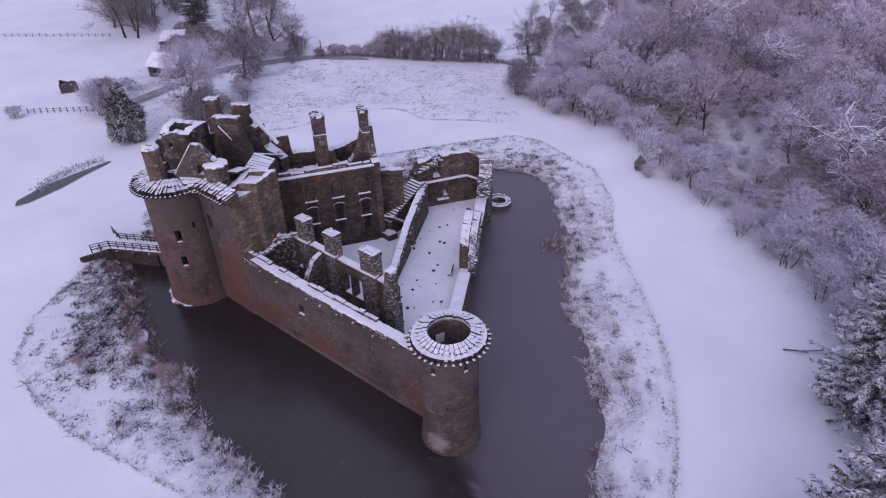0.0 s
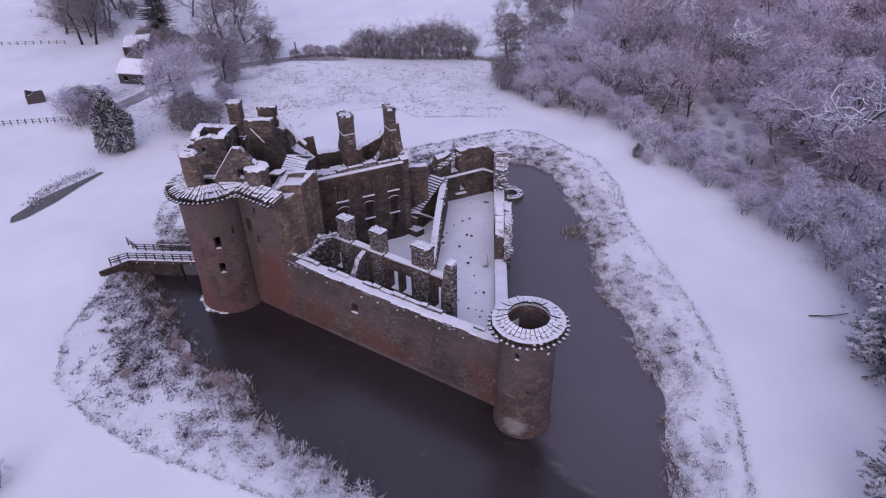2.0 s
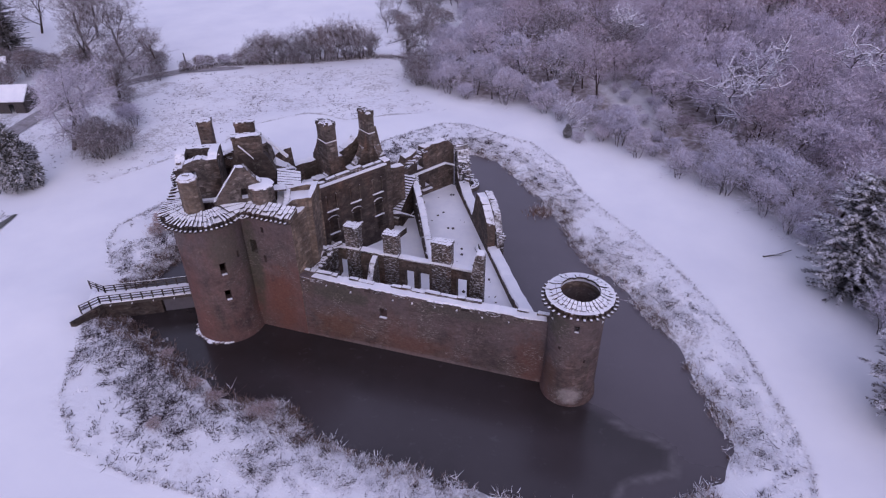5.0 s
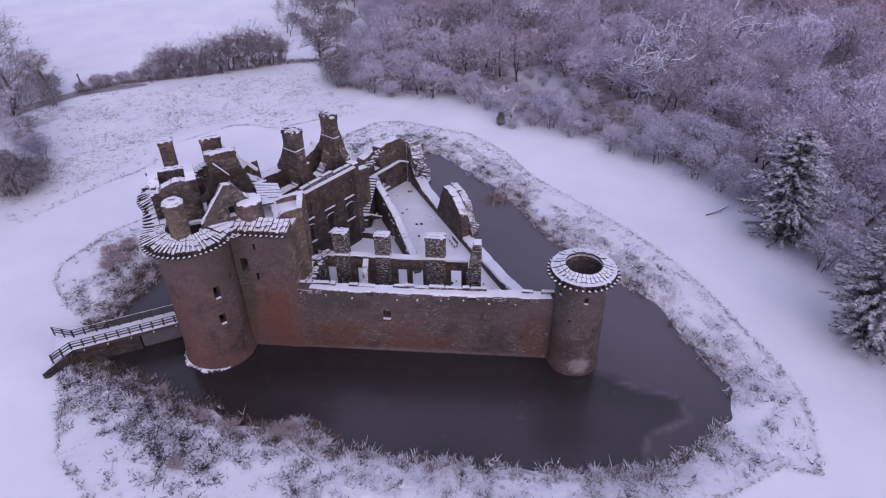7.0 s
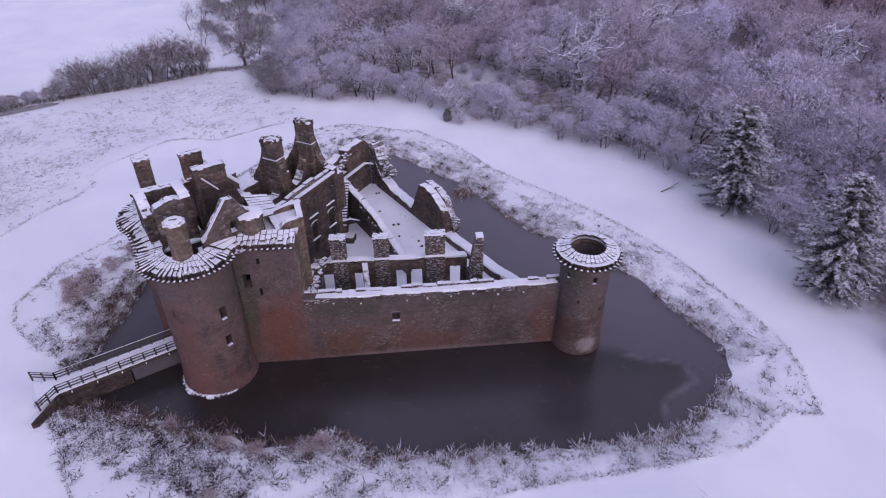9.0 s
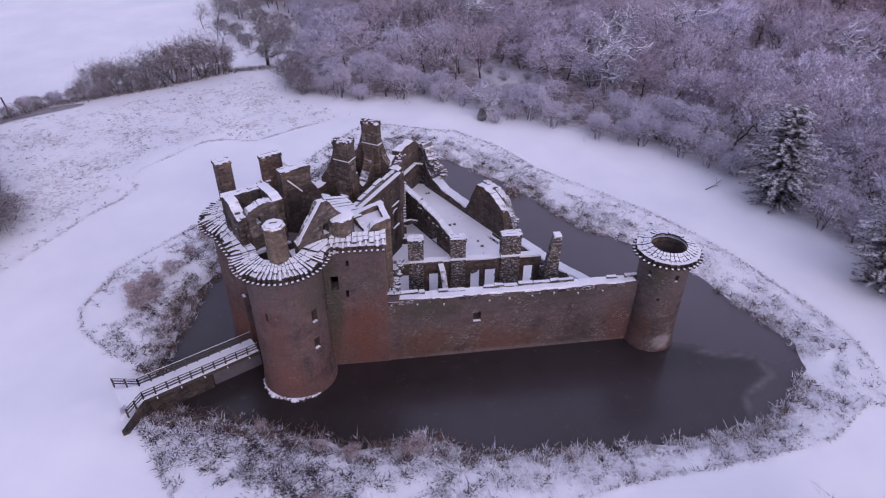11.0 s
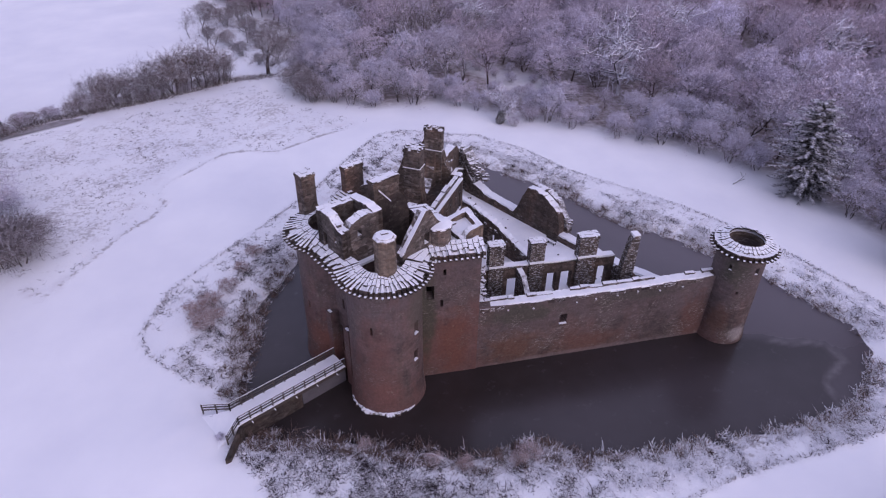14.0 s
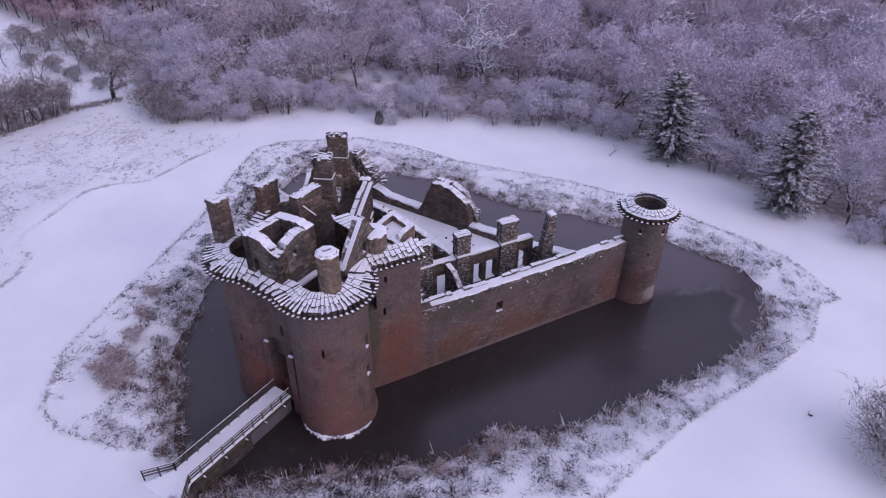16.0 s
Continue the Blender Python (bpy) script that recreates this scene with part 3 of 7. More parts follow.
def ground_z(px, py):
    px, py = np.asarray(px, float), np.asarray(py, float)
    level = 1.25 + np.clip(-px * 0.011, -0.3, 0.95) + np.clip((py - 30) * 0.009, -0.4, 0.4) + 0.15 * wobble(px, py, 0.05) + 0.04 * wobble(px, py, 0.21, 1.0)
    level = level + 0.95 * np.exp(-((px + 96) ** 2 + (py - 29) ** 2) / 60.0)
    sd = distance(px, py, MOAT) + 0.5 * wobble(px, py, 0.9, 2.0)
    bank = WATER + (level - WATER) * (1 - np.exp(-np.clip(sd, 0, None) / 2.6)) + np.where(sd > 0, 0.10 * np.exp(-((sd - 3) / 4) ** 2) * wobble(px, py, 1.4, 0.5), 0)
    return np.where(sd > 0, bank, WATER + np.clip(sd * 0.5, -1.6, 0))


def grid_lines(a, b, fine, far):
    mid = np.arange(a, b + fine / 2, fine)
    out, step, x = [], fine, 0.0
    while x < far:
        step *= 1.12
        x += step
        out.append(x)
    out = np.array(out)
    return np.concatenate([(a - out)[::-1], mid, b + out])


gx, gy = grid_lines(-112, 14, 0.75, 2400), grid_lines(2, 112, 0.75, 2400)
GX, GY = np.meshgrid(gx, gy, indexing="ij")
GZ = ground_z(GX, GY)
nx, ny = GX.shape
gi = np.arange(nx * ny).reshape(nx, ny)
quads = np.stack([gi[:-1, :-1], gi[1:, :-1], gi[1:, 1:], gi[:-1, 1:]], -1).reshape(-1, 4)
tris = np.concatenate([quads[:, [0, 1, 2]], quads[:, [0, 2, 3]]])
gm = array_mesh("ground", np.stack([GX, GY, GZ], -1).reshape(-1, 3), tris, M_GROUND)
rough_v = np.clip(-distance(GX, GY, ROUGH) / 1.2 + 0.2, 0, 1) * np.clip(0.33 + 0.22 * wobble(GX, GY, 0.3, 1.0) + 0.6 * np.exp(-np.clip(distance(GX, GY, MOAT), 0, None) / 3.0), 0, 1)
edge_v = np.exp(-(distance(GX, GY, ROUGH) / 0.5) ** 2) * 0.9
md = distance(GX, GY, MEADOW)
mead_v = np.maximum(np.clip(-md / 5 + 0.1, 0, 1) * 0.66, np.exp(-(md / 0.6) ** 2) * 1.0 * (GY < 106))
wood_v = np.clip(-distance(GX, GY, WOOD) / 6.0 - 0.1, 0, 1) * np.clip(0.55 + distance(GX, GY, GLADE) / 4, 0.4, 1)
scrub_v = np.clip(-distance(GX, GY, SCRUB) / 8 + 0.1, 0, 1) * np.clip(0.55 + 0.5 * wobble(GX, GY, 0.13, 2.0), 0, 1)
scrub_v = np.maximum(scrub_v, np.clip(-distance(GX, GY, SCRUB_FAR) / 8 + 0.1, 0, 1) * np.clip(0.55 + 0.5 * wobble(GX, GY, 0.2, 1.0), 0, 1))
for key, val in (("rough_grass", np.clip(np.maximum(np.maximum(np.maximum(rough_v, edge_v), mead_v), scrub_v), 0, 1)), ("wood_floor", wood_v)):
    gm.attributes.new(key, "FLOAT", "POINT").data.foreach_set("value", val.astype(np.float32).ravel())
gm.polygons.foreach_set("use_smooth", np.ones(len(gm.polygons), bool))
tagged(new("ground", gm), "snow covered ground with rough frosted grass round the moat", "ground", "", "structure")
# open water ends in a hooked tongue south of the corner tower; thin ice covers the eastern arm
OPEN = [(-26.5, 33.2), (-24.8, 32.2), (-21, 30.9), (-17.3, 29.2), (-16.6, 26.5), (-21.2, 23.8), (-22.3, 20.5), (-24.2, 19.4), (-27, 18.2), (-32, 10), (-110, 10), (-110, 70), (-75, 66), (-60, 40), (-30, 36)]
wx, wy_ = np.meshgrid(np.arange(-97, -5.5, 0.6), np.arange(13, 99, 0.6), indexing="ij")
mw = np.arange(wx.size).reshape(wx.shape)
wq = np.stack([mw[:-1, :-1], mw[1:, :-1], mw[1:, 1:], mw[:-1, 1:]], -1).reshape(-1, 4)
wm = array_mesh("water", np.stack([wx, wy_, np.full(wx.shape, WATER)], -1).reshape(-1, 3), np.concatenate([wq[:, [0, 1, 2]], wq[:, [0, 2, 3]]]), M_WATER)
od = distance(wx, wy_, OPEN) + 0.35 * wobble(wx, wy_, 0.9, 1.0)
for key, val in (("ice_sheet", np.maximum(np.clip(od / 1.6 + 0.3, 0, 1) * np.clip(0.6 + (wy_ - 26) / 40, 0.6, 1), 0.24 * np.clip((wx + 76 + 2 * wobble(wx, wy_, 0.3)) / 16, 0, 1) * np.clip((31.5 - wy_) / 5, 0.2, 1) + 0.26 * np.clip((wy_ - 35) / 5, 0, 1) * (wx < -72))), ("ice_rim", np.exp(-((od - 0.2) / 0.4) ** 2) * (wx > -27.5) * (wy_ < 31.8))):
    wm.attributes.new(key, "FLOAT", "POINT").data.foreach_set("value", val.astype(np.float32).ravel())
tagged(new("water", wm), "dark still moat water skinned with thin grey ice", "moat", "", "structure")

# ---- castle: gatehouse ----
AX, PERP, GATE = Vector((0.875, 0.484)), Vector((-0.484, 0.875)), Vector((-76.0, 38.1))


def G(u, v):
    """Gatehouse plan: u metres inwards along the bridge's line, v metres towards the far drum tower."""
    p = GATE + AX * u + PERP * v
    return (p.x, p.y)


FLOOR = 3.0
W_C, E_C, R_T = G(-0.1, -5.0), G(-0.1, 5.0), 4.1
PAR = 18.55
gate = thing("gatehouse", (*G(3, 0), 0), "ruined red sandstone gatehouse with twin drum towers, snow on its parapet", "gatehouse")

base_profile = [(-1.5, R_T + 0.35), (0.6, R_T + 0.3), (3.2, R_T + 0.05), (10, R_T), (17.6, R_T), (18.3, R_T + 0.3)]
def face_angle(c, away):
    return math.degrees(math.atan2(away[1] - c[1], away[0] - c[0]))


slots_w = [(f - w, f + w, z, z + h) for f, z, h, w in ((-43, 11.0, 1.7, 5.5), (-45, 7.2, 1.5, 5.5), (-118, 12.2, 1.1, 2.0), (-12, 12.6, 0.9, 2.6))]
b = Build()
b.shell(W_C, base_profile, 2.9, slots_w)
part("drum_tower", b, M_RED, gate, "round red sandstone tower, weathered and stained")
b = Build()
b.shell(E_C, base_profile, 2.9, [(178, 183, 11.5, 12.8), (212, 217, 9.0, 10.0)])
part("drum_tower", b, M_RED, gate, "round red sandstone tower, weathered and stained")
# wall between the drums, with the tall gate recess and the pointed door
b = Build()
b.wall(G(-2.3, -2.4), G(-2.3, 2.4), -1.6, -1.5, [(0, 18.3), (4.8, 18.3)], [(1.3, 3.5, 3.4, 7.6), (2.2, 2.6, 10.6, 12.0)])
part("front_wall", b, M_RED, gate)
b = Build()
b.wall(G(-3.4, -2.3), G(-3.4, -1.25), -1.2, -1.5, [(0, 9.2), (1.05, 9.2)])
b.wall(G(-3.4, 1.25), G(-3.4, 2.3), -1.2, -1.5, [(0, 9.6), (1.05, 9.6)])
part("gate_pier", b, M_RED, gate, "projecting stone piers beside the gate passage")
b = Build()
for vv, ww, zz in ((-1.8, 1.0, 9.2), (1.8, 1.0, 9.6)):
    b = Build()
    b.box(G(-3.15, vv), 0.3, ww * 0.6, 0.07, zz, 29)
    part("snow_cap", b, M_SNOW, gate, "snow on a stone ledge beside the gate")
b = Build()
b.wall(G(-0.9, -1.3), G(-0.9, 1.3), 0.15, 3.2, [(0, 7.8), (2.6, 7.8)])
part("gate", b, M_WOOD, gate, "dark timber gate deep in the passage")
# window ledges with snow on the drum
for f, z in ((-43, 11.0), (-45, 7.2)):
    a = radians(f)
    b = Build()
    b.box((W_C[0] + 4.02 * math.cos(a), W_C[1] + 4.02 * math.sin(a)), 0.3, 0.6, 0.08, z, f)
    part("sill", b, M_SNOW, gate, "snow on a window sill")

# square block flanking the drum, down to the water
BL, BR = (-69.6, 34.5), (-62.7, 34.5)
b = Build()
b.wall(BL, BR, 1.6, -1.5, [(0, 18.4), (6.9, 18.4)], [(0.7, 1.6, 12.4, 14.3), (2.3, 2.65, 11.2, 12.2), (2.6, 2.95, 15.6, 16.4)])
part("flank_wall", b, M_RED, gate, "square red sandstone block beside the drum tower")
b = Build()
b.wall(BR, (-62.3, 37.6), 1.5, -1.5, [(0, 18.4), (3.2, 18.2)], step=0.5, rag=0.12, seed=4)
part("side_wall", b, M_TAN, gate)
# long walls of the gatehouse round its hollow inside
b = Build()
b.wall(G(2.0, 9.0), G(10.5, 7.2), -1.6, -1.5, [(0, 18.2), (2, 18.2), (2.6, 21.0), (5.5, 21.0), (6, 18.4), (8.7, 16.5)], step=0.6, rag=0.2, seed=7)
part("east_wall", b, M_STONE, gate)
b = Build()
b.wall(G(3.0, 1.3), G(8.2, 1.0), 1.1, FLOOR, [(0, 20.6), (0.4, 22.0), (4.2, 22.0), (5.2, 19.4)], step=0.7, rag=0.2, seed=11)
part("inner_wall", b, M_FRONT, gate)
b = Build()
b.wall(G(8.4, 7.6), G(8.4, -7.0), 1.2, FLOOR, [(0, 16.5), (5, 18.4), (14.6, 18.4)], [(8.6, 10.2, 5.0, 7.6), (8.6, 9.8, 10.4, 12.2)])
part("rear_wall", b, M_DARK, gate)
# roof decks of the towers, laid with snow; the middle stays open
b = Build()
b.prism([G(-3, -3), G(2.4, -3), G(2.4, 3), G(-3, 3)], 17.9, 18.2)
b.prism([G(0.5, -8.2), G(8.3, -7.2), G(8.3, -4.6), G(1.0, -4.6)], 17.9, 18.22)
part("roof_deck", b, M_SNOW, gate, "level wall-head deep in snow")
# dark discs low in the drums: the shade of the hollows as stone colour
for cc, zf, mf in ((W_C, 14.9, M_DARK_BARE), (E_C, 15.4, M_DARK_BARE)):
    b = Build()
    b.lathe(cc, [(0.1, zf), (3.0, zf - 0.25)], 30)
    part("inner_floor", b, mf, gate)

# parapet walk: sloping stone slabs on a ring of corbels


def along_parapet():
    """Outer and inner points of the parapet walk, corner of the flank block to the far tower."""
    pts = []
    x = BR[0] + 0.3
    while x > -69.2:
        pts.append(((x, 33.75), (x + 0.05, 35.75)))
        x -= 0.62
    n = 27
    a0, a1 = radians(-12), radians(-12) - radians(165)
    for k in range(n):
        a = a0 + (a1 - a0) * k / (n - 1)
        pts.append(((W_C[0] + 4.95 * math.cos(a), W_C[1] + 4.95 * math.sin(a)), (W_C[0] + 2.4 * math.cos(a), W_C[1] + 2.4 * math.sin(a))))
    p0 = pts[-1]
    a0, a1 = radians(237), radians(237) - radians(178)
    arc = []
    for k in range(28):
        a = a0 + (a1 - a0) * k / 27
        arc.append(((E_C[0] + 4.95 * math.cos(a), E_C[1] + 4.95 * math.sin(a)), (E_C[0] + 2.4 * math.cos(a), E_C[1] + 2.4 * math.sin(a))))
    p1 = arc[0]
    for k in range(1, 7):
        t = k / 7
        pts.append(tuple((p0[i][0] + (p1[i][0] - p0[i][0]) * t, p0[i][1] + (p1[i][1] - p0[i][1]) * t) for i in (0, 1)))
    return pts + arc


def parapet(owner, pts, z, closed=False):
    """Slabs with snow on them, dark joints between, and a corbel under every joint."""
    rnd = random.Random(5)
    n = len(pts) if closed else len(pts) - 1
    for i in range(n):
        (o0, i0), (o1, i1) = pts[i], pts[(i + 1) % len(pts)]
        j, r = rnd.uniform(0.05, 0.10), rnd.uniform(-0.07, 0.07)

        def at(p, q, t):
            return (p[0] + (q[0] - p[0]) * t, p[1] + (q[1] - p[1]) * t)
        c = [at(o0, o1, j), at(o0, o1, 1 - j), at(i0, i1, 1 - j), at(i0, i1, j)]
        if (c[1][0] - c[0][0]) * (c[2][1] - c[1][1]) - (c[1][1] - c[0][1]) * (c[2][0] - c[1][0]) < 0:
            c = [c[1], c[0], c[3], c[2]]
        zz = [z + r, z + r, z + 0.5 + r, z + 0.5 + r]
        cut, jo, ext = rnd.uniform(0.28, 0.48), rnd.uniform(0.25, 0.36), rnd.uniform(-0.10, 0.08)
        f = at(c[0], c[3], cut), at(c[1], c[2], cut)
        tooth = [at(at(c[0], c[3], ext), at(c[1], c[2], ext), jo - j), at(at(c[0], c[3], ext), at(c[1], c[2], ext), 1 - jo + j), at(*f, 1 - jo + j), at(*f, jo - j)]
        hm = z + r + 0.5 * cut
        b = Build()
        # two courses of paving, split at an uneven joint
        sp = rnd.uniform(0.42, 0.62)
        g0, g1 = at(f[0], c[3], sp), at(f[1], c[2], sp)
        k0, k1 = at(f[0], c[3], sp + 0.035), at(f[1], c[2], sp + 0.035)
        hg = hm + (zz[2] - hm) * sp
        dz = rnd.uniform(-0.04, 0.04)
        b.hexa([(*f[0], hm), (*f[1], hm), (*g1, hg), (*g0, hg)], [(*f[0], hm + 0.20), (*f[1], hm + 0.20), (*g1, hg + 0.20), (*g0, hg + 0.20)])
        part("paving_slab", b, M_SLAB, owner)
        b = Build()
        b.hexa([(*k0, hg), (*k1, hg), (*c[2], zz[2]), (*c[3], zz[3])], [(*k0, hg + 0.23 + dz), (*k1, hg + 0.23 - dz), (*c[2], zz[2] + 0.23), (*c[3], zz[3] + 0.23)])
        part("paving_slab", b, M_SLAB, owner)
        b = Build()
        dz = rnd.uniform(0.10, 0.20)
        tilt = rnd.uniform(-0.05, 0.05)
        b.hexa([(*p, h - 0.12) for p, h in zip(tooth, (z + r, z + r, hm, hm))], [(*p, h + dz) for p, h in zip(tooth, (z + r + tilt, z + r - tilt, hm, hm))])
        if rnd.random() < 0.95:
            part("outer_slab", b, M_SLAB, owner)
        m = ((o0[0] + o1[0]) / 2, (o0[1] + o1[1]) / 2)
        inn = ((i0[0] + i1[0]) / 2, (i0[1] + i1[1]) / 2)
        turn = math.degrees(math.atan2(m[1] - inn[1], m[0] - inn[0]))
        d = Vector((m[0] - inn[0], m[1] - inn[1])).normalized()
        b = Build()
        b.box((m[0] - d.x * 0.25, m[1] - d.y * 0.25), 0.75, 0.30, 0.34, z - 0.42, turn)
        b.box((m[0] - d.x * 0.5, m[1] - d.y * 0.5), 0.6, 0.30, 0.34, z - 0.76, turn)
        cb = part("corbel", b, M_DARK_BARE, owner)
        b = Build()
        b.box((m[0] + d.x * 0.26, m[1] + d.y * 0.26), 0.36 + rnd.uniform(-0.08, 0.08), 0.24, 0.22, z - 0.46, turn + rnd.uniform(-6, 6))
        part("corbel_end", b, M_SLAB, cb)


M_SLAB = stone_material("parapet_slab", SLAB_TONES, (0.05, 0.04, 0.035), snow=(0.55, 0.85))
b = Build()
pp = along_parapet()
for (o0, i0), (o1, i1) in zip(pp, pp[1:]):
    c = [((o0[0] * 0.86 + i0[0] * 0.14), (o0[1] * 0.86 + i0[1] * 0.14)), ((o1[0] * 0.86 + i1[0] * 0.14), (o1[1] * 0.86 + i1[1] * 0.14)), i1, i0]
    if (c[1][0] - c[0][0]) * (c[2][1] - c[1][1]) - (c[1][1] - c[0][1]) * (c[2][0] - c[1][0]) < 0:
        c = [c[1], c[0], c[3], c[2]]
    b.hexa([(*p, PAR - 0.5) for p in c], [(*p, h - 0.02) for p, h in zip(c, (PAR, PAR, PAR + 0.5, PAR + 0.5))])
part("parapet_bed", b, M_DARK, gate)
parapet(gate, pp, PAR)

# cap-house: hollow square room over the gate
M_CAP = stone_material("cap_house_rubble", GREY_TONES, (0.10, 0.085, 0.072), joint_depth=0.25, size=(1.8, 1.8, 3.4), relief=0.5, rubbly=0.35)
b = Build()
q = [G(-3.1, -2.4), G(2.0, -2.4), G(2.0, 2.4), G(-3.1, 2.4)]
b.wall(q[0], q[1], 1.1, 18.0, [(0, 22.3), (0.9, 22.4), (1.3, 23.0), (2.5, 23.4), (3.4, 23.5), (4.4, 23.1), (5.1, 23.3)], [(1.9, 2.4, 21.3, 22.0)], 0.35, 0.07, 21)
b.wall(q[1], q[2], 1.1, 18.0, [(0, 23.3), (1.5, 23.6), (4.8, 23.2)], (), 0.35, 0.07, 22)
b.wall(q[2], q[3], 1.1, 18.0, [(0, 23.2), (5.1, 23.3)], (), 0.4, 0.07, 23)
b.wall(q[3], q[0], 1.1, 18.0, [(0, 23.3), (2.4, 23.3), (3.2, 22.8), (4.0, 22.3), (4.8, 22.2)], [(0.9, 1.8, 18.8, 20.9), (3.2, 3.6, 20.6, 21.2)], 0.35, 0.07, 24)
part("cap_house", b, M_CAP, gate, "roofless square cap-house with snow on broken wall heads")
rnd = random.Random(91)
for i in range(4):
    e0, e1, inw = Vector(q[i]), Vector(q[(i + 1) % 4]), Vector(G(-0.55, 0))
    for k in range(5):
        c = e0 + (e1 - e0) * rnd.uniform(0.02, 0.98)
        c = c + (inw - c).normalized() * rnd.uniform(0.2, 0.55)
        dq = (c - Vector(q[0])).length
        b = Build()
        b.box((c.x, c.y), rnd.uniform(0.4, 0.8), rnd.uniform(0.3, 0.6), rnd.uniform(0.25, 0.4), (22.1 if dq < 1.2 else 22.95 if dq > 2.4 else 22.5), 29 + rnd.uniform(-15, 15))
        part("coping_stone", b, M_SLAB, gate)
# floor coloured dark and snowless to give the room its deep shade
b = Build()
b.box(G(-0.6, 0), 3.4, 3.1, 0.1, 18.3, 29)
part("cap_house_floor", b, M_DARK_BARE, gate)
# stair turret, round chimney-like
b = Build()
T = G(-0.9, -6.7)
b.lathe(T, [(0.0, 14.4), (1.15, 14.4), (1.12, 22.9), (1.2, 23.0), (1.2, 23.25), (0.95, 23.5), (0.0, 23.55)], 8)
part("stair_turret", b, M_TAN, gate, "slim round turret of tan stone")
b = Build()
b.lathe(T, [(1.14, 23.26), (1.10, 23.36), (0.85, 23.56), (0.0, 23.62)], 8)
part("snow_cap", b, M_SNOW, gate)
b = Build()
b.box(T, 0.75, 0.3, 0.12, 23.62, 10)
part("vent_slot", b, M_DARK, gate)
# pointed gable and the stub of a round turret
b = Build()
b.wall(G(1.4, -6.5), G(7.4, -5.9), 0.9, 18.2, [(0, 19.6), (3.2, 23.9), (4.0, 23.6), (6.0, 20.9)], [(3.2, 3.9, 19.7, 21.0)], 0.45, 0.16, 31)
part("gable", b, M_STONE, gate, "broken pointed stone gable")
b = Build()
for k in range(10):
    p0, p1 = k / 10, (k + 1) / 10
    u0, u1 = 1.35 + 3.2 * p0, 1.35 + 3.2 * p1
    c = [G(u0, -6.45), G(u1, -6.45), G(u1, -5.95), G(u0, -5.95)]
    b.hexa([(*x, 19.6 + 4.3 * p) for x, p in zip(c, (p0, p1, p1, p0))], [(*x, 19.72 + 4.3 * p) for x, p in zip(c, (p0, p1, p1, p0))])
part("snow_cap", b, M_SNOW, gate)
D = G(6.9, -5.7)
b = Build()
b.lathe(D, [(0.0, 18.2), (1.45, 18.2), (1.42, 20.7), (1.55, 20.9), (1.5, 21.2), (0.9, 21.4), (0.0, 21.45)], 14)
part("turret_stub", b, M_STONE, gate, "stub of a round turret capped with snow")
b = Build()
b.lathe(D, [(1.58, 21.1), (1.45, 21.3), (0.9, 21.42), (0.0, 21.5)], 9)
part("snow_cap", b, M_SNOW, gate)


def chimney(owner, c, a, bb, turn, z0, z1, mat, label, cap=0.12, coping=True, rough=0.10):
    """A stone stack with a moulded cope, a dark flue and snow on top."""
    b = Build()
    b.box(c, a, bb, z1 - z0 - 0.3, z0, turn)
    b.box(c, a + 0.16, bb + 0.16, 0.3, z1 - 0.3, turn)
    st = part("chimney", b, mat, owner, label)
    b = Build()
    b.box(c, a - 0.1, bb - 0.1, cap, z1, turn)
    part("snow_cap", b, M_SNOW, st)
    rnd_ = random.Random(int(c[0] * 10 + c[1] * 7))
    ct, sn_ = math.cos(radians(turn)), math.sin(radians(turn))
    for side in range(4):
        along, across = (a, bb) if side % 2 == 0 else (bb, a)
        pos_ = -along / 2
        while pos_ < along / 2 - 0.1:
            w_ = min(rnd_.uniform(0.25, 0.6), along / 2 - pos_)
            x_, y_ = pos_ + w_ / 2, (across / 2 - 0.06) * (1 if side < 2 else -1)
            if side % 2:
                x_, y_ = y_, x_
            if rnd_.random() < 0.8:
                b = Build()
                b.box((c[0] + x_ * ct - y_ * sn_, c[1] + x_ * sn_ + y_ * ct), w_ * 0.92 if side % 2 == 0 else 0.3, 0.3 if side % 2 == 0 else w_ * 0.92, rnd_.uniform(0.02, rough) + cap, z1 - 0.03, turn + rnd_.uniform(-7, 7))
                part("coping_stone", b, M_SLAB, st)
            pos_ += w_
    if coping:
        b = Build()
        b.box(c, a * 0.5, bb * 0.3, 0.04, z1 + cap, turn)
        part("flue", b, M_DARK, st)
    return st


chimney(gate, G(5.3, 1.8), 3.5, 1.1, 29, 17.0, 24.2, M_DARK, "broad dark stone chimney slab", coping=False)
chimney(gate, G(4.65, 7.1), 2.5, 0.9, 29, 17.0, 23.9, M_DARK, "tall thin chimney slab", coping=False)
chimney(gate, G(-0.6, 8.75), 1.7, 1.5, 29, 16.0, 23.9, M_STONE, "square stone chimney stack")
# weathered drip-stone lines of lost roofs
b = Build()
b.bar((*G(4.2, 1.22), 23.2), (*G(7.2, 1.2), 19.6), 0.14)
part("roof_raggle", b, M_SNOW, gate, "snow lying on an old roof line")
b = Build()
b.bar((*G(5.9, 7.1), 22.6), (*G(9.6, 6.6), 18.6), 0.5, 0.3)
part("roof_raggle", b, M_SNOW, gate, "snow lying on an old roof line")
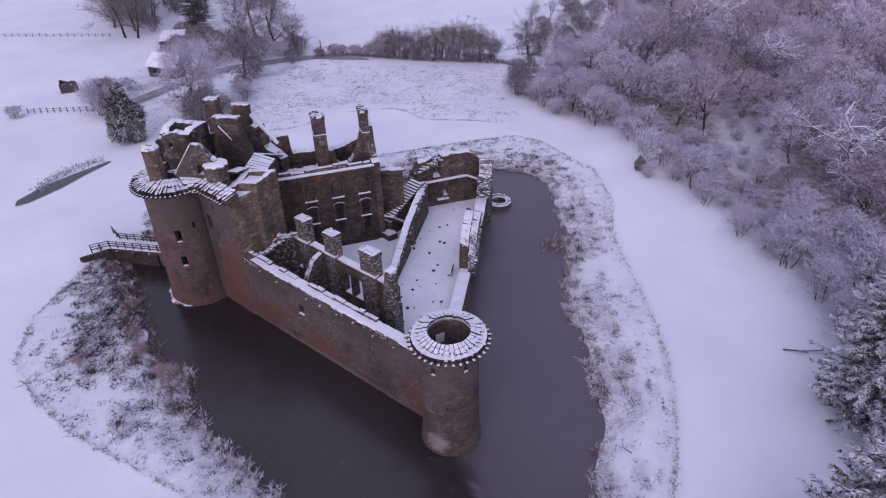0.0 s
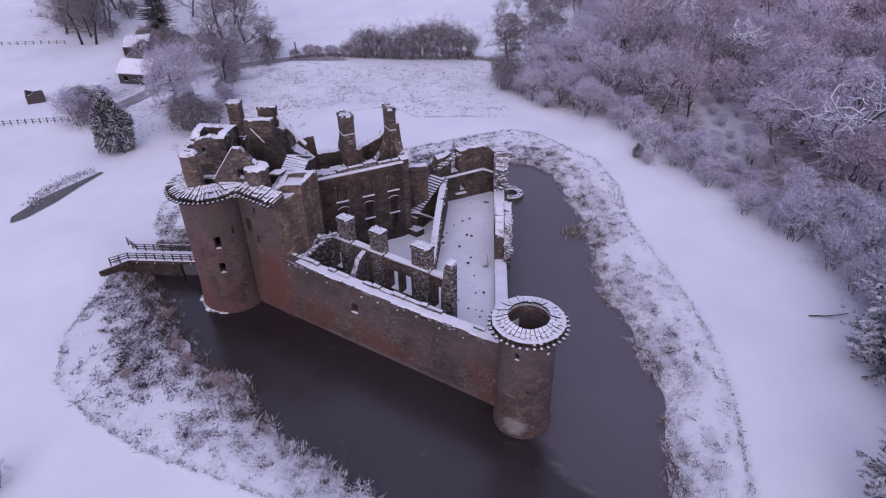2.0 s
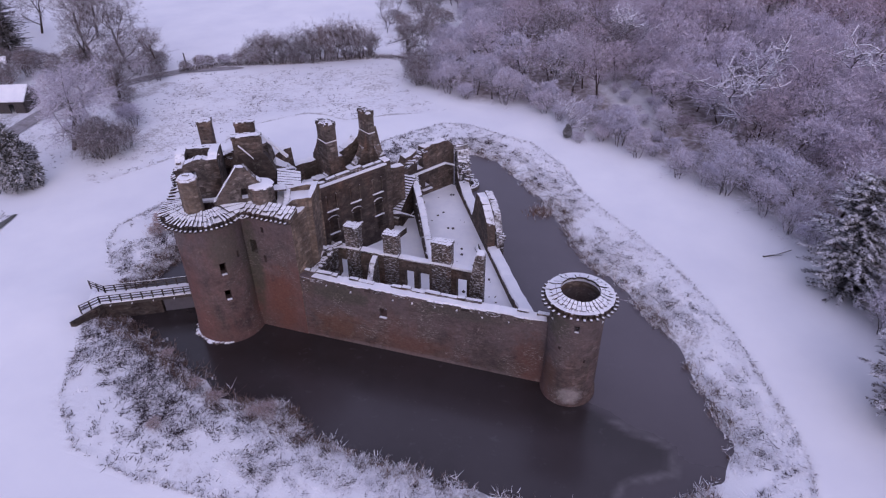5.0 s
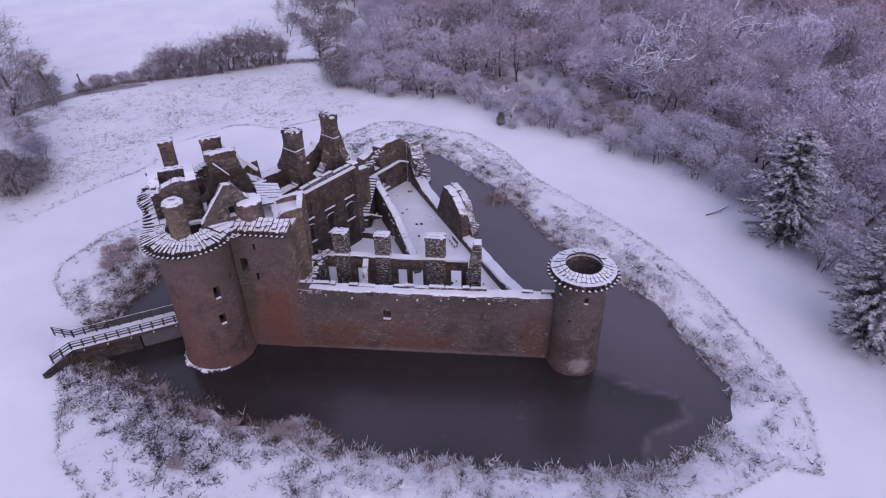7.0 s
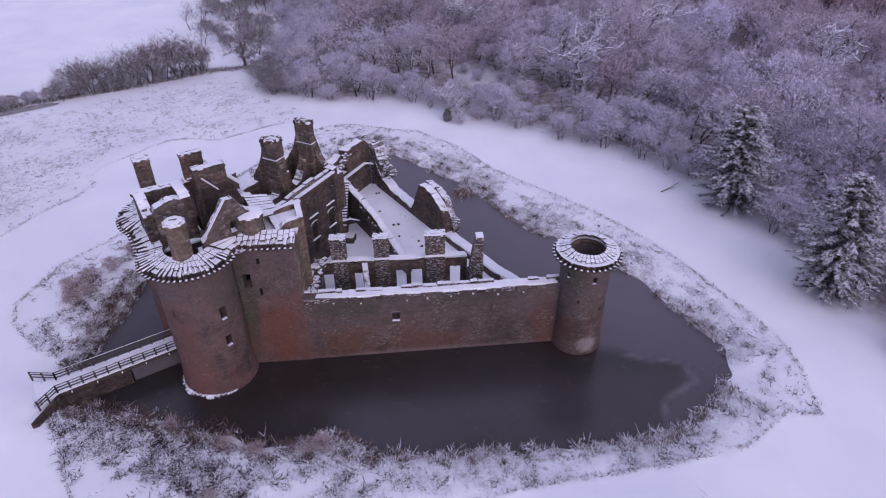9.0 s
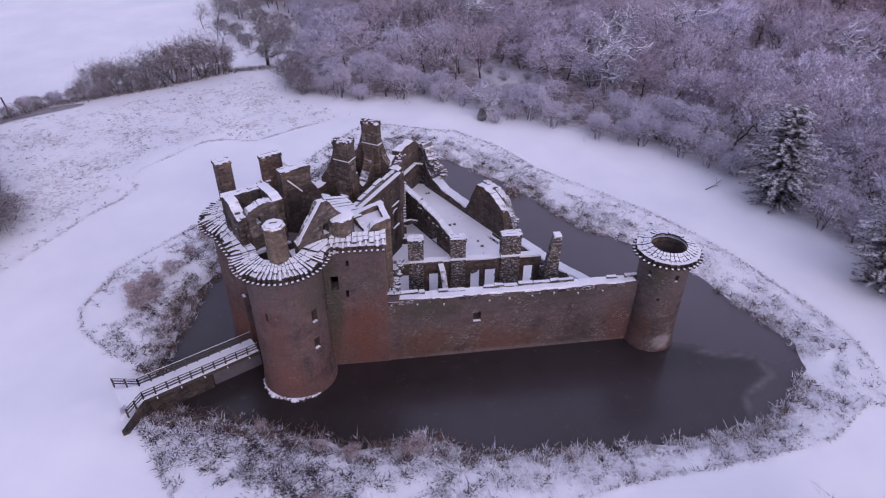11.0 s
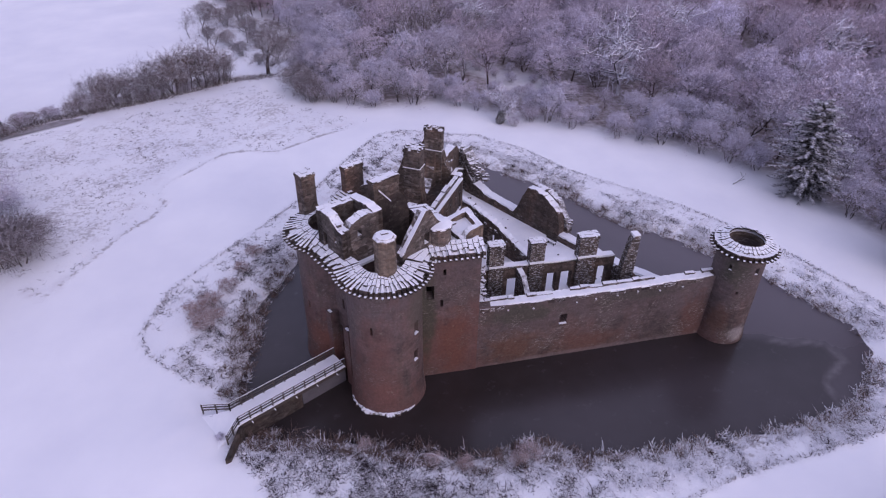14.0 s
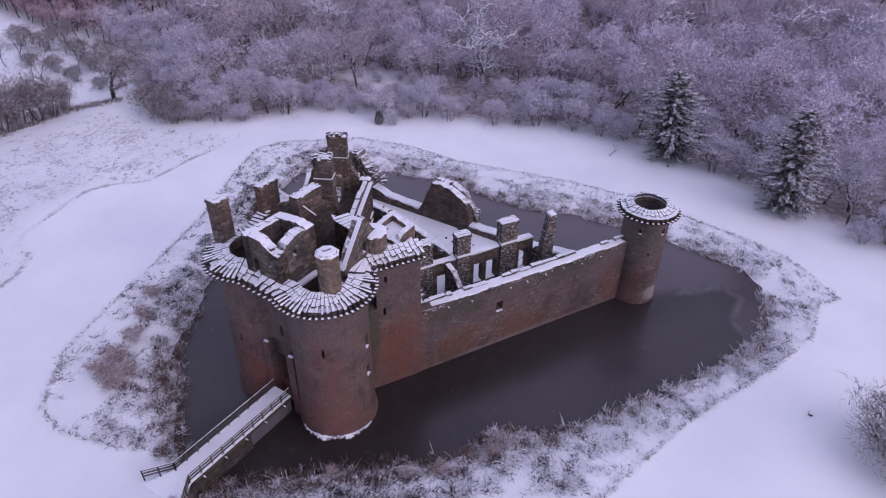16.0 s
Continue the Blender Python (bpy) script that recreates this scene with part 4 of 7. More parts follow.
# tumbled slabs of a lost roof, climbing behind the cap-house
b = Build()
b.wall(G(0.6, 7.0), G(4.0, 6.6), 0.8, 17.6, [(0, 19.0), (3.4, 20.8)], (), 0.4, 0.08, 26)
part("broken_wall", b, M_STONE, gate, "broken wall head climbing to the chimney")
rnd = random.Random(27)
for k in range(9):
    t = k / 8
    b = Build()
    b.box(G(0.7 + 3.1 * t, 7.35 - 0.4 * t + rnd.uniform(-0.1, 0.1)), 0.6, rnd.uniform(1.0, 1.5), 0.16, 19.0 + 1.8 * t, 29 + rnd.uniform(-9, 9))
    part("roof_slab", b, M_SLAB, gate, "stone roof slab covered in snow")
# stair tower above the court, open at the top
b = Build()
s = [G(9.2, -7.0), G(12.5, -7.0), G(13.6, -3.1), G(9.4, -3.1)]
b.wall(s[0], s[1], 0.7, 3.0, [(0, 18.6), (1.2, 19.3), (3.3, 19.4)], (), 0.6, 0.12, 41)
b.wall(s[1], s[2], 0.7, 3.0, [(0, 19.4), (4, 19.6)], [(1.6, 2.4, 8.0, 9.6), (1.6, 2.4, 4.6, 6.4)], 0.6, 0.1, 42)
b.wall(s[2], s[3], 0.7, 3.0, [(0, 19.6), (4, 19.2)], (), 0.6, 0.1, 43)
b.wall(s[3], s[0], 0.7, 3.0, [(0, 19.2), (4, 18.8)], (), 0.6, 0.15, 44)
part("stair_tower", b, M_TAN, gate, "square tan stone stair tower, roofless, snow inside")
b = Build()
b.prism([G(9.6, -6.6), G(12.1, -6.6), G(13.0, -3.5), G(9.7, -3.5)], 18.0, 18.8)
part("snow_floor", b, M_SNOW, gate)
# stone roof slab and steps between chimney wall and stair tower
rnd = random.Random(33)
for k in range(8):
    v0, v1 = -2.6 + 0.54 * k, -2.6 + 0.54 * k + 0.50
    h0, h1 = 18.6 + 0.10 * k + rnd.uniform(-0.06, 0.06), 18.25 + 0.05 * k + rnd.uniform(-0.06, 0.06)
    b = Build()
    b.hexa([(*G(8.4, v0), 17.6), (*G(11.3, v0), 17.6), (*G(11.3, v1), 17.6), (*G(8.4, v1), 17.6)], [(*G(8.4, v0), h0), (*G(11.3, v0), h1), (*G(11.3, v1), h1 + 0.04), (*G(8.4, v1), h0 + 0.04)])
    part("roof_slab", b, M_SLAB, gate, "stone roof slab covered in snow")
for k in range(8):
    b = Build()
    b.box(G(8.6 + 0.05 * k, -2.4 - 0.42 * k), 1.5, 0.4, 0.2, 18.9 + 0.14 * k - (0.0), 29)
    part("step", b, M_SLAB, gate)
for k in range(9):
    b = Build()
    b.box(G(8.9 + 0.1 * k, 2.2 + 0.45 * k), 1.4, 0.42, 0.2, 18.8 - 0.22 * k, 29)
    part("step", b, M_SLAB, gate)

# ---- corner tower ----
MU = (-28.85, 35.4)
tower = thing("corner_tower", (*MU, 0), "round sandstone corner tower with a corbelled snow-covered parapet", "tower")
b = Build()
b.shell(MU, [(-1.5, 3.25), (1.0, 3.2), (2.2, 3.02), (9, 2.95), (13.5, 2.95), (13.9, 3.2)], 2.15,
        [(-88, -78, 11.6, 12.5), (-22, -13, 12.0, 12.9), (-118, -112, 8.6, 9.0), (-60, -55, 7.2, 7.6), (-150, -143, 11.8, 12.5), (20, 28, 11, 12)])
part("shaft", b, M_SHAFT, tower, "brown sandstone shaft, grey and lichened above")
b = Build()
b.shell(MU, [(13.85, 3.15), (14.7, 3.7)], 2.15)
part("parapet_bed", b, M_DARK, tower)
ring = []
for k in range(36):
    a = 2 * math.pi * k / 36
    ring.append(((MU[0] + 3.68 * math.cos(a), MU[1] + 3.68 * math.sin(a)), (MU[0] + 2.12 * math.cos(a), MU[1] + 2.12 * math.sin(a))))
parapet(tower, ring, 14.48, True)
b = Build()
b.lathe(MU, [(0.0, 8.0), (2.2, 8.0)], 30)
part("inner_floor", b, M_DARK, tower)
for a, z in ((-83, 11.55), (-17.5, 11.95), (-146, 11.75)):
    r = radians(a)
    b = Build()
    b.box((MU[0] + 2.88 * math.cos(r), MU[1] + 2.88 * math.sin(r)), 0.2, 0.42, 0.07, z + 0.05, a)
    part("sill", b, M_SNOW, tower, "snow on a window sill")
b = Build()
b.box((-30.72, 36.22), 0.08, 0.95, 1.15, 11.95, -23.5)
single("notice_board", b, M_PANEL, "white board fixed on the round tower's inner wall", "board")

# ---- western curtain ----
curtain = thing("curtain_wall", (-48, 34.7, 0), "long weathered sandstone curtain wall with snow along its head", "wall")
b = Build()
b.wall((-62.8, 34.6), (-31.2, 35.1), 1.5, -1.5, [(0, 10.1), (8, 9.7), (9, 9.9), (20, 9.7), (32.3, 10.0)], [(10.5, 11.45, 5.9, 7.3)], 0.9, 0.08, 51)
part("wall", b, M_CURT, curtain, "rubble wall, red stone showing below")
rnd = random.Random(52)
# outer edge stones under the snow, and a higher inner course along parts of the head
for y0, lo, hi, w0, w1, low, high, gap in ((34.60, 0.4, 1.2, 0.35, 0.6, 9.78, 9.98, 0.10), (35.52, 0.7, 2.4, 0.45, 0.62, 10.12, 10.42, 0.25)):
    x = -62.6
    while x < -32.0:
        ln = min(rnd.uniform(lo, hi), -31.6 - x)
        dy = (x + 63) * 0.0155 + rnd.uniform(-0.05, 0.05)
        w, h = rnd.uniform(w0, w1), rnd.uniform(low, high)
        if rnd.random() > gap:
            b = Build()
            i0, i1 = rnd.uniform(0, 0.12), rnd.uniform(0, 0.12)
            c = [(x, y0 + dy), (x + ln, y0 + dy + rnd.uniform(-0.05, 0.05)), (x + ln - i0, y0 + dy + w), (x + i1, y0 + dy + w)]
            b.hexa([(*p, 9.4) for p in c], [(*p, h + rnd.uniform(-0.05, 0.05)) for p in c])
            part("coping_stone", b, M_RUBBLE if rnd.random() < 0.6 else M_SLAB, curtain)
        x += ln + rnd.uniform(0.0, 0.06)
b = Build()
b.wall((-62.6, 34.74), (-32.0, 35.24), 1.25, 9.4, [(0, 10.06), (30.6, 10.04)], (), 0.45, 0.05, 53)
part("snow_cap", b, M_SNOW, curtain)
b = Build()
b.box((-51.85, 34.76), 0.95, 0.3, 0.07, 5.9, 0)
part("sill", b, M_SNOW, curtain)
rnd = random.Random(8)
for k in range(9):
    b = Build()
    b.box((-61.5 + k * 3.3 + rnd.uniform(-1.2, 1.2), 34.62 + k * 0.05), 0.2, 0.4, 0.2, rnd.uniform(8.7, 9.3), 0)
    part("water_spout", b, M_RUBBLE, curtain)

# ---- inner west range: window wall with chimney stacks ----
rng = thing("west_range", (-50, 42, FLOOR), "roofless inner range wall with windows and tall chimney stacks", "ruined wall")
b = Build()
wy = 41.7
b.wall((-61.6, wy), (-42.4, wy), 0.9, FLOOR, [(0, 10.0), (3, 10.1), (19.2, 10.0)],
       [(0.6, 2.3, 5.4, 8.3), (4.6, 6.3, 5.4, 8.3), (10.0, 11.3, 5.4, 8.4), (11.9, 13.4, 5.4, 8.4), (17.0, 18.4, 5.2, 8.6)], 1.2, 0.08, 61)
part("wall", b, M_DARK, rng, "dark stone wall pierced by square windows")
b = Build()
b.wall((-61.5, wy), (-42.6, wy), 0.9, 9.9, [(0, 10.25), (18.9, 10.22)], (), 1.5, 0.06, 62)
part("snow_cap", b, M_SNOW, rng)
for x, w, top in ((-58.65, 1.9, 13.6), (-53.3, 1.9, 13.4), (-46.5, 2.5, 13.5)):
    chimney(rng, (x, wy + 0.35), w, 1.3, 0, FLOOR, top, M_RUBBLE, "square rubble chimney stack capped with snow", 0.16)
    b = Build()
    b.box((x, wy - 0.15), w + 0.1, 0.7, 0.22, 10.5, 0)
    part("ledge", b, M_SNOW, rng)
# ragged pier at the southern end, and broken cross wall
b = Build()
b.wall((-42.3, 39.6), (-40.6, 39.6), 1.0, FLOOR, [(0, 9.4), (0.5, 13.0), (0.8, 14.2), (1.7, 14.2)], (), 0.35, 0.2, 64)
b.wall((-41.6, 40.5), (-41.6, 42.0), 0.9, FLOOR, [(0, 9.4), (1.5, 8.0)], (), 0.4, 0.2, 65)
part("broken_pier", b, M_RUBBLE, rng, "tall ragged end of a broken wall")
b = Build()
b.box((-41.1, 40.1), 0.9, 1.1, 0.14, 14.2, 0)
part("snow_cap", b, M_SNOW, rng)
b = Build()
b.wall((-54.6, 36.2), (-55.2, 41.7), 0.7, FLOOR, [(0, 5.0), (2, 7.2), (4.0, 9.6), (5.5, 10.0)], (), 0.4, 0.15, 66)
part("cross_wall", b, M_RUBBLE, rng)
b = Build()
b.wall((-62.3, 36.8), (-61.0, 41.8), 0.9, FLOOR, [(0, 9.2), (3, 10.8), (5, 10.4)], (), 0.45, 0.2, 67)
part("end_wall", b, M_RUBBLE, rng, "tumbled end wall loaded with snow")

# ---- courtyard and castle platform ----
SW0, SD = Vector((-44.6, 56.9)), Vector((-0.497, 0.867))


def S(s, n=0.0):
    """South wall plan: s metres from the standing fragment towards the far corner, n metres outwards."""
    p = SW0 + SD * s + Vector((0.867, 0.497)) * n
    return (p.x, p.y)


b = Build()
b.prism([(-69, 35.5), (-31.5, 35.5), S(-20, 0.2), S(20.5, 0.2), (-57, 76), (-79, 50), G(0, 3), G(0, -4)], -1.5, FLOOR)
single("courtyard", b, M_SNOW, "snow-covered courtyard floor inside the walls", "courtyard", "", "structure")

# ---- lodging ----
FA, FD = Vector((-66.9, 44.7)), Vector((0.535, 0.845))


def L(s, n=0.0):
    """Lodging plan: s metres along the court front, n metres behind it."""
    p = FA + FD * s + Vector((-0.845, 0.535)) * n
    return (p.x, p.y)


lodge = thing("lodging", (*L(6.5, 3), FLOOR), "roofless three-storey dark sandstone lodging with rows of windows", "ruined house")
WINS = [(3.4 + 3.85 * k, 5.0 + 3.85 * k - 0.15) for k in range(3)]
ops = []
for a0, a1 in WINS:
    ops += [(a0, a1, 11.3, 13.6), (a0 + 0.1, a1 - 0.1, 7.6, 9.6), (a0 + 0.25, a1 - 0.25, 4.1, 5.2)]
b = Build()
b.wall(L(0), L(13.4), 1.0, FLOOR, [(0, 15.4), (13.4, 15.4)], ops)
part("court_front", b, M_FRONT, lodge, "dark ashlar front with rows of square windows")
b = Build()
b.wall(L(0, -0.12), L(13.6, -0.12), 0.5, 15.4, [(0, 15.6), (13.6, 15.6)])
part("cornice", b, M_SNOW, lodge, "snow-covered cornice")
b = Build()
s = 0.3
rnd = random.Random(3)
while s < 12.6:
    w, hp = rnd.uniform(1.1, 2.4), rnd.uniform(15.8, 16.25)
    b = Build()
    b.wall(L(s, 0.5), L(min(s + w, 13.2), 0.5), 0.6, 15.4, [(0, hp), (w, hp + rnd.uniform(-0.12, 0.12))])
    part("parapet_stone", b, M_RUBBLE, lodge, "broken parapet under snow")
    s += w + rnd.uniform(0.02, 0.3)
for a0, a1 in WINS:
    for zs, zt, dd in ((11.3, 13.6, 0.0), (7.6, 9.6, 0.1)):
        b = Build()
        b.wall(L(a0 + dd - 0.16, -0.05), L(a0 + dd, -0.05), 0.25, zs - 0.1, [(0, zt + 0.2), (0.16, zt + 0.2)])
        b.wall(L(a1 - dd, -0.05), L(a1 - dd + 0.16, -0.05), 0.25, zs - 0.1, [(0, zt + 0.2), (0.16, zt + 0.2)])
        if zs < 10:
            # rounded pediment over the lower window, in short straight pieces
            mid_, half_ = (a0 + a1) / 2, (a1 - a0) / 2 - dd + 0.25
            for k in range(8):
                e0, e1 = math.pi * k / 8, math.pi * (k + 1) / 8
                b.bar((*L(mid_ - half_ * math.cos(e0), -0.1), zt + 0.35 + 0.5 * math.sin(e0)), (*L(mid_ - half_ * math.cos(e1), -0.1), zt + 0.35 + 0.5 * math.sin(e1)), 0.2, 0.14)
        wf = part("window", b, M_DARK, lodge, "moulded stone window surround with a carved pediment")
        b = Build()
        b.wall(L(a0 + dd - 0.2, -0.2), L(a1 - dd + 0.2, -0.2), 0.7, zs, [(0, zs + 0.14), (1.9, zs + 0.14)])
        part("sill", b, M_SNOW, wf)
b = Build()
b.wall(L(-2.5, 7.6), L(16.5, 7.2), 1.4, -1.5, [(0, 17.0), (3.8, 18.7), (5.3, 18.7), (5.5, 15.8), (9, 15.6), (12, 15.5), (13.5, 15.9), (15.2, 16.6), (15.9, 17.2), (16.4, 16.0), (17, 12.5), (19, 11.5)], [(6.0, 7.4, 8, 10), (10.0, 11.2, 8, 10)], 0.5, 0.08, 71)
part("rear_wall", b, M_DARK, lodge)
b = Build()
b.wall(L(1.0, 3.8), L(13.8, 3.7), 1.3, FLOOR, [(0, 14.4), (4.9, 14.5), (5.8, 15.2), (6.2, 17.0), (7.7, 17.0), (8.0, 15.0), (8.6, 14.4), (9.6, 14.5), (10.6, 15.6), (11.4, 17.2), (11.9, 19.4), (12.2, 20.6), (12.8, 20.8)], (), 0.4, 0.12, 74)
part("spine_wall", b, M_DARK, lodge, "ragged wall sweeping up to the chimney stacks")
b = Build()
b.wall(L(13.4, 0.2), L(13.4, 7.5), -1.1, FLOOR, [(0, 15.8), (1.5, 15.9), (2.4, 17.5), (3.2, 20.0), (5.5, 20.6), (6.0, 19.2), (6.5, 17.9), (7.3, 16.9)], (), 0.3, 0.08, 72)
part("end_gable", b, M_DARK, lodge)
chimney(lodge, L(13.4, 4.2), 1.0, 2.5, 58, 14.0, 22.3, M_STONE, "tall banded stone chimney stack", 0.14, rough=0.35)
rnd = random.Random(17)
for cs, cn, top in ((13.4, 4.2, 22.42), (7.0, 4.5, 22.32)):
    for k in range(5):
        b = Build()
        b.box(L(cs + rnd.uniform(-0.35, 0.35), cn + rnd.uniform(-0.9, 0.9)), rnd.uniform(0.3, 0.6), rnd.uniform(0.3, 0.6), rnd.uniform(0.15, 0.45), top - 0.05, rnd.uniform(0, 90))
        part("coping_stone", b, M_RUBBLE, lodge)
chimney(lodge, L(7.0, 4.5), 1.7, 2.2, 58, 14.5, 22.2, M_STONE, "tall stepped stone chimney stack", 0.14, rough=0.35)
b = Build()
b.wall(L(7.6, 1.4), L(7.6, 8.2), 1.2, FLOOR, [(0, 11.5), (1.4, 13.5), (2.0, 17.0), (2.3, 20.6), (4.4, 21.0), (4.8, 19.6), (5.5, 18.2), (6.2, 17.2), (6.8, 16.4)], (), 0.3, 0.10, 73)
part("cross_wall", b, M_DARK, lodge)
b = Build()
b.box(L(7.0, 4.5), 1.85, 2.35, 0.10, 19.7, 58)
part("string_course", b, M_SNOW, lodge)
b = Build()
b.box(L(13.4, 4.2), 1.12, 2.62, 0.10, 19.3, 58)
part("string_course", b, M_SNOW, lodge)
b = Build()
b.prism([L(0.8, 1.0), L(13.2, 1.0), L(13.2, 6.0), L(0.8, 6.0)], FLOOR, FLOOR + 0.15)
part("floor", b, M_SNOW, lodge)
# slab added across the roofless rooms so the window openings stay dark
b = Build()
b.prism([L(0.9, 1.0), L(13.2, 1.0), L(13.2, 3.75), L(0.9, 3.8)], 13.85, 14.1)
part("upper_floor", b, M_DARK_BARE, lodge, "dark slab added to keep sky light out of the rooms")

# ---- outer stair and wall beyond the lodging ----
b = Build()
b.wall(L(13.5, 2.2), L(18.2, 2.0), 1.0, FLOOR, [(0, 13.4), (4.7, 13.0)], (), 0.8, 0.12, 81)
single("stair_wall", b, M_DARK, "tall dark wall beside the ruined outer stair", "wall", "", "structure")
stair = thing("outer_stair", (*L(17, 0), FLOOR), "ruined stone stair with snow-covered treads", "staircase")
for k in range(15):
    t = k / 14
    b = Build()
    c = (-60.2 + 0.2 * t + 0.15 * t, 58.3 + 6.8 * t)
    b.box(c, 2.7, 0.5, 0.26, 5.6 + 3.2 * t, -4)
    part("tread", b, M_SLAB, stair)
for k in range(6):
    b = Build()
    b.box((-59.0 + 0.35 * k * 0.6, 57.6 + 0.42 * k), 1.9, 0.45, 0.24, 4.9 - 0.32 * k + 1.4, 20)
    part("tread", b, M_SLAB, stair)
b = Build()
b.prism([(-59.9, 56.6), (-58.0, 56.4), (-57.6, 57.9), (-59.4, 58.2)], FLOOR, 4.0)
part("landing", b, M_DARK, stair)
b = Build()
b.wall((-58.9, 57.9), (-58.9, 65.5), 2.2, FLOOR, [(0, 5.3), (7.6, 8.6)])
part("stair_base", b, M_DARK, stair)

# ---- great hall: court wall, end gable, south wall ----
b = Build()
b.wall((-50.3, 48.0), (-59.8, 66.2), -1.0, FLOOR, [(0, 4.2), (1.5, 4.9), (5, 6.0), (9, 7.3), (14, 8.0), (20.5, 8.4)], [(9.0, 10.3, 3.2, 5.4)], 0.35, 0.16, 91)
hallw = single("hall_wall", b, M_STONE, "broken hall wall stepping down, heaped with snow", "ruined wall")
b = Build()
b.wall((-50.37, 48.3), (-59.63, 66.04), -0.84, 3.4, [(0, 4.3), (1.3, 5.0), (4.8, 6.1), (8.8, 7.4), (13.8, 8.1), (19.7, 8.5)], [(8.4, 10.6, 3.2, 6.0)], 0.5, 0.1, 98)
part("snow_cap", b, M_SNOW, hallw)
b = Build()
b.wall((-61.4, 66.4), (-55.4, 75.6), 1.4, -1.5, [(0, 9.4), (0.8, 11.0), (3, 11.7), (8.5, 11.9), (10, 11.4), (11, 10.4)], [(3.1, 4.7, 8.2, 13.0), (4.4, 5.6, 4.6, 5.8)], 0.6, 0.18, 92)
endw = single("hall_gable", b, M_DARK, "high end wall of the roofless hall with an empty window", "ruined wall")
b = Build()
p0, p1, p2 = Vector((-60.9, 66.3)), Vector((-56.2, 73.3)), Vector((-55.0, 74.6))
b.bar((p0.x, p0.y, 7.7), (p1.x, p1.y, 8.0), 0.5, 0.2)
part("ledge", b, M_SNOW, endw, "snow along the old roof ledge")
b = Build()
b.bar((p1.x, p1.y, 8.0), (p2.x, p2.y, 7.2), 0.5, 0.2)
part("ledge", b, M_SNOW, endw, "snow along the old roof ledge")
b = Build()
b.box((-58.2, 69.6), 1.9, 0.5, 0.16, 4.5, 57)
part("sill", b, M_SNOW, endw)
south = thing("south_wall", (*S(4), 0), "ruined southern wall, low but for one tall ragged fragment", "ruined wall")
b = Build()
b.wall(S(-22, 1.7), S(20, 1.7), 1.7, -1.5, [(0, 6.4), (3, 5.0), (10, 4.1), (20, 4.0), (30, 4.1), (37, 4.3), (40, 5.4), (42, 7.5)], (), 0.9, 0.10, 93)
part("low_wall", b, M_STONE, south)
b = Build()
b.wall(S(-22, 1.6), S(16, 1.6), 1.5, 3.9, [(0, 6.5), (3, 5.15), (10, 4.25), (20, 4.15), (30, 4.25), (37, 4.45), (38, 4.75)], (), 1.3, 0.07, 94)
part("snow_cap", b, M_SNOW, south)
b = Build()
b.wall(S(-0.9, 1.2), S(8.6, 1.2), 1.2, FLOOR, [(0, 5.5), (0.6, 7.4), (1.8, 8.6), (3.5, 9.4), (5.5, 9.8), (6.8, 9.5), (7.8, 7.6), (8.8, 5.0), (9.5, 4.0)], (), 0.4, 0.12, 95)
part("standing_fragment", b, M_DARK, south, "tall ragged piece of wall, its face dark")
b = Build()
b.wall(S(-1.6, 2.3), S(5.5, 2.3), 1.0, FLOOR, [(0, 4.6), (1.0, 6.8), (2.4, 8.8), (4.6, 9.7), (7.1, 9.7)], (), 0.35, 0.16, 96)
part("rubble_core", b, M_RUBBLE, south, "exposed rubble core dusted with snow")
b = Build()
b.wall(S(18, 2.2), S(22, 2.2), 2.0, -1.5, [(0, 6.0), (1.5, 8.8), (3, 10.6), (4, 10.0)], (), 0.35, 0.3, 97)
part("corner_stump", b, M_RUBBLE, south)
b = Build()
b.shell((-53.9, 79.4), [(-1.5, 2.3), (1.0, 2.2), (1.3, 2.1)], 1.2, (), 28)
stump = single("tower_stump", b, M_STONE, "low round stump of a fallen corner tower ringed with snow", "tower")
b = Build()
b.shell((-53.9, 79.4), [(1.28, 2.15), (1.45, 2.0)], 1.25, (), 28)
part("snow_cap", b, M_SNOW, stump)
# snow-lined ledge at the foot of the drum tower
b = Build()
b.shell(W_C, [(-1.0, 4.6), (0.5, 4.5), (0.72, 4.3)], 3.9, (), 40)
part("footing", b, M_RED, gate, "stone footing at the waterline edged with snow")
b = Build()
rnd = random.Random(41)
edge = []
for k in range(97):
    a = radians(-178 + 1.33 * k)
    taper = math.sin(math.pi * (k + 0.5) / 97) ** 0.6
    r0, r1 = 4.05, 4.2 + taper * (0.46 + 0.16 * math.sin(k * 0.23) + rnd.uniform(-0.16, 0.16))
    edge.append(((W_C[0] + r0 * math.cos(a), W_C[1] + r0 * math.sin(a)), (W_C[0] + r1 * math.cos(a), W_C[1] + r1 * math.sin(a)), 0.42 + 0.1 * taper + rnd.uniform(-0.07, 0.05), 0.27 + rnd.uniform(-0.09, 0.06)))
for (i0, o0, h0, l0), (i1, o1, h1, l1) in zip(edge, edge[1:]):
    b.hexa([(*o0, 0.4), (*o1, 0.4), (*i1, 0.4), (*i0, 0.4)], [(*o0, l0 + 0.45), (*o1, l1 + 0.45), (*i1, h1 + 0.45), (*i0, h0 + 0.45)])
part("snow_cap", b, M_SNOW, gate)
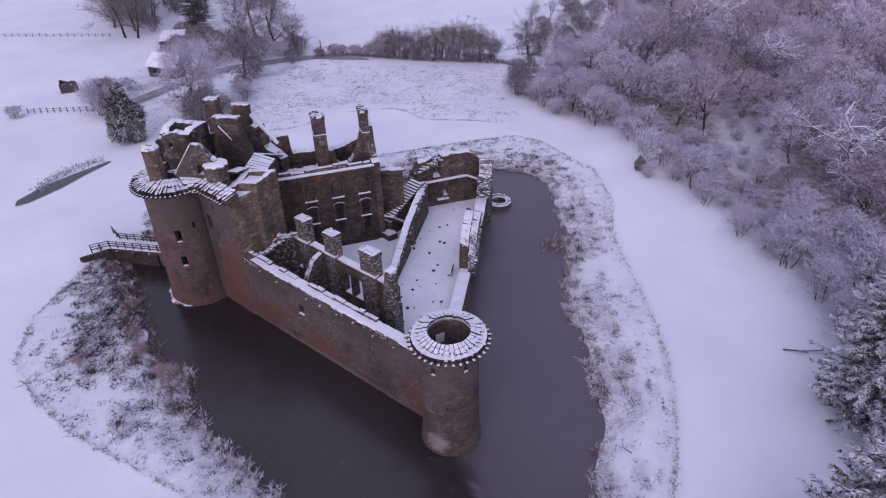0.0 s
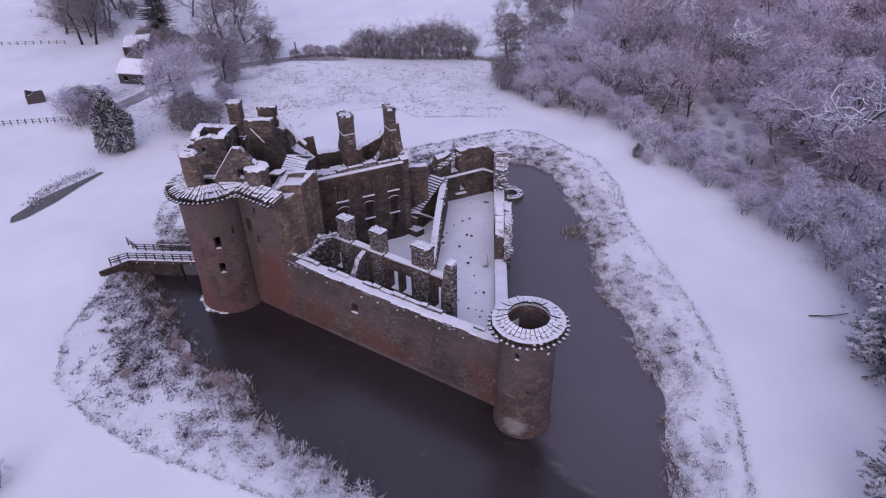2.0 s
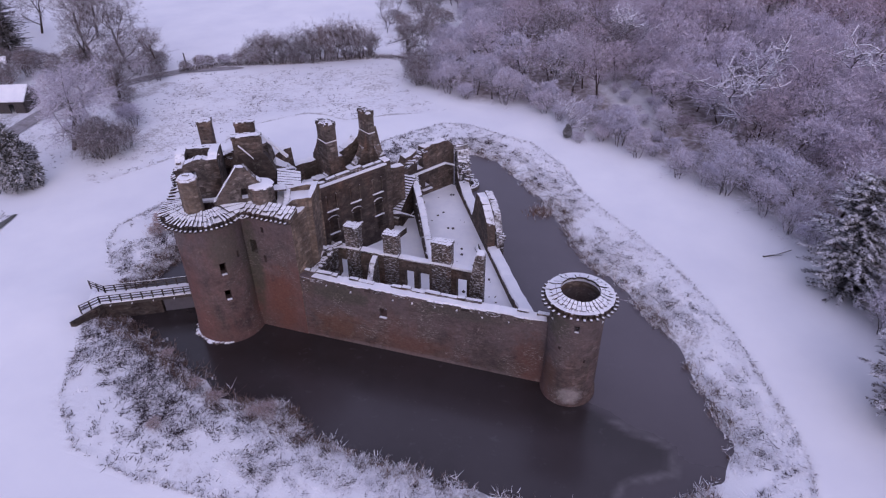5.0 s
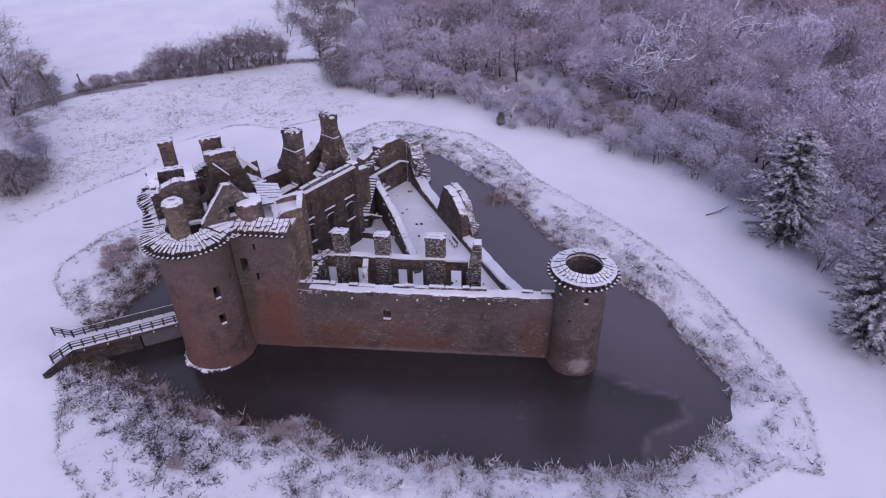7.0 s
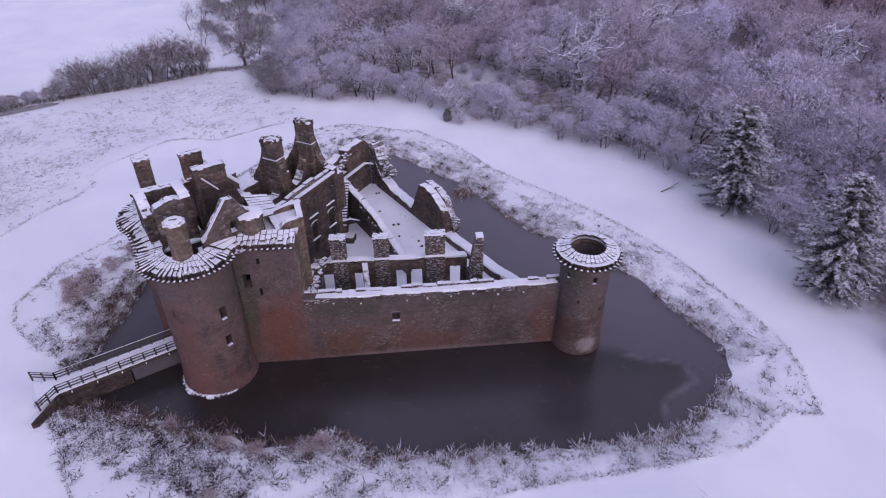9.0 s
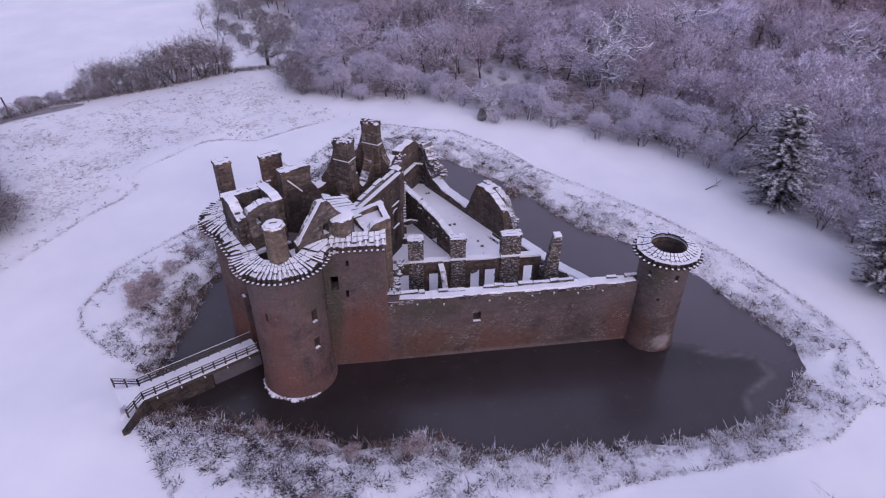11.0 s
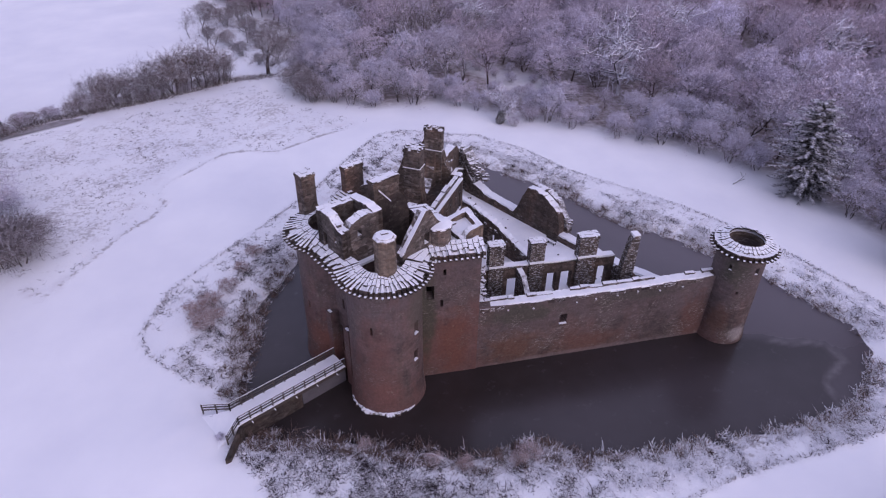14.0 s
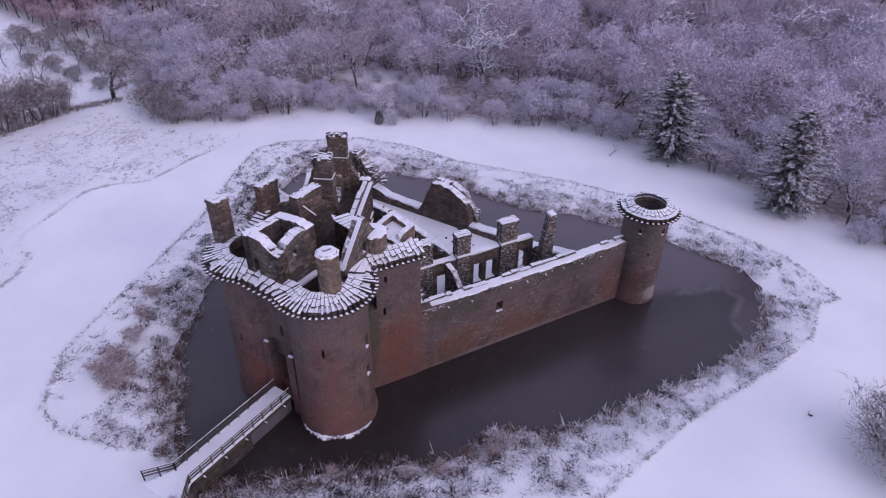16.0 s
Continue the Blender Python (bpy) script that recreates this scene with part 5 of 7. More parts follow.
for _ in range(26):
    a, r = radians(rnd.uniform(-168, -62)), rnd.uniform(4.15, 4.7)
    b = Build()
    b.box((W_C[0] + r * math.cos(a), W_C[1] + r * math.sin(a)), rnd.uniform(0.18, 0.42), rnd.uniform(0.12, 0.26), rnd.uniform(0.42, 0.52), 0.38, rnd.uniform(0, 180))
    part("stone", b, M_DARK, gate)

# ---- bench in the hall ----
bench = thing("bench", (*S(-0.5, -1.3), FLOOR), "dark wooden bench dusted with snow in the hall", "bench")
bt = math.degrees(math.atan2(SD.y, SD.x))
b = Build()
b.box(S(-0.5, -1.3), 2.0, 0.5, 0.06, FLOOR + 0.42, bt)
part("seat", b, M_WOOD_SNOW, bench)
b = Build()
b.box(S(-0.5, -1.03), 2.0, 0.06, 0.45, FLOOR + 0.5, bt)
part("backrest", b, M_WOOD, bench)
for ds in (-0.85, 0.85):
    for dn in (-0.2, 0.2):
        b = Build()
        b.box(S(-0.5 + ds, -1.3 + dn), 0.08, 0.08, 0.42, FLOOR, bt)
        part("leg", b, M_WOOD, bench)

# ---- bridge ----
bridge = thing("footbridge", (-86, 33, 0), "timber footbridge with dark railings, its deck under snow", "bridge")
RK, RG, LK, LG, RE, LE = (-90.4, 28.8), (-78.6, 35.35), (-91.4, 30.9), (-79.7, 37.4), (-91.4, 26.5), (-94.3, 31.3)
DECK = 3.35
b = Build()
b.prism([(RK[0] + 0.06, RK[1] - 0.11), (RG[0] + 0.06, RG[1] - 0.11), (LG[0] - 0.06, LG[1] + 0.11), (LK[0] - 0.06, LK[1] + 0.11)], DECK - 0.12, DECK)
part("deck", b, M_SNOW, bridge, "snow-covered plank deck")
# trodden snow rising from the bank to the deck's end
b = Build()
b.hexa([(RK[0] + 0.06, RK[1] - 0.11, 1.2), (LK[0] - 0.06, LK[1] + 0.11, 1.2), (-94.8, 31.6, 1.2), (-92.9, 26.5, 1.2)],
       [(RK[0] + 0.06, RK[1] - 0.11, DECK - 0.005), (LK[0] - 0.06, LK[1] + 0.11, DECK - 0.005), (-94.8, 31.6, 2.3), (-92.9, 26.5, 2.2)])
part("approach", b, M_SNOW, bridge)
b = Build()
for e0, e1 in ((RK, RG), (LK, LG)):
    b.bar((*e0, DECK - 0.35), (*e1, DECK - 0.35), 0.25, 0.45)
part("beam", b, M_WOOD, bridge)


def railing(p, q, n):
    for k in range(n + 1):
        t = k / n
        c = (p[0] + (q[0] - p[0]) * t, p[1] + (q[1] - p[1]) * t)
        b = Build()
        b.bar((*c, DECK - 0.3), (*c, DECK + 1.16), 0.14)
        part("post", b, M_WOOD, bridge)
    for h in (1.12, 0.72, 0.32):
        b = Build()
        b.bar((*p, DECK + h), (*q, DECK + h), 0.10, 0.11)
        part("rail", b, M_WOOD, bridge)
    b = Build()
    b.bar((*p, DECK + 1.195), (*q, DECK + 1.195), 0.06, 0.03)
    part("snow_cap", b, M_SNOW, bridge)


railing(RK, RG, 10)
railing(LK, LG, 10)
railing(RE, RK, 2)
railing(LE, LK, 2)
b = Build()
MR, ML = (RK[0] + (RG[0] - RK[0]) * 0.56, RK[1] + (RG[1] - RK[1]) * 0.56), (LK[0] + (LG[0] - LK[0]) * 0.56, LK[1] + (LG[1] - LK[1]) * 0.56)
b.prism([RK, MR, ML, LK], -1.0, DECK - 0.4)
b.prism([(-91.6, 24.6), (-91.1, 24.9), (-90.0, 28.7), RK], -1.0, DECK - 0.2)
part("abutment", b, M_DARK_BARE, bridge, "dark stone causeway wall")
b = Build()
b.prism([(MR[0] + 0.02, MR[1] + 0.35), (RG[0], RG[1] + 0.35), (LG[0], LG[1] - 0.35), (ML[0] + 0.02, ML[1] - 0.35)], -1.0, DECK - 0.55)
part("pier", b, M_PIER, bridge, "smooth grey wall under the inner span")
# snow-tipped braces under the outer edge
for k in range(1, 10, 2):
    t = k / 10
    c = (RK[0] + (RG[0] - RK[0]) * t, RK[1] + (RG[1] - RK[1]) * t)
    b = Build()
    b.bar((c[0] + 0.1, c[1] - 0.2, DECK - 0.35), (c[0] + 0.30, c[1] - 0.56, DECK - 0.30), 0.12)
    part("brace", b, M_WOOD_SNOW, bridge)

# ---- loose stones ----
def rubble(name, label, spots, size, mat, seed):
    """Many small squared stones, too small to tell apart, as one mesh."""
    rnd = random.Random(seed)
    b = Build()
    for x, y, z in spots:
        w = rnd.uniform(*size)
        b.box((x, y), w, w * rnd.uniform(0.6, 1.2), w * rnd.uniform(0.4, 0.8), z, rnd.uniform(0, 90))
    return single(name, b, mat, label, "rubble", "", "stuff")


M_SLABBARE = stone_material("bare_wet_stone", SLAB_TONES, (0.03, 0.025, 0.02), snow=(1.5, 2.0))
rnd = random.Random(12)
spots = []
for k in range(64):
    s, n = rnd.uniform(-17, 18), rnd.uniform(-9, -1)
    x, y = S(s, n)
    spots.append((x, y, FLOOR - 0.03))
rubble("floor_stones", "dark stones poking through the snow of the hall floor", spots, (0.10, 0.34), M_SLABBARE, 2)
spots = []
for p, q, th, z0, z1, n in (((-50.3, 48.0), (-59.8, 66.2), 1.0, 4.3, 8.4, 190), (S(-1.6, 1.4), S(6, 1.4), 1.0, 5.5, 9.6, 90), ((-61.4, 66.4), (-58.8, 70.2), -1.2, 9.6, 11.6, 40),
                            (S(16, 0.2), S(22, 0.2), 2.0, 6.0, 10.2, 90), ((-62.3, 36.8), (-61, 41.8), 0.9, 9.3, 10.8, 50), (L(14, 6.5), L(20, 6), 1.2, 12.5, 10.5, 50)):
    p, q = Vector(p), Vector(q)
    d = (q - p).normalized()
    for k in range(n):
        t = rnd.random()
        c = p + (q - p) * t + Vector((d.y, -d.x)) * rnd.uniform(0, th) * (1 if th > 0 else -1)
        spots.append((c.x, c.y, z0 + (z1 - z0) * t + rnd.uniform(-0.15, 0.12)))
for k in range(34):
    a = radians(k * 360 / 34 + rnd.uniform(-4, 4))
    spots.append((-53.9 + 1.75 * math.cos(a), 79.4 + 1.75 * math.sin(a), 1.25 + rnd.uniform(-0.05, 0.2)))
rubble("wall_head_stones", "loose snowy stones along broken wall heads", spots, (0.22, 0.55), M_RUBBLE, 3)


# ---- plants ----
def tubes(segs, sides=3):
    """Tapering tubes: each (p, q, r0, r1)."""
    segs = [s for s in segs]
    P, Q = np.array([s[0] for s in segs]), np.array([s[1] for s in segs])
    r0, r1 = np.array([s[2] for s in segs]), np.array([s[3] for s in segs])
    d = Q - P
    d /= np.linalg.norm(d, axis=1, keepdims=True) + 1e-9
    ref = np.where(np.abs(d[:, 2:3]) > 0.9, np.array([[1.0, 0, 0]]), np.array([[0, 0, 1.0]]))
    a = np.cross(d, ref)
    a /= np.linalg.norm(a, axis=1, keepdims=True)
    c = np.cross(d, a)
    vs, n = [], len(segs)
    for k in range(sides):
        w = 2 * math.pi * k / sides
        e = a * math.cos(w) + c * math.sin(w)
        vs += [P + e * r0[:, None], Q + e * r1[:, None]]
    V = np.stack(vs, 1).reshape(-1, 3)
    base = (np.arange(n) * 2 * sides)[:, None]
    T = []
    for k in range(sides):
        i, j = 2 * k, 2 * ((k + 1) % sides)
        T += [base + np.array([[i, j, j + 1]]), base + np.array([[i, j + 1, i + 1]])]
    return V, np.concatenate(T)


def blades(P, D, width, rg):
    """One thin triangle for each twig: from P along D."""
    n = len(P)
    side = np.cross(D, rg.normal(size=(n, 3)))
    side /= np.linalg.norm(side, axis=1, keepdims=True) + 1e-9
    w = np.asarray(width).reshape(-1, 1) if np.ndim(width) else width
    V = np.stack([P - side * w / 2, P + side * w / 2, P + D], 1).reshape(-1, 3)
    return V, np.arange(3 * n).reshape(n, 3)


def grow(seed, height, spread, twigs, trunk=0.22, stems=1, levels=3, twig_len=0.9, twig_w=0.05, rounded=0.0, clumps=0, thick=0.0):
    """A bare tree: forking limbs, and a crown of fine twigs at their ends. Returns limbs and twigs as arrays."""
    rg = np.random.default_rng(seed)
    segs, tips = [], []

    def branch(p, d, length, r, level):
        n = 3 if level < 2 else 2
        for k in range(n):
            d = d + rg.normal(0, 0.16, 3) + np.array([0, 0, 0.06])
            d /= np.linalg.norm(d)
            q = p + d * length / n
            r2 = max(r * 0.78, thick)
            segs.append((p, q, r, r2))
            p, r = q, r2
            if level >= 1:
                tips.append((p, d, length * 0.5))
            if level < levels:
                for _ in range(2 if level else (1 if k < 1 else 3)):
                    out = rg.normal(size=3)
                    out[2] *= 0.35
                    out /= np.linalg.norm(out)
                    e = d * (0.55 if level else 0.6) + out * spread
                    e /= np.linalg.norm(e)
                    branch(p, e, length * rg.uniform(0.5, 0.72), max(r * 0.62, thick), level + 1)
        tips.append((p, d, length * 0.6))

    for k in range(stems):
        a = 2 * math.pi * k / max(stems, 1) + rg.uniform(0, 1)
        lean = np.array([math.cos(a), math.sin(a), 0]) * (0.35 if stems > 1 else 0.05)
        branch(np.array([math.cos(a), math.sin(a), 0]) * (0.35 if stems > 1 else 0) + np.array([0, 0, -0.3]), lean + np.array([0, 0, 1.0]), height * (0.52 if stems == 1 else 0.6), trunk, 0)
    tp, td = np.array([t[0] for t in tips]), np.array([t[1] for t in tips])
    pick = rg.integers(0, len(tips), twigs)
    D = td[pick] * 0.6 + rg.normal(0, 0.62, (twigs, 3)) + np.array([0, 0, 0.22])
    D *= (rg.uniform(0.5, 1.2, (twigs, 1)) * twig_len) / np.linalg.norm(D, axis=1, keepdims=True)
    P = tp[pick] + rg.normal(0, 0.22, (twigs, 3))
    lv, lt = tubes(segs)
    top = max(lv[:, 2].max(), 0.1)
    f = height / top
    lv, P, D = lv * f, P * f, D
    if rounded:
        n = int(twigs * rounded)
        mid, half = np.percentile(P, 50, axis=0), np.percentile(np.abs(P - np.median(P, axis=0)), 82, axis=0) * 1.15 + 0.3
        u = rg.normal(size=(n, 3))
        u /= np.linalg.norm(u, axis=1, keepdims=True)
        u[:, 2] = np.where(u[:, 2] < -0.35, -u[:, 2], u[:, 2])
        lump = 1 + 0.13 * np.sin(4 * u[:, 0] + seed) + 0.13 * np.sin(5 * u[:, 1] + 2 * u[:, 2] + seed)
        if clumps:
            # sprays of twigs, heaped into the lumps that make up the crown
            ci = rg.integers(0, clumps, n)
            cu, cr = u[:clumps][ci], (lump[:clumps] * rg.uniform(0.62, 1.05, clumps))[ci]
            size = rg.uniform(0.16, 0.34, clumps)[ci][:, None]
            P[:n] = mid + (cu * cr[:, None] + u * size * rg.uniform(0.5, 1.0, (n, 1))) * half
        else:
            P[:n] = mid + u * half * (lump * rg.uniform(0.72, 1.02, n))[:, None]
        D[:n] = (u * 0.55 + rg.normal(0, 0.55, (n, 3))) * (twig_len * 0.6 * rg.uniform(0.6, 1.2, (n, 1)))
        P[:, 2] = np.clip(P[:, 2], 0.1, None)
    return (lv, lt), blades(P, D, twig_w * rg.uniform(0.7, 1.4, twigs), rg)


def plant(name, limbs, leaves, m_limb, m_leaf, label, category, leaf_name="crown"):
    """A tree as a thing at the origin, with trunk and crown."""
    ob = thing(name, (0, 0, 0), label, category)
    for nm, (v, t), mat in (("trunk", limbs, m_limb), (leaf_name, leaves, m_leaf)):
        o = new(nm, array_mesh(nm, v, t, mat))
        o.parent = ob
    return ob


def stand(kind, x, y, scale=1.0, turn=None, sink=0.1):
    z = float(ground_z(np.array([x]), np.array([y]))[0])
    turn = (x * 37.7 + y * 91.3) % 360 if turn is None else turn
    return pose(x, y, z - sink, 0, 0, turn) @ Matrix.Diagonal((scale, scale, scale, 1))


def put(kind, x, y, scale=1.0, turn=None, label="", group=""):
    """A copy of a plant on the ground."""
    m = stand(kind, x, y, scale, turn)
    c = copy_thing(kind, m)
    c.scale = (scale, scale, scale)
    return tagged(c, label, "", group)


forms, far_forms = [], []
for k, (h, sp, tw, st) in enumerate(((9.5, 0.8, 2600, 1), (11, 0.75, 2700, 1), (8, 0.9, 2500, 1), (7, 0.85, 2400, 3), (10, 0.7, 1300, 1), (12.5, 0.7, 2700, 1))):
    round_ = 0.25 if k == 4 else 0.74
    forms.append(grow(100 + k, h, sp, tw, 0.2 if st == 1 else 0.12, stems=st, levels=2, twig_len=0.85, twig_w=0.085, rounded=round_, clumps=46 + 6 * k))
    far_forms.append(grow(100 + k, h, sp, int(tw * 0.42), 0.2 if st == 1 else 0.12, stems=st, levels=1, twig_len=1.3, twig_w=0.16, rounded=round_, clumps=34))
woods = [plant("tree", *f, M_BARK, M_TWIG, "bare deciduous tree white with frost at the wood's edge", "tree") for f in forms[:4]]
brush = [grow(200 + k, h, 1.0, 2300, 0.06, stems=5, levels=2, twig_len=0.7, twig_w=0.06, rounded=0.75, clumps=40) for k, h in enumerate((4.0, 3.2, 5.0))]
bushes = [plant("bush", *f, M_BARK, M_TWIG, "low frosted bush of dense bare twigs", "bush") for f in brush]
# open-crowned forms: a stand of tall bare trunks, and gnarled trees whose limbs carry the frost
tall = [plant("tree", *grow(340 + k, h, 0.5, 1100, 0.24, twig_len=1.0, twig_w=0.06, rounded=0.15), M_BARK, M_TWIG_DARK, "tall bare tree with a dark upright trunk", "tree") for k, h in enumerate((15, 13, 16.5))]
gnarled = [plant("tree", *grow(360 + k, h, 1.05, 1500, 0.5, twig_len=1.0, twig_w=0.09, rounded=0.1, thick=0.085), M_LIMB, M_TWIG, "old spreading tree with crooked frosted limbs", "tree") for k, h in enumerate((15, 13))]
thicket = plant("bush", *grow(207, 4.6, 1.0, 3600, 0.07, stems=6, levels=2, twig_len=0.7, twig_w=0.045, rounded=0.6), M_BARK, M_TWIG_DARK, "dense rounded brown bush", "bush")
bramble = plant("shrub", *grow(211, 3.0, 1.0, 2600, 0.04, stems=7, levels=2, twig_len=0.55, twig_w=0.055, rounded=0.7, clumps=44), M_BARK, M_BRAMBLE, "low russet shrub with frost on its twigs", "shrub")
big = grow(301, 13, 1.35, 6500, 0.45, twig_len=0.9, twig_w=0.05, rounded=0.12)
oak = plant("tree", *big, M_BARK, M_TWIG_DARK, "large bare tree with dark spreading limbs", "tree")
mid_t = grow(305, 11, 0.8, 4200, 0.26, twig_len=0.8, twig_w=0.04, rounded=0.3)
ash = plant("tree", *mid_t, M_BARK, M_TWIG_DARK, "bare dark tree standing alone in the snow", "tree")
pale_t = grow(309, 10, 0.95, 7500, 0.3, twig_len=0.8, twig_w=0.045, rounded=0.55)
pale = plant("tree", *pale_t, M_BARK, M_TWIG, "round-headed bare tree dusted with frost", "tree")


def conifer(seed, height, width, lean=(0.0, 0.0)):
    rg = np.random.default_rng(seed)
    segs = [(np.array([0, 0, -0.3]), np.array([0, 0, height]), 0.32, 0.03)]
    P, D, W, tip = [], [], [], []
    z = 0.9
    while z < height * 0.985:
        t = z / height
        reach = width * (1 - t) ** 0.46 * (0.48 + 0.52 * min(1, t * 2.9)) + 0.25
        for _ in range(int(8 + 8 * (1 - t))):
            a, ln = rg.uniform(0, 2 * math.pi), reach * rg.uniform(0.5, 1.08)
            d = np.array([math.cos(a), math.sin(a), rg.uniform(0.02, 0.26) - 0.22 * (1 - t)])
            p = np.array([0, 0, z + rg.uniform(-0.2, 0.2)])
            segs.append((p, p + d * ln, 0.045, 0.012))
            n = int(8 + ln * 11)
            for s in np.linspace(0.15, 1.0, n):
                for side in (-1, 1):
                    b_ = a + side * rg.uniform(0.5, 1.1)
                    P.append(p + d * ln * s)
                    D.append(np.array([math.cos(b_), math.sin(b_), rg.uniform(-0.4, 0.22)]) * rg.uniform(0.3, 0.75) * (1.15 - 0.5 * s))
                    W.append(rg.uniform(0.11, 0.25))
                    tip.append(s > 0.55 and rg.random() < 0.55)
        z += height / 34 * rg.uniform(0.8, 1.2)
    P, D, W = np.array(P), np.array(D), np.array(W)
    side = np.cross(D, np.array([[0, 0, 1.0]]))
    side /= np.linalg.norm(side, axis=1, keepdims=True)
    tilt = rg.normal(0, 0.35, (len(P), 1))
    side = side + np.array([[0, 0, 1.0]]) * tilt
    V = np.stack([P - side * W[:, None] / 2, P + side * W[:, None] / 2, P + D], 1).reshape(-1, 3)
    n = len(P)
    T = np.arange(3 * n).reshape(n, 3)
    nrm = np.cross(V[1::3] - V[0::3], V[2::3] - V[0::3])[:, 2]
    T[nrm < 0] = T[nrm < 0][:, ::-1]
    tip = np.array(tip)
    lv, lt = tubes(segs)
    slant = np.array([[*lean]])
    lv, V = np.array(lv, float), np.array(V, float)
    lv[:, :2] += lv[:, 2:] * slant
    V[:, :2] += V[:, 2:] * slant
    return (lv, lt), (V, T[~tip]), (V, T[tip])


def spruce(seed, height, width, lean, label):
    limbs, needles, snowy = conifer(seed, height, width, lean)
    ob = plant("conifer", limbs, needles, M_BARK, M_FIR, label, "conifer", "foliage")
    o = new("snow_cover", array_mesh("snow_cover", *snowy, M_SNOW_TIP))
    o.parent = ob
    return ob


M_SNOW_TIP = bark_material("snow_laden_needles", (0.24, 0.21, 0.22), (0.70, 0.69, 0.74), -0.3, 0.8, 0.6, 1.6)
fir = spruce(1, 16.2, 7.4, (-0.11, 0.02), "tall spruce, its drooping branches loaded with snow")
fir2 = spruce(2, 16.6, 6.9, (-0.08, 0.02), "tall dark spruce with snow on its branches")

yew = plant("conifer", *conifer(5, 16.0, 6.2)[:2], M_BARK, M_YEW, "dark conifer standing by the farm buildings", "conifer", "foliage")


def evergreen(seed, h, w, count):
    """A dense leafy evergreen: leaf triangles over an uneven body, on real limbs."""
    rg = np.random.default_rng(seed)
    (lv, lt), _ = grow(seed, h * 0.9, 0.7, 10, 0.16)
    d = rg.normal(size=(count, 3))
    d /= np.linalg.norm(d, axis=1, keepdims=True)
    lump = 1 + 0.16 * np.sin(5 * d[:, 0] + 3 * d[:, 2]) + 0.14 * np.sin(7 * d[:, 1] - 4 * d[:, 2] + 1)
    r = rg.uniform(0.55, 1.0, count) ** 0.5 * lump
    taper = np.clip(1.08 - 0.25 * (d[:, 2] * 0.5 + 0.5), 0.3, 1.2)
    P = np.stack([d[:, 0] * r * w * taper, d[:, 1] * r * w * taper, h * 0.5 + d[:, 2] * r * h * 0.5], 1)
    P[:, 2] = np.clip(P[:, 2], 0.15, None)
    D = d * 0.35 + rg.normal(0, 0.3, (count, 3))
    return (lv, lt), blades(P, D, rg.uniform(0.18, 0.4, count), rg)


holly = plant("evergreen_tree", *evergreen(7, 11.5, 3.7, 9500), M_BARK, M_HOLLY, "dense dark evergreen tree dusted with snow", "evergreen", "foliage")

# where they stand
put(fir, 5.7, 64.0, 1.12, 0)
put(fir2, 8.2, 39.9, 1.12, 0)
put(holly, -128.6, 52.0, 0.95)
put(pale, -131.8, 67.3, 1.85, 110)
put(ash, -136.3, 86.7, 1.5, 10)
put(ash, -172.0, 116.0, 2.1, 60)
put(ash, -155.0, 110.9, 1.9, 80)
put(ash, -146.2, 111.7, 1.1, 160)
put(ash, -184.4, 131.7, 1.9, 240)
put(ash, -163.0, 104.0, 1.5, 310)
put(thicket, -123.0, 66.4, 1.75, 140)
put(bushes[2], -128.1, 80.5, 1.0, 40)
put(bushes[0], -131.0, 82.5, 1.1, 140)
put(thicket, -134.5, 84.5, 0.9, 220)
put(ash, -206.7, 91.8, 1.7, 200)
put(ash, -203.0, 94.0, 1.7, 290)
put(yew, -191.5, 108.2, 1.2, 10, "dark conifer standing by the farm buildings")
put(ash, -226, 121, 1.7, 120)
put(ash, -233, 113, 1.5, 200)
put(ash, -214, 126, 1.8, 20)
put(ash, -205, 131, 1.6, 300)
for k, (x, y, sc) in enumerate(((-222, 96, 1.9), (-231, 103, 2.0), (-240, 108, 1.8), (-238, 124, 2.1), (-250, 118, 1.9), (-212, 98, 1.5), (-226, 112, 1.7), (-246, 131, 2.0), (-216, 107, 1.4))):
    put(ash, x, y, sc, k * 40)
for x, y, sc in ((-216, 101, 1.5), (-224, 106, 1.6), (-234, 112, 1.7), (-228, 100, 1.3), (-242, 116, 1.8), (-206, 101, 1.2)):
    put(thicket, x, y, sc)
put(thicket, -222, 119, 1.3, 40)
put(thicket, -210, 122, 1.2, 140)
put(thicket, -150, 84, 0.9, 60)
put(bushes[1], -140, 78, 1.0, 60)
put(oak, -88.9, 142.6, 1.1, 45)
for k, (x, y, sc) in enumerate(((-111.5, 178.5, 0.62), (-103.5, 162.5, 0.6), (-97.6, 182.5, 0.5), (-95.0, 170.0, 0.6), (-108.5, 184.0, 0.75), (-105.4, 166.0, 0.62), (-90.0, 158.0, 0.55), (-86.5, 151.0, 0.5))):
    put(tall[k % 3], x, y, sc, None, "slender bare tree in the snow beside the wood")
for x, y, sc in ((-96, 158, 0.9), (-100, 168, 1.0), (-92, 166, 1.1), (-88, 172, 1.3), (-94, 178, 1.2), (-102, 188, 1.3), (-98, 194, 1.4), (-108, 196, 1.3), (-86, 160, 1.0), (-91, 150, 0.7), (-106, 176, 0.8)):
    put(thicket, x, y, sc, None, "bare brown scrub bush in the snow")
for x, y, sc in ((-81.5, 128.5, 1.5), (-79.5, 124.5, 1.4), (-78.5, 121.5, 1.2)):
    put(thicket, x, y, sc, None, "dense olive-brown bush at the wood's corner")
put(bushes[0], -92.9, 31.0, 0.25, 0, "small dark clump by the bridge head")
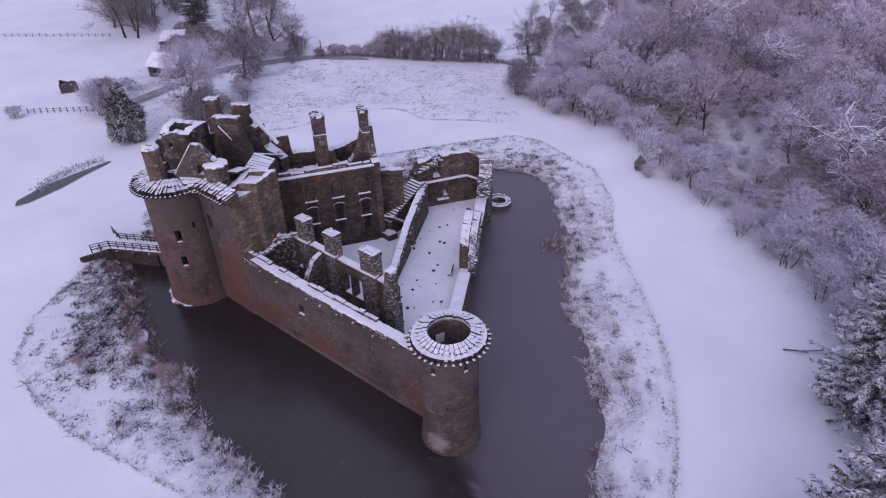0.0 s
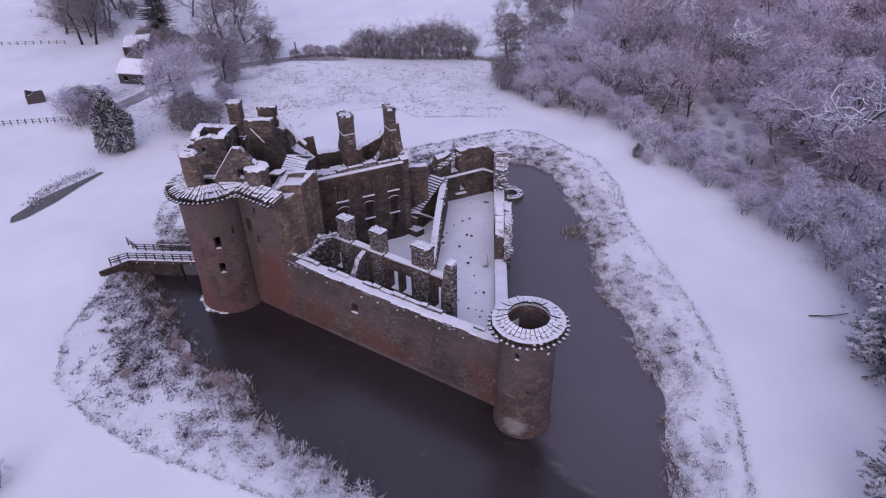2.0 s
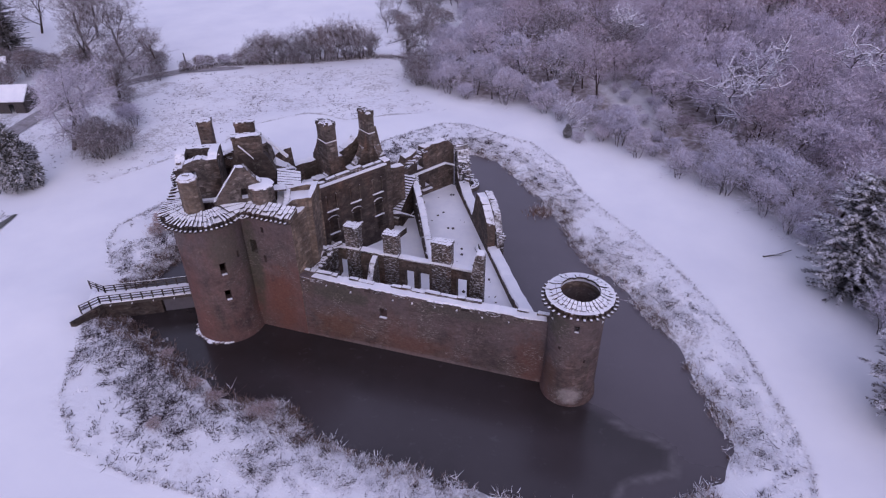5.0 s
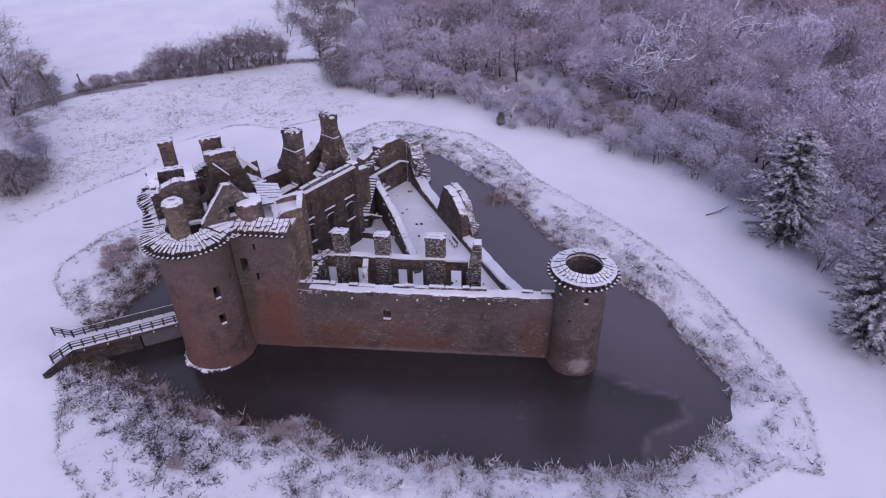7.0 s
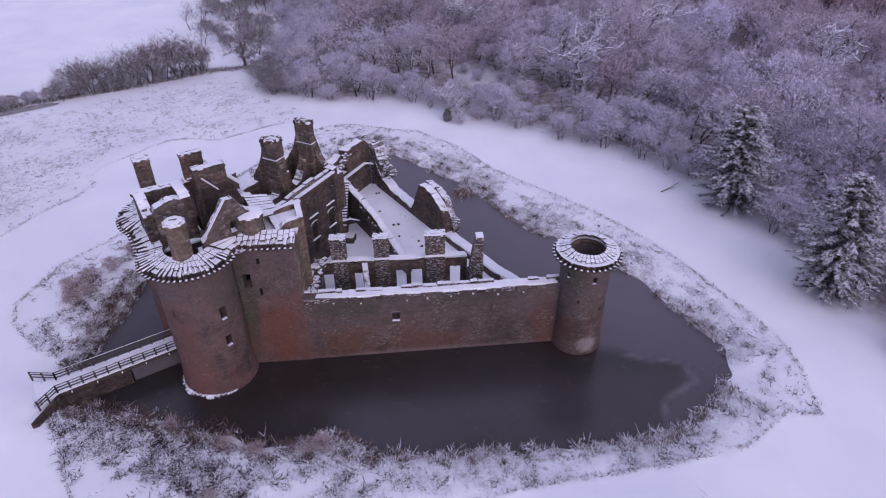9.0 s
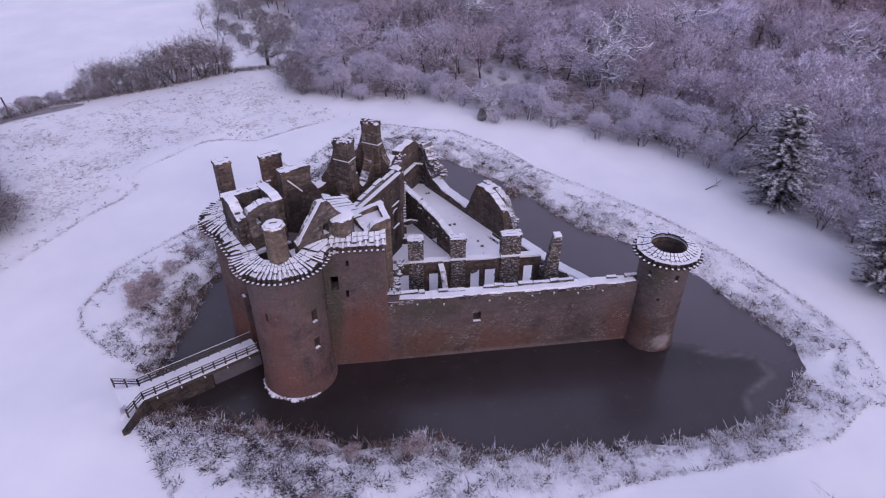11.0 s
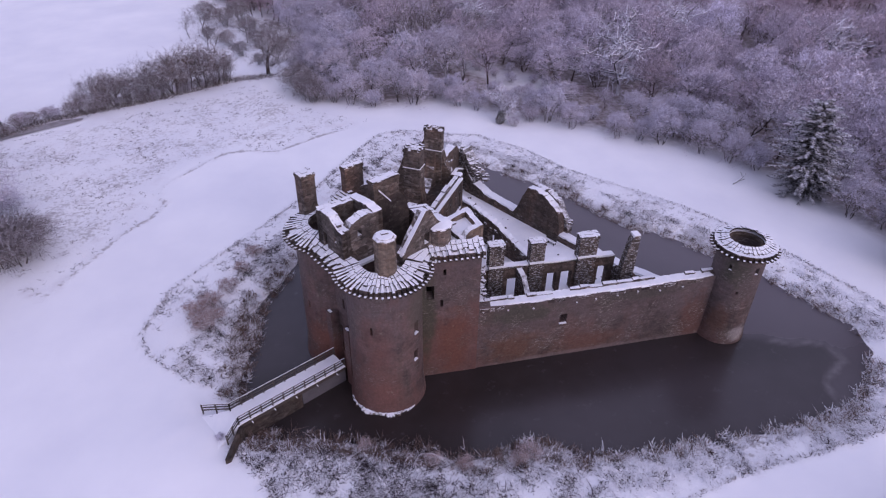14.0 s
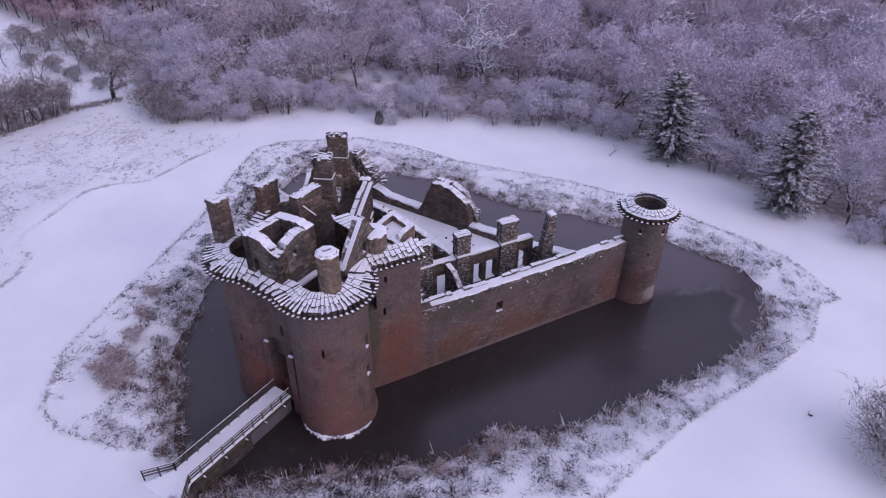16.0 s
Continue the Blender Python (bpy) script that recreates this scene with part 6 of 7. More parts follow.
put(bushes[1], -92.4, 28.0, 0.25, 90, "small dark clump by the bridge head")
put(pale, -31.6, 106.0, 0.72, 30)
put(gnarled[1], -39.0, 104.6, 0.62, 70, "small gnarled tree on the snow before the wood")
put(holly, -39.4, 103.6, 0.24, 30, "low dark evergreen shrub at a tree's foot")
put(bushes[0], -36.9, 101.5, 0.62, 0)
for bx, by, bs in ((-147.5, 55.5, 1.7), (-151, 58, 1.6), (-145, 57.5, 1.2), (-154, 61, 1.3), (-170, 86, 1.2), (-176, 92, 1.3), (-172, 101, 1.4), (-160, 100, 1.3), (-166, 106, 1.5), (-150, 108, 1.2), (-146, 112, 1.1), (-181, 104, 1.3), (-159, 112, 1.4)):
    put(bushes[int(bs * 10) % 3] if int(bx) % 3 == 0 else thicket, bx, by, bs)
for bx, by, bs in ((-158, 92, 1.1), (-152, 98, 1.2), (-146, 97, 1.0), (-165, 98, 1.3), (-176, 99, 1.4), (-162, 104, 1.4), (-155, 105, 1.3), (-187, 101, 1.3), (-142, 106, 0.9), (-150, 113, 1.2), (-140, 92, 0.8)):
    put(thicket, bx, by, bs)
put(bushes[1], -163, 42.6, 0.9)
put(bushes[0], -159, 68, 0.9)
put(bushes[2], -137, 72, 0.7)
put(bushes[2], -142, 90, 0.8)
for bx, by, bs in ((-125.0, 66, 1.35), (-123, 68.5, 1.3), (-127.0, 69, 1.45), (-122, 71.5, 1.1)):
    put(thicket, bx, by, bs)
put(thicket, -24.0, 0.6, 1.7, 33)
put(thicket, -21.5, -2.5, 1.9, 120)
put(thicket, -26.5, -3.0, 1.5, 200)
put(bushes[0], -67.8, -2.0, 1.0, 120)
for bx, by, bs in ((-95.8, 46.9, 0.62), (-96.8, 49.4, 0.7), (-95.2, 51.6, 0.62), (-93.2, 54.6, 0.6), (-91.6, 58.6, 0.5), (-89.8, 62.4, 0.55), (-94.4, 48.6, 0.5), (-60.4, 20.5, 0.55), (-61.8, 20.0, 0.42), (-67.4, 20.5, 0.42), (-70.6, 21.6, 0.4), (-70.8, 14.6, 0.36), (-77.5, 25.0, 0.36), (-39.3, 74.4, 0.32)):
    put(bramble, bx, by, bs)
# hedge along the far field edge
rnd = random.Random(44)
hedge_t = [plant("tree", *grow(400 + k, h, 0.6, 2600, 0.13, stems=5, levels=3, twig_len=0.75, twig_w=0.05, rounded=0.12), M_BARK, M_TWIG_DARK, "many-stemmed bare hedge tree with brown twigs", "tree") for k, h in enumerate((8.5, 7.0))]
for k, (x, y, s) in enumerate(((-124.5, 125.4, 0.85), (-121.6, 126.4, 1.0), (-118.8, 127.6, 0.85), (-115.6, 129.4, 0.8), (-112.8, 130.8, 1.0), (-109.8, 132.4, 1.1), (-106.8, 134.0, 1.15), (-103.8, 135.6, 1.15), (-101.0, 137.2, 1.0), (-98.6, 139.0, 0.8), (-128, 124, 0.55))):
    put(hedge_t[k % 2], x, y, s * 1.25, None, "", "hedge along the field")
hedge = [(-141, 114.5), (-133.7, 121.8), (-123, 126.0), (-112, 130.8), (-97.5, 139.6)]
for (x0, y0), (x1, y1) in zip(hedge, hedge[1:]):
    n = int(math.hypot(x1 - x0, y1 - y0) / 1.7)
    for k in range(n):
        t = (k + rnd.random() * 0.6) / n
        s = rnd.uniform(0.45, 0.85) if -127 < x0 + (x1 - x0) * t else rnd.uniform(0.45, 0.8)
        put(bushes[rnd.randrange(3)] if k % 2 else thicket, x0 + (x1 - x0) * t + rnd.uniform(-1, 1), y0 + (y1 - y0) * t + rnd.uniform(-1, 1), s, None, "bare hedge bush dusted with frost", "hedge along the field")
# the wood: trees near its edge one by one, the depth as one mass
OLD = [(-6.5, 115.6, 1.15), (-31.0, 156.5, 1.2), (-6.0, 128.5, 1.2), (49.5, 114, 1.25), (83.5, 98, 1.2), (89.6, 81.4, 1.15), (20, 140, 1.25), (58, 60, 1.1), (-56, 176, 1.3), (24, 96, 1.0)]
rg = np.random.default_rng(77)
cand = np.stack([rg.uniform(-150, 190, 27000), rg.uniform(-5, 330, 27000)], 1)
cd = distance(cand[:, 0], cand[:, 1], WOOD)
far = np.hypot(cand[:, 0] + 40, cand[:, 1] - 20)
glade = distance(cand[:, 0], cand[:, 1], GLADE)
free = np.min([np.hypot(cand[:, 0] - x, cand[:, 1] - y) for x, y, _ in OLD], axis=0)
keep = (cd < -0.5) & (glade > 0.5) & (free > 4.5) & (np.hypot(cand[:, 0] - 47, cand[:, 1] - 106) > 4.0) & (np.hypot(cand[:, 0] - 4.6, cand[:, 1] - 64.0) > 8.0) & (np.hypot(cand[:, 0] - 9.0, cand[:, 1] - 39.5) > 7.5) & (far < 275)
cand, cd, far = cand[keep], cd[keep], far[keep]
chosen, cells = [], {}
for i in np.argsort(rg.random(len(cand))):
    x, y = cand[i]
    gap = 3.4 if cd[i] > -10 else (5.2 if far[i] < 170 else 6.6)
    key = (int(x // 6), int(y // 6))
    near = [p for a in (-1, 0, 1) for c in (-1, 0, 1) for p in cells.get((key[0] + a, key[1] + c), ())]
    if all((x - p[0]) ** 2 + (y - p[1]) ** 2 > gap * gap for p in near):
        cells.setdefault(key, []).append((x, y))
        chosen.append((cd[i], far[i], x, y))
chosen.sort(key=lambda c: -c[0])
edge_n, deep = 0, []
for d_, f_, x, y in chosen:
    s = 0.8 + 0.5 * ((x * 12.9 + y * 78.2) % 1.0)
    if edge_n < 150 and x > -85 and x < 60 and d_ > -14:
        edge_n += 1
        if d_ > -3.5 or (-40 < x < -12 and y < 122):
            put(bushes[edge_n % 3], x, y, s * (1.3 if d_ > -3.5 else 0.85), None, "", "wood edge")
        else:
            put(woods[edge_n % 4], x, y, s * (0.7 if d_ > -7 else 1.0), None, "", "wood edge")
    elif -74 < x < -30 and 144 < y < 160 and edge_n < 200:
        edge_n += 1
        put(tall[edge_n % 3], x, y, s, None, "", "wood edge")
    elif -40 < x < -12 and y < 122:
        deep.append((d_, f_, x, y, s * 0.42))
    else:
        deep.append((d_, f_, x, y, s))
for k, (x, y, s) in enumerate(((-35.5, 137, 0.8), (-32.5, 133, 0.7), (-28, 134, 0.6), (-29.5, 127.5, 0.75), (-24, 127, 0.6), (-22.5, 122, 0.7), (-26.5, 121.5, 0.5), (-25, 115.5, 0.7), (-21, 130, 0.8), (-33, 139.5, 0.9), (-28.5, 117.5, 0.8), (-21.2, 117, 0.8))):
    put(bushes[k % 3], x, y, s, None, "", "wood edge")
for k, (x, y, s) in enumerate(OLD):
    put(gnarled[k % 2], x, y, s, None, "", "wood edge")


def mass(name, label, sources, spots, mat):
    V, T, o, tones, rust = [], [], 0, [], []
    zs = ground_z(np.array([s[2] for s in spots]), np.array([s[3] for s in spots]))
    for k, (d_, f_, x, y, s) in enumerate(spots):
        v, t = sources[k % len(sources)]
        a = (x * 3.7 + y * 9.1) % 6.28
        sc = s * (0.75 if d_ > -9 else 1.15)
        r = np.array([[math.cos(a), -math.sin(a), 0], [math.sin(a), math.cos(a), 0], [0, 0, 1]])
        V.append((v @ r.T) * sc + np.array([x, y, zs[k] - 0.1]))
        T.append(t + o)
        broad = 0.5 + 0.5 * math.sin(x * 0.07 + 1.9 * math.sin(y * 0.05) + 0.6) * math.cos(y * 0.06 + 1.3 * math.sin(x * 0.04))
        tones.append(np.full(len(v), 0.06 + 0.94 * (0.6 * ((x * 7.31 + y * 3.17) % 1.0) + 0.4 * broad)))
        red = (f_ - 150) / 120 + 0.4 * math.sin(x * 0.045 + 1.7 * math.sin(y * 0.03)) + 0.5 * (((x * 3.3 + y * 5.7) % 1.0) - 0.5)
        rust.append(np.full(len(v), min(1.0, max(0.0, red))))
        o += len(v)
    me = array_mesh(name, np.concatenate(V), np.concatenate(T), mat)
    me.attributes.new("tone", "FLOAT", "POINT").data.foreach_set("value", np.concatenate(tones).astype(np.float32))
    me.attributes.new("rust", "FLOAT", "POINT").data.foreach_set("value", np.concatenate(rust).astype(np.float32))
    ob = new(name, me)
    return tagged(ob, label, "woodland", "", "stuff")


near_deep, far_deep = [d for d in deep if d[1] < 170], [d for d in deep if d[1] >= 170]
mass("wood_trunks", "dark trunks and limbs of the frosted wood", [f[0] for f in forms], near_deep, M_BARK)
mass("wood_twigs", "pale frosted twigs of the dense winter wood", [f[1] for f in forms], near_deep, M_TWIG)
mass("far_wood_trunks", "dark trunks deep in the wood", [f[0] for f in far_forms], far_deep, M_BARK)
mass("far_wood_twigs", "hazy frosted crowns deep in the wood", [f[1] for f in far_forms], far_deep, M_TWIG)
for o in (*woods, *bushes, *tall, *gnarled, *hedge_t, thicket, bramble, oak, ash, pale, fir, fir2, yew, holly):
    for c in o.children:
        bpy.data.objects.remove(c)
    bpy.data.objects.remove(o)


# reeds and grass on the banks
def grass(name, label, P, D, width, rg, mat, category="grass", heap=None):
    """One mesh of blades; heap: how deep in snow each blade lies."""
    v, t = blades(P, D, width, rg)
    me = array_mesh(name, v, t, mat)
    heap = rg.uniform(0, 1, len(P)) if heap is None else np.clip(heap, 0, 1)
    me.attributes.new("heap", "FLOAT", "POINT").data.foreach_set("value", np.repeat(heap, 3).astype(np.float32))
    return tagged(new(name, me), label, category, "", "stuff")


def bank_stuff(name, label, count, lo, hi, height, width, mat, seed, weight, lean=0.5, per=12):
    rg = np.random.default_rng(seed)
    xy = np.stack([rg.uniform(-108, 0, count * 22), rg.uniform(6, 106, count * 22)], 1)
    sd = distance(xy[:, 0], xy[:, 1], MOAT)
    ro = distance(xy[:, 0], xy[:, 1], ROUGH)
    near_bridge = np.hypot(xy[:, 0] + 93.5, xy[:, 1] - 30.5) < 4.5
    patchy = 0.45 + 0.6 * wobble(xy[:, 0], xy[:, 1], 0.37, 3.0) + 0.35 * wobble(xy[:, 0], xy[:, 1], 1.3, 1.0)
    sd = np.where((xy[:, 0] < -55) & (xy[:, 1] < 60), sd * 0.6, sd)
    ok = (sd > lo) & (sd < hi) & (ro < 0) & ~near_bridge & (patchy > weight * rg.random(len(xy)))
    xy = xy[ok][:count]
    n = len(xy)
    z = np.maximum(ground_z(xy[:, 0], xy[:, 1]), WATER - 0.05)
    big = np.repeat(rg.uniform(0.6, 1.7, (n, 1)) ** 1.3, per, 0)
    P = np.repeat(np.stack([xy[:, 0], xy[:, 1], z - 0.03], 1), per, 0) + np.concatenate([rg.normal(0, 0.17, (n * per, 2)) * big, np.zeros((n * per, 1))], 1)
    D = np.stack([rg.normal(0, lean, n * per), rg.normal(0, lean, n * per), np.ones(n * per)], 1) * (height * big * rg.uniform(0.5, 1.2, (n * per, 1)))
    lie = 0.39 + 0.2 * ((xy[:, 0] < -84) & (xy[:, 1] > 36)) + np.clip((xy[:, 0] + 72) / 60, 0, 0.42) + 0.34 * wobble(xy[:, 0], xy[:, 1], 1.9, 2.0) + 0.25 * wobble(xy[:, 0], xy[:, 1], 4.3, 0.4) + rg.normal(0, 0.22, n)
    return grass(name, label, P, D, width * rg.uniform(0.6, 1.4, n * per), rg, mat, "grass", np.repeat(lie, per) + rg.normal(0, 0.1, n * per))


bank_stuff("reeds", "dead brown reeds along the water's edge", 7000, -0.7, 1.4, 0.42, 0.08, M_REED, 5, 0.95, 0.65)
bank_stuff("bank_grass", "dense dead grass close to the water", 11000, 0.1, 4.8, 0.19, 0.09, M_BANK, 16, 1.1, 1.1)
bank_stuff("grass_tufts", "frosted dead grass tufts on the moat bank", 5600, 0.8, 16.0, 0.2, 0.11, M_TUFT, 6, 2.4, 1.2, 9)
# thin tufts poking through the snow of the meadow and the scrubby ground
rg = np.random.default_rng(37)
xy = np.stack([rg.uniform(-200, -60, 60000), rg.uniform(48, 215, 60000)], 1)
inm, ins = distance(xy[:, 0], xy[:, 1], MEADOW) < -0.5, (distance(xy[:, 0], xy[:, 1], SCRUB) < -1) | (distance(xy[:, 0], xy[:, 1], SCRUB_FAR) < -1)
ok = (inm | (ins & (rg.random(len(xy)) < 0.5))) & (wobble(xy[:, 0], xy[:, 1], 0.33, 1.0) + 0.7 * wobble(xy[:, 0], xy[:, 1], 1.1, 0.3) > rg.uniform(-0.6, 1.6, len(xy)))
xy = xy[ok][:6000]
n = len(xy)
P = np.repeat(np.stack([xy[:, 0], xy[:, 1], ground_z(xy[:, 0], xy[:, 1]) - 0.03], 1), 6, 0) + np.concatenate([rg.normal(0, 0.2, (n * 6, 2)), np.zeros((n * 6, 1))], 1)
D = np.stack([rg.normal(0, 0.9, n * 6), rg.normal(0, 0.9, n * 6), np.ones(n * 6)], 1) * rg.uniform(0.1, 0.3, (n * 6, 1))
grass("meadow_tufts", "sparse dead grass poking through the meadow snow", P, D, 0.11, rg, M_TUFT, "grass", np.repeat(rg.uniform(0.15, 1.0, n), 6))
# a line of grass left standing along the mown edge
rg = np.random.default_rng(23)
P, D = [], []
for (x0, y0), (x1, y1) in zip(ROUGH, ROUGH[1:]):
    n = int(math.hypot(x1 - x0, y1 - y0) * 16)
    w_ = rg.uniform(0, 1, n)
    w_ = w_[wobble(x0 + (x1 - x0) * w_, y0 + (y1 - y0) * w_, 0.8, 1.0) > rg.uniform(-1.3, 0.5, n)]
    n = len(w_)
    px_, py_ = x0 + (x1 - x0) * w_ + rg.normal(0, 0.16, n), y0 + (y1 - y0) * w_ + rg.normal(0, 0.16, n)
    P.append(np.stack([px_, py_, ground_z(px_, py_) - 0.03], 1))
    D.append(np.stack([rg.normal(0, 0.8, n), rg.normal(0, 0.8, n), np.ones(n)], 1) * rg.uniform(0.2, 0.42, (n, 1)))
P, D = np.concatenate(P), np.concatenate(D)
grass("edge_grass", "thin line of dead grass along the mown snow's edge", P, D, 0.1, rg, M_TUFT)
# dark rank grass under the hedge
rg = np.random.default_rng(29)
P, D = [], []
for (x0, y0), (x1, y1) in zip(hedge, hedge[1:] + [(-88, 141)]):
    n = int(math.hypot(x1 - x0, y1 - y0) * 95)
    w_ = rg.uniform(0, 1, n)
    px_, py_ = x0 + (x1 - x0) * w_ + rg.normal(0, 0.8, n), y0 + (y1 - y0) * w_ + rg.normal(-0.4, 0.8, n)
    P.append(np.stack([px_, py_, ground_z(px_, py_) - 0.03], 1))
    D.append(np.stack([rg.normal(0, 0.7, n), rg.normal(0, 0.7, n), np.ones(n)], 1) * rg.uniform(0.3, 0.8, (n, 1)))
P, D = np.concatenate(P), np.concatenate(D)
grass("hedge_grass", "dark rank grass under the field hedge", P, D, 0.16, rg, M_RANK)
# frosted grass on the edge of the ditch
rg = np.random.default_rng(19)
n = 900
w_ = rg.uniform(0, 1, n)
P = np.stack([-124.8 + 3.6 * w_ + rg.normal(0, 1.0, n) - 1.6 * np.sin(w_ * 3.1), 44.0 - 14.0 * w_ + rg.normal(0, 0.5, n), np.zeros(n)], 1)
P[:, 2] = ground_z(P[:, 0], P[:, 1]) - 0.03
D = np.stack([rg.normal(0, 0.9, n), rg.normal(0, 0.9, n), np.ones(n)], 1) * rg.uniform(0.25, 0.55, (n, 1))
grass("ditch_grass", "frosted dead grass along the ditch", P, D, 0.14, rg, M_TUFT)
# reed island in the moat
rg = np.random.default_rng(9)
n = 500
P = np.stack([rg.normal(-39.3, 1.0, n), rg.normal(74.2, 1.0, n), np.full(n, WATER - 0.05)], 1)
D = np.stack([rg.normal(0, 0.5, n), rg.normal(0, 0.5, n), np.ones(n)], 1) * rg.uniform(0.4, 1.0, (n, 1))
grass("reed_clump", "clump of dead reeds standing in the moat", P, D, 0.09, rg, M_REED, "reeds")

# fallen branch and a lone stone on the snow
b = Build()
zb = float(ground_z(np.array([-3.0]), np.array([70.5]))[0])
b.bar((-4.7, 69.6, zb + 0.15), (-2.6, 70.8, zb + 0.25), 0.22)
b.bar((-2.7, 70.7, zb + 0.22), (-0.6, 72.2, zb + 0.5), 0.16)
b.bar((-3.4, 70.3, zb + 0.2), (-2.2, 70.1, zb + 0.6), 0.1)
b.bar((-1.6, 71.5, zb + 0.3), (-1.4, 72.6, zb + 0.7), 0.09)
single("fallen_branch", b, M_WOOD_SNOW, "dark fallen branch lying on the snow", "branch")
b = Build()
zb = float(ground_z(np.array([-26.8]), np.array([7.9]))[0])
b.box((-26.8, 7.9), 0.55, 0.4, 0.3, zb - 0.05, 30)
single("boulder", b, M_DARK, "small dark stone alone on the snow", "stone")

# ---- farm buildings, track, fences beyond ----
def gz(x, y):
    return float(ground_z(np.array([x]), np.array([y]))[0])


def shed(c, a, bb, h, turn, rise, label, rafters=False):
    """An open-fronted farm shed with a sloping snowy roof."""
    z = gz(*c)
    t = thing("shed", (*c, z), label, "shed")
    ct, st = math.cos(radians(turn)), math.sin(radians(turn))

    def P(x, y):
        return (c[0] + x * ct - y * st, c[1] + x * st + y * ct)
    for p, q in (((-a / 2, -bb / 2), (-a / 2, bb / 2)), ((-a / 2, bb / 2), (a / 2, bb / 2)), ((a / 2, bb / 2), (a / 2, -bb / 2))):
        b = Build()
        b.wall(P(*p), P(*q), 0.15, z - 0.3, [(0, z + h), (math.hypot(q[0] - p[0], q[1] - p[1]), z + h)])
        part("wall", b, M_SHED, t)
    for x in (-a / 4, 0, a / 4):
        b = Build()
        b.bar((*P(x, -bb / 2 + 0.1), z - 0.2), (*P(x, -bb / 2 + 0.1), z + h), 0.2)
        part("post", b, M_SHED, t)
    b = Build()
    lo = [P(-a / 2 - 0.3, -bb / 2 - 0.3), P(a / 2 + 0.3, -bb / 2 - 0.3), P(a / 2 + 0.3, bb / 2 + 0.3), P(-a / 2 - 0.3, bb / 2 + 0.3)]
    hs = (h, h, h + rise * 2.2, h + rise * 2.2)
    b.hexa([(*p, z + v) for p, v in zip(lo, hs)], [(*p, z + v + 0.2) for p, v in zip(lo, hs)])
    part("roof", b, M_SHED if rafters else M_SNOW, t, "dark slatted roof" if rafters else "roof covered with snow")
    for k in range(8 if rafters else 0):
        x = -a / 2 + a * (k + 0.5) / 8
        b = Build()
        b.bar((*P(x, -bb / 2 - 0.2), z + hs[0] + 0.26), (*P(x, bb / 2 + 0.2), z + hs[2] + 0.26), 0.3, 0.1)
        part("rafter", b, M_SNOW, t)
    return t


def cottage(c, a, bb, h, turn, rise, label):
    """A gabled outbuilding, its ridge along its length."""
    z = gz(*c)
    t = thing("outbuilding", (*c, z), label, "outbuilding")
    ct, st = math.cos(radians(turn)), math.sin(radians(turn))

    def P(x, y):
        return (c[0] + x * ct - y * st, c[1] + x * st + y * ct)
    b = Build()
    b.wall(P(-a / 2, -bb / 2), P(a / 2, -bb / 2), 0.3, z - 0.3, [(0, z + h), (a, z + h)], [(1.5, 2.5, z + 0.9, z + 2.0), (5.0, 6.1, z, z + 2.1)])
    part("wall", b, M_SHED, t)
    b = Build()
    b.wall(P(a / 2, bb / 2), P(-a / 2, bb / 2), 0.3, z - 0.3, [(0, z + h), (a, z + h)])
    part("wall", b, M_SHED, t)
    for x, s in ((a / 2, 1), (-a / 2, -1)):
        b = Build()
        b.wall(P(x, -s * bb / 2), P(x, s * bb / 2), 0.3, z - 0.3, [(0, z + h), (bb / 2, z + h + rise), (bb, z + h)], [(bb * 0.42, bb * 0.58, z + 0.9, z + 2.1)])
        part("gable", b, M_SHED, t)
    for s in (-1, 1):
        e0, e1, r0, r1 = P(-a / 2 - 0.4, s * (bb / 2 + 0.4)), P(a / 2 + 0.4, s * (bb / 2 + 0.4)), P(-a / 2 - 0.4, 0), P(a / 2 + 0.4, 0)
        zl, zr = z + h - 0.25, z + h + rise + 0.08
        q_ = [(*e0, zl), (*e1, zl), (*r1, zr), (*r0, zr)] if s < 0 else [(*r0, zr), (*r1, zr), (*e1, zl), (*e0, zl)]
        b = Build()
        b.hexa(q_, [(x, y, w + 0.28) for x, y, w in q_])
        part("roof", b, M_SNOW, t, "roof slope covered with snow")
    return t


cottage((-161.9, 81.2), 8.5, 6.5, 3.0, 21, 2.2, "dark gabled outbuilding under a snow-covered roof")
shed((-183.5, 95.2), 6.5, 4.5, 2.4, 40, 0.9, "dark farm shed with bare rafters showing through snow", True)
z = gz(-171, 59)
hide = thing("sheep_pen", (-171, 59, z), "dark broken timber pen standing in the snow", "pen")
for p, q, h0, h1 in (((-173.2, 57.5), (-170.6, 56.2), 2.6, 1.8), ((-170.6, 56.2), (-168.6, 59.4), 1.8, 2.8), ((-168.6, 59.4), (-171.4, 60.8), 2.6, 1.6), ((-171.4, 60.8), (-173.2, 57.5), 1.6, 2.4)):
    b = Build()
    b.wall(p, q, 0.2, z - 0.2, [(0, z + h0), (3.0, z + h1)], (), 0.5, 0.2, 3)
    part("panel", b, M_SHED, hide)


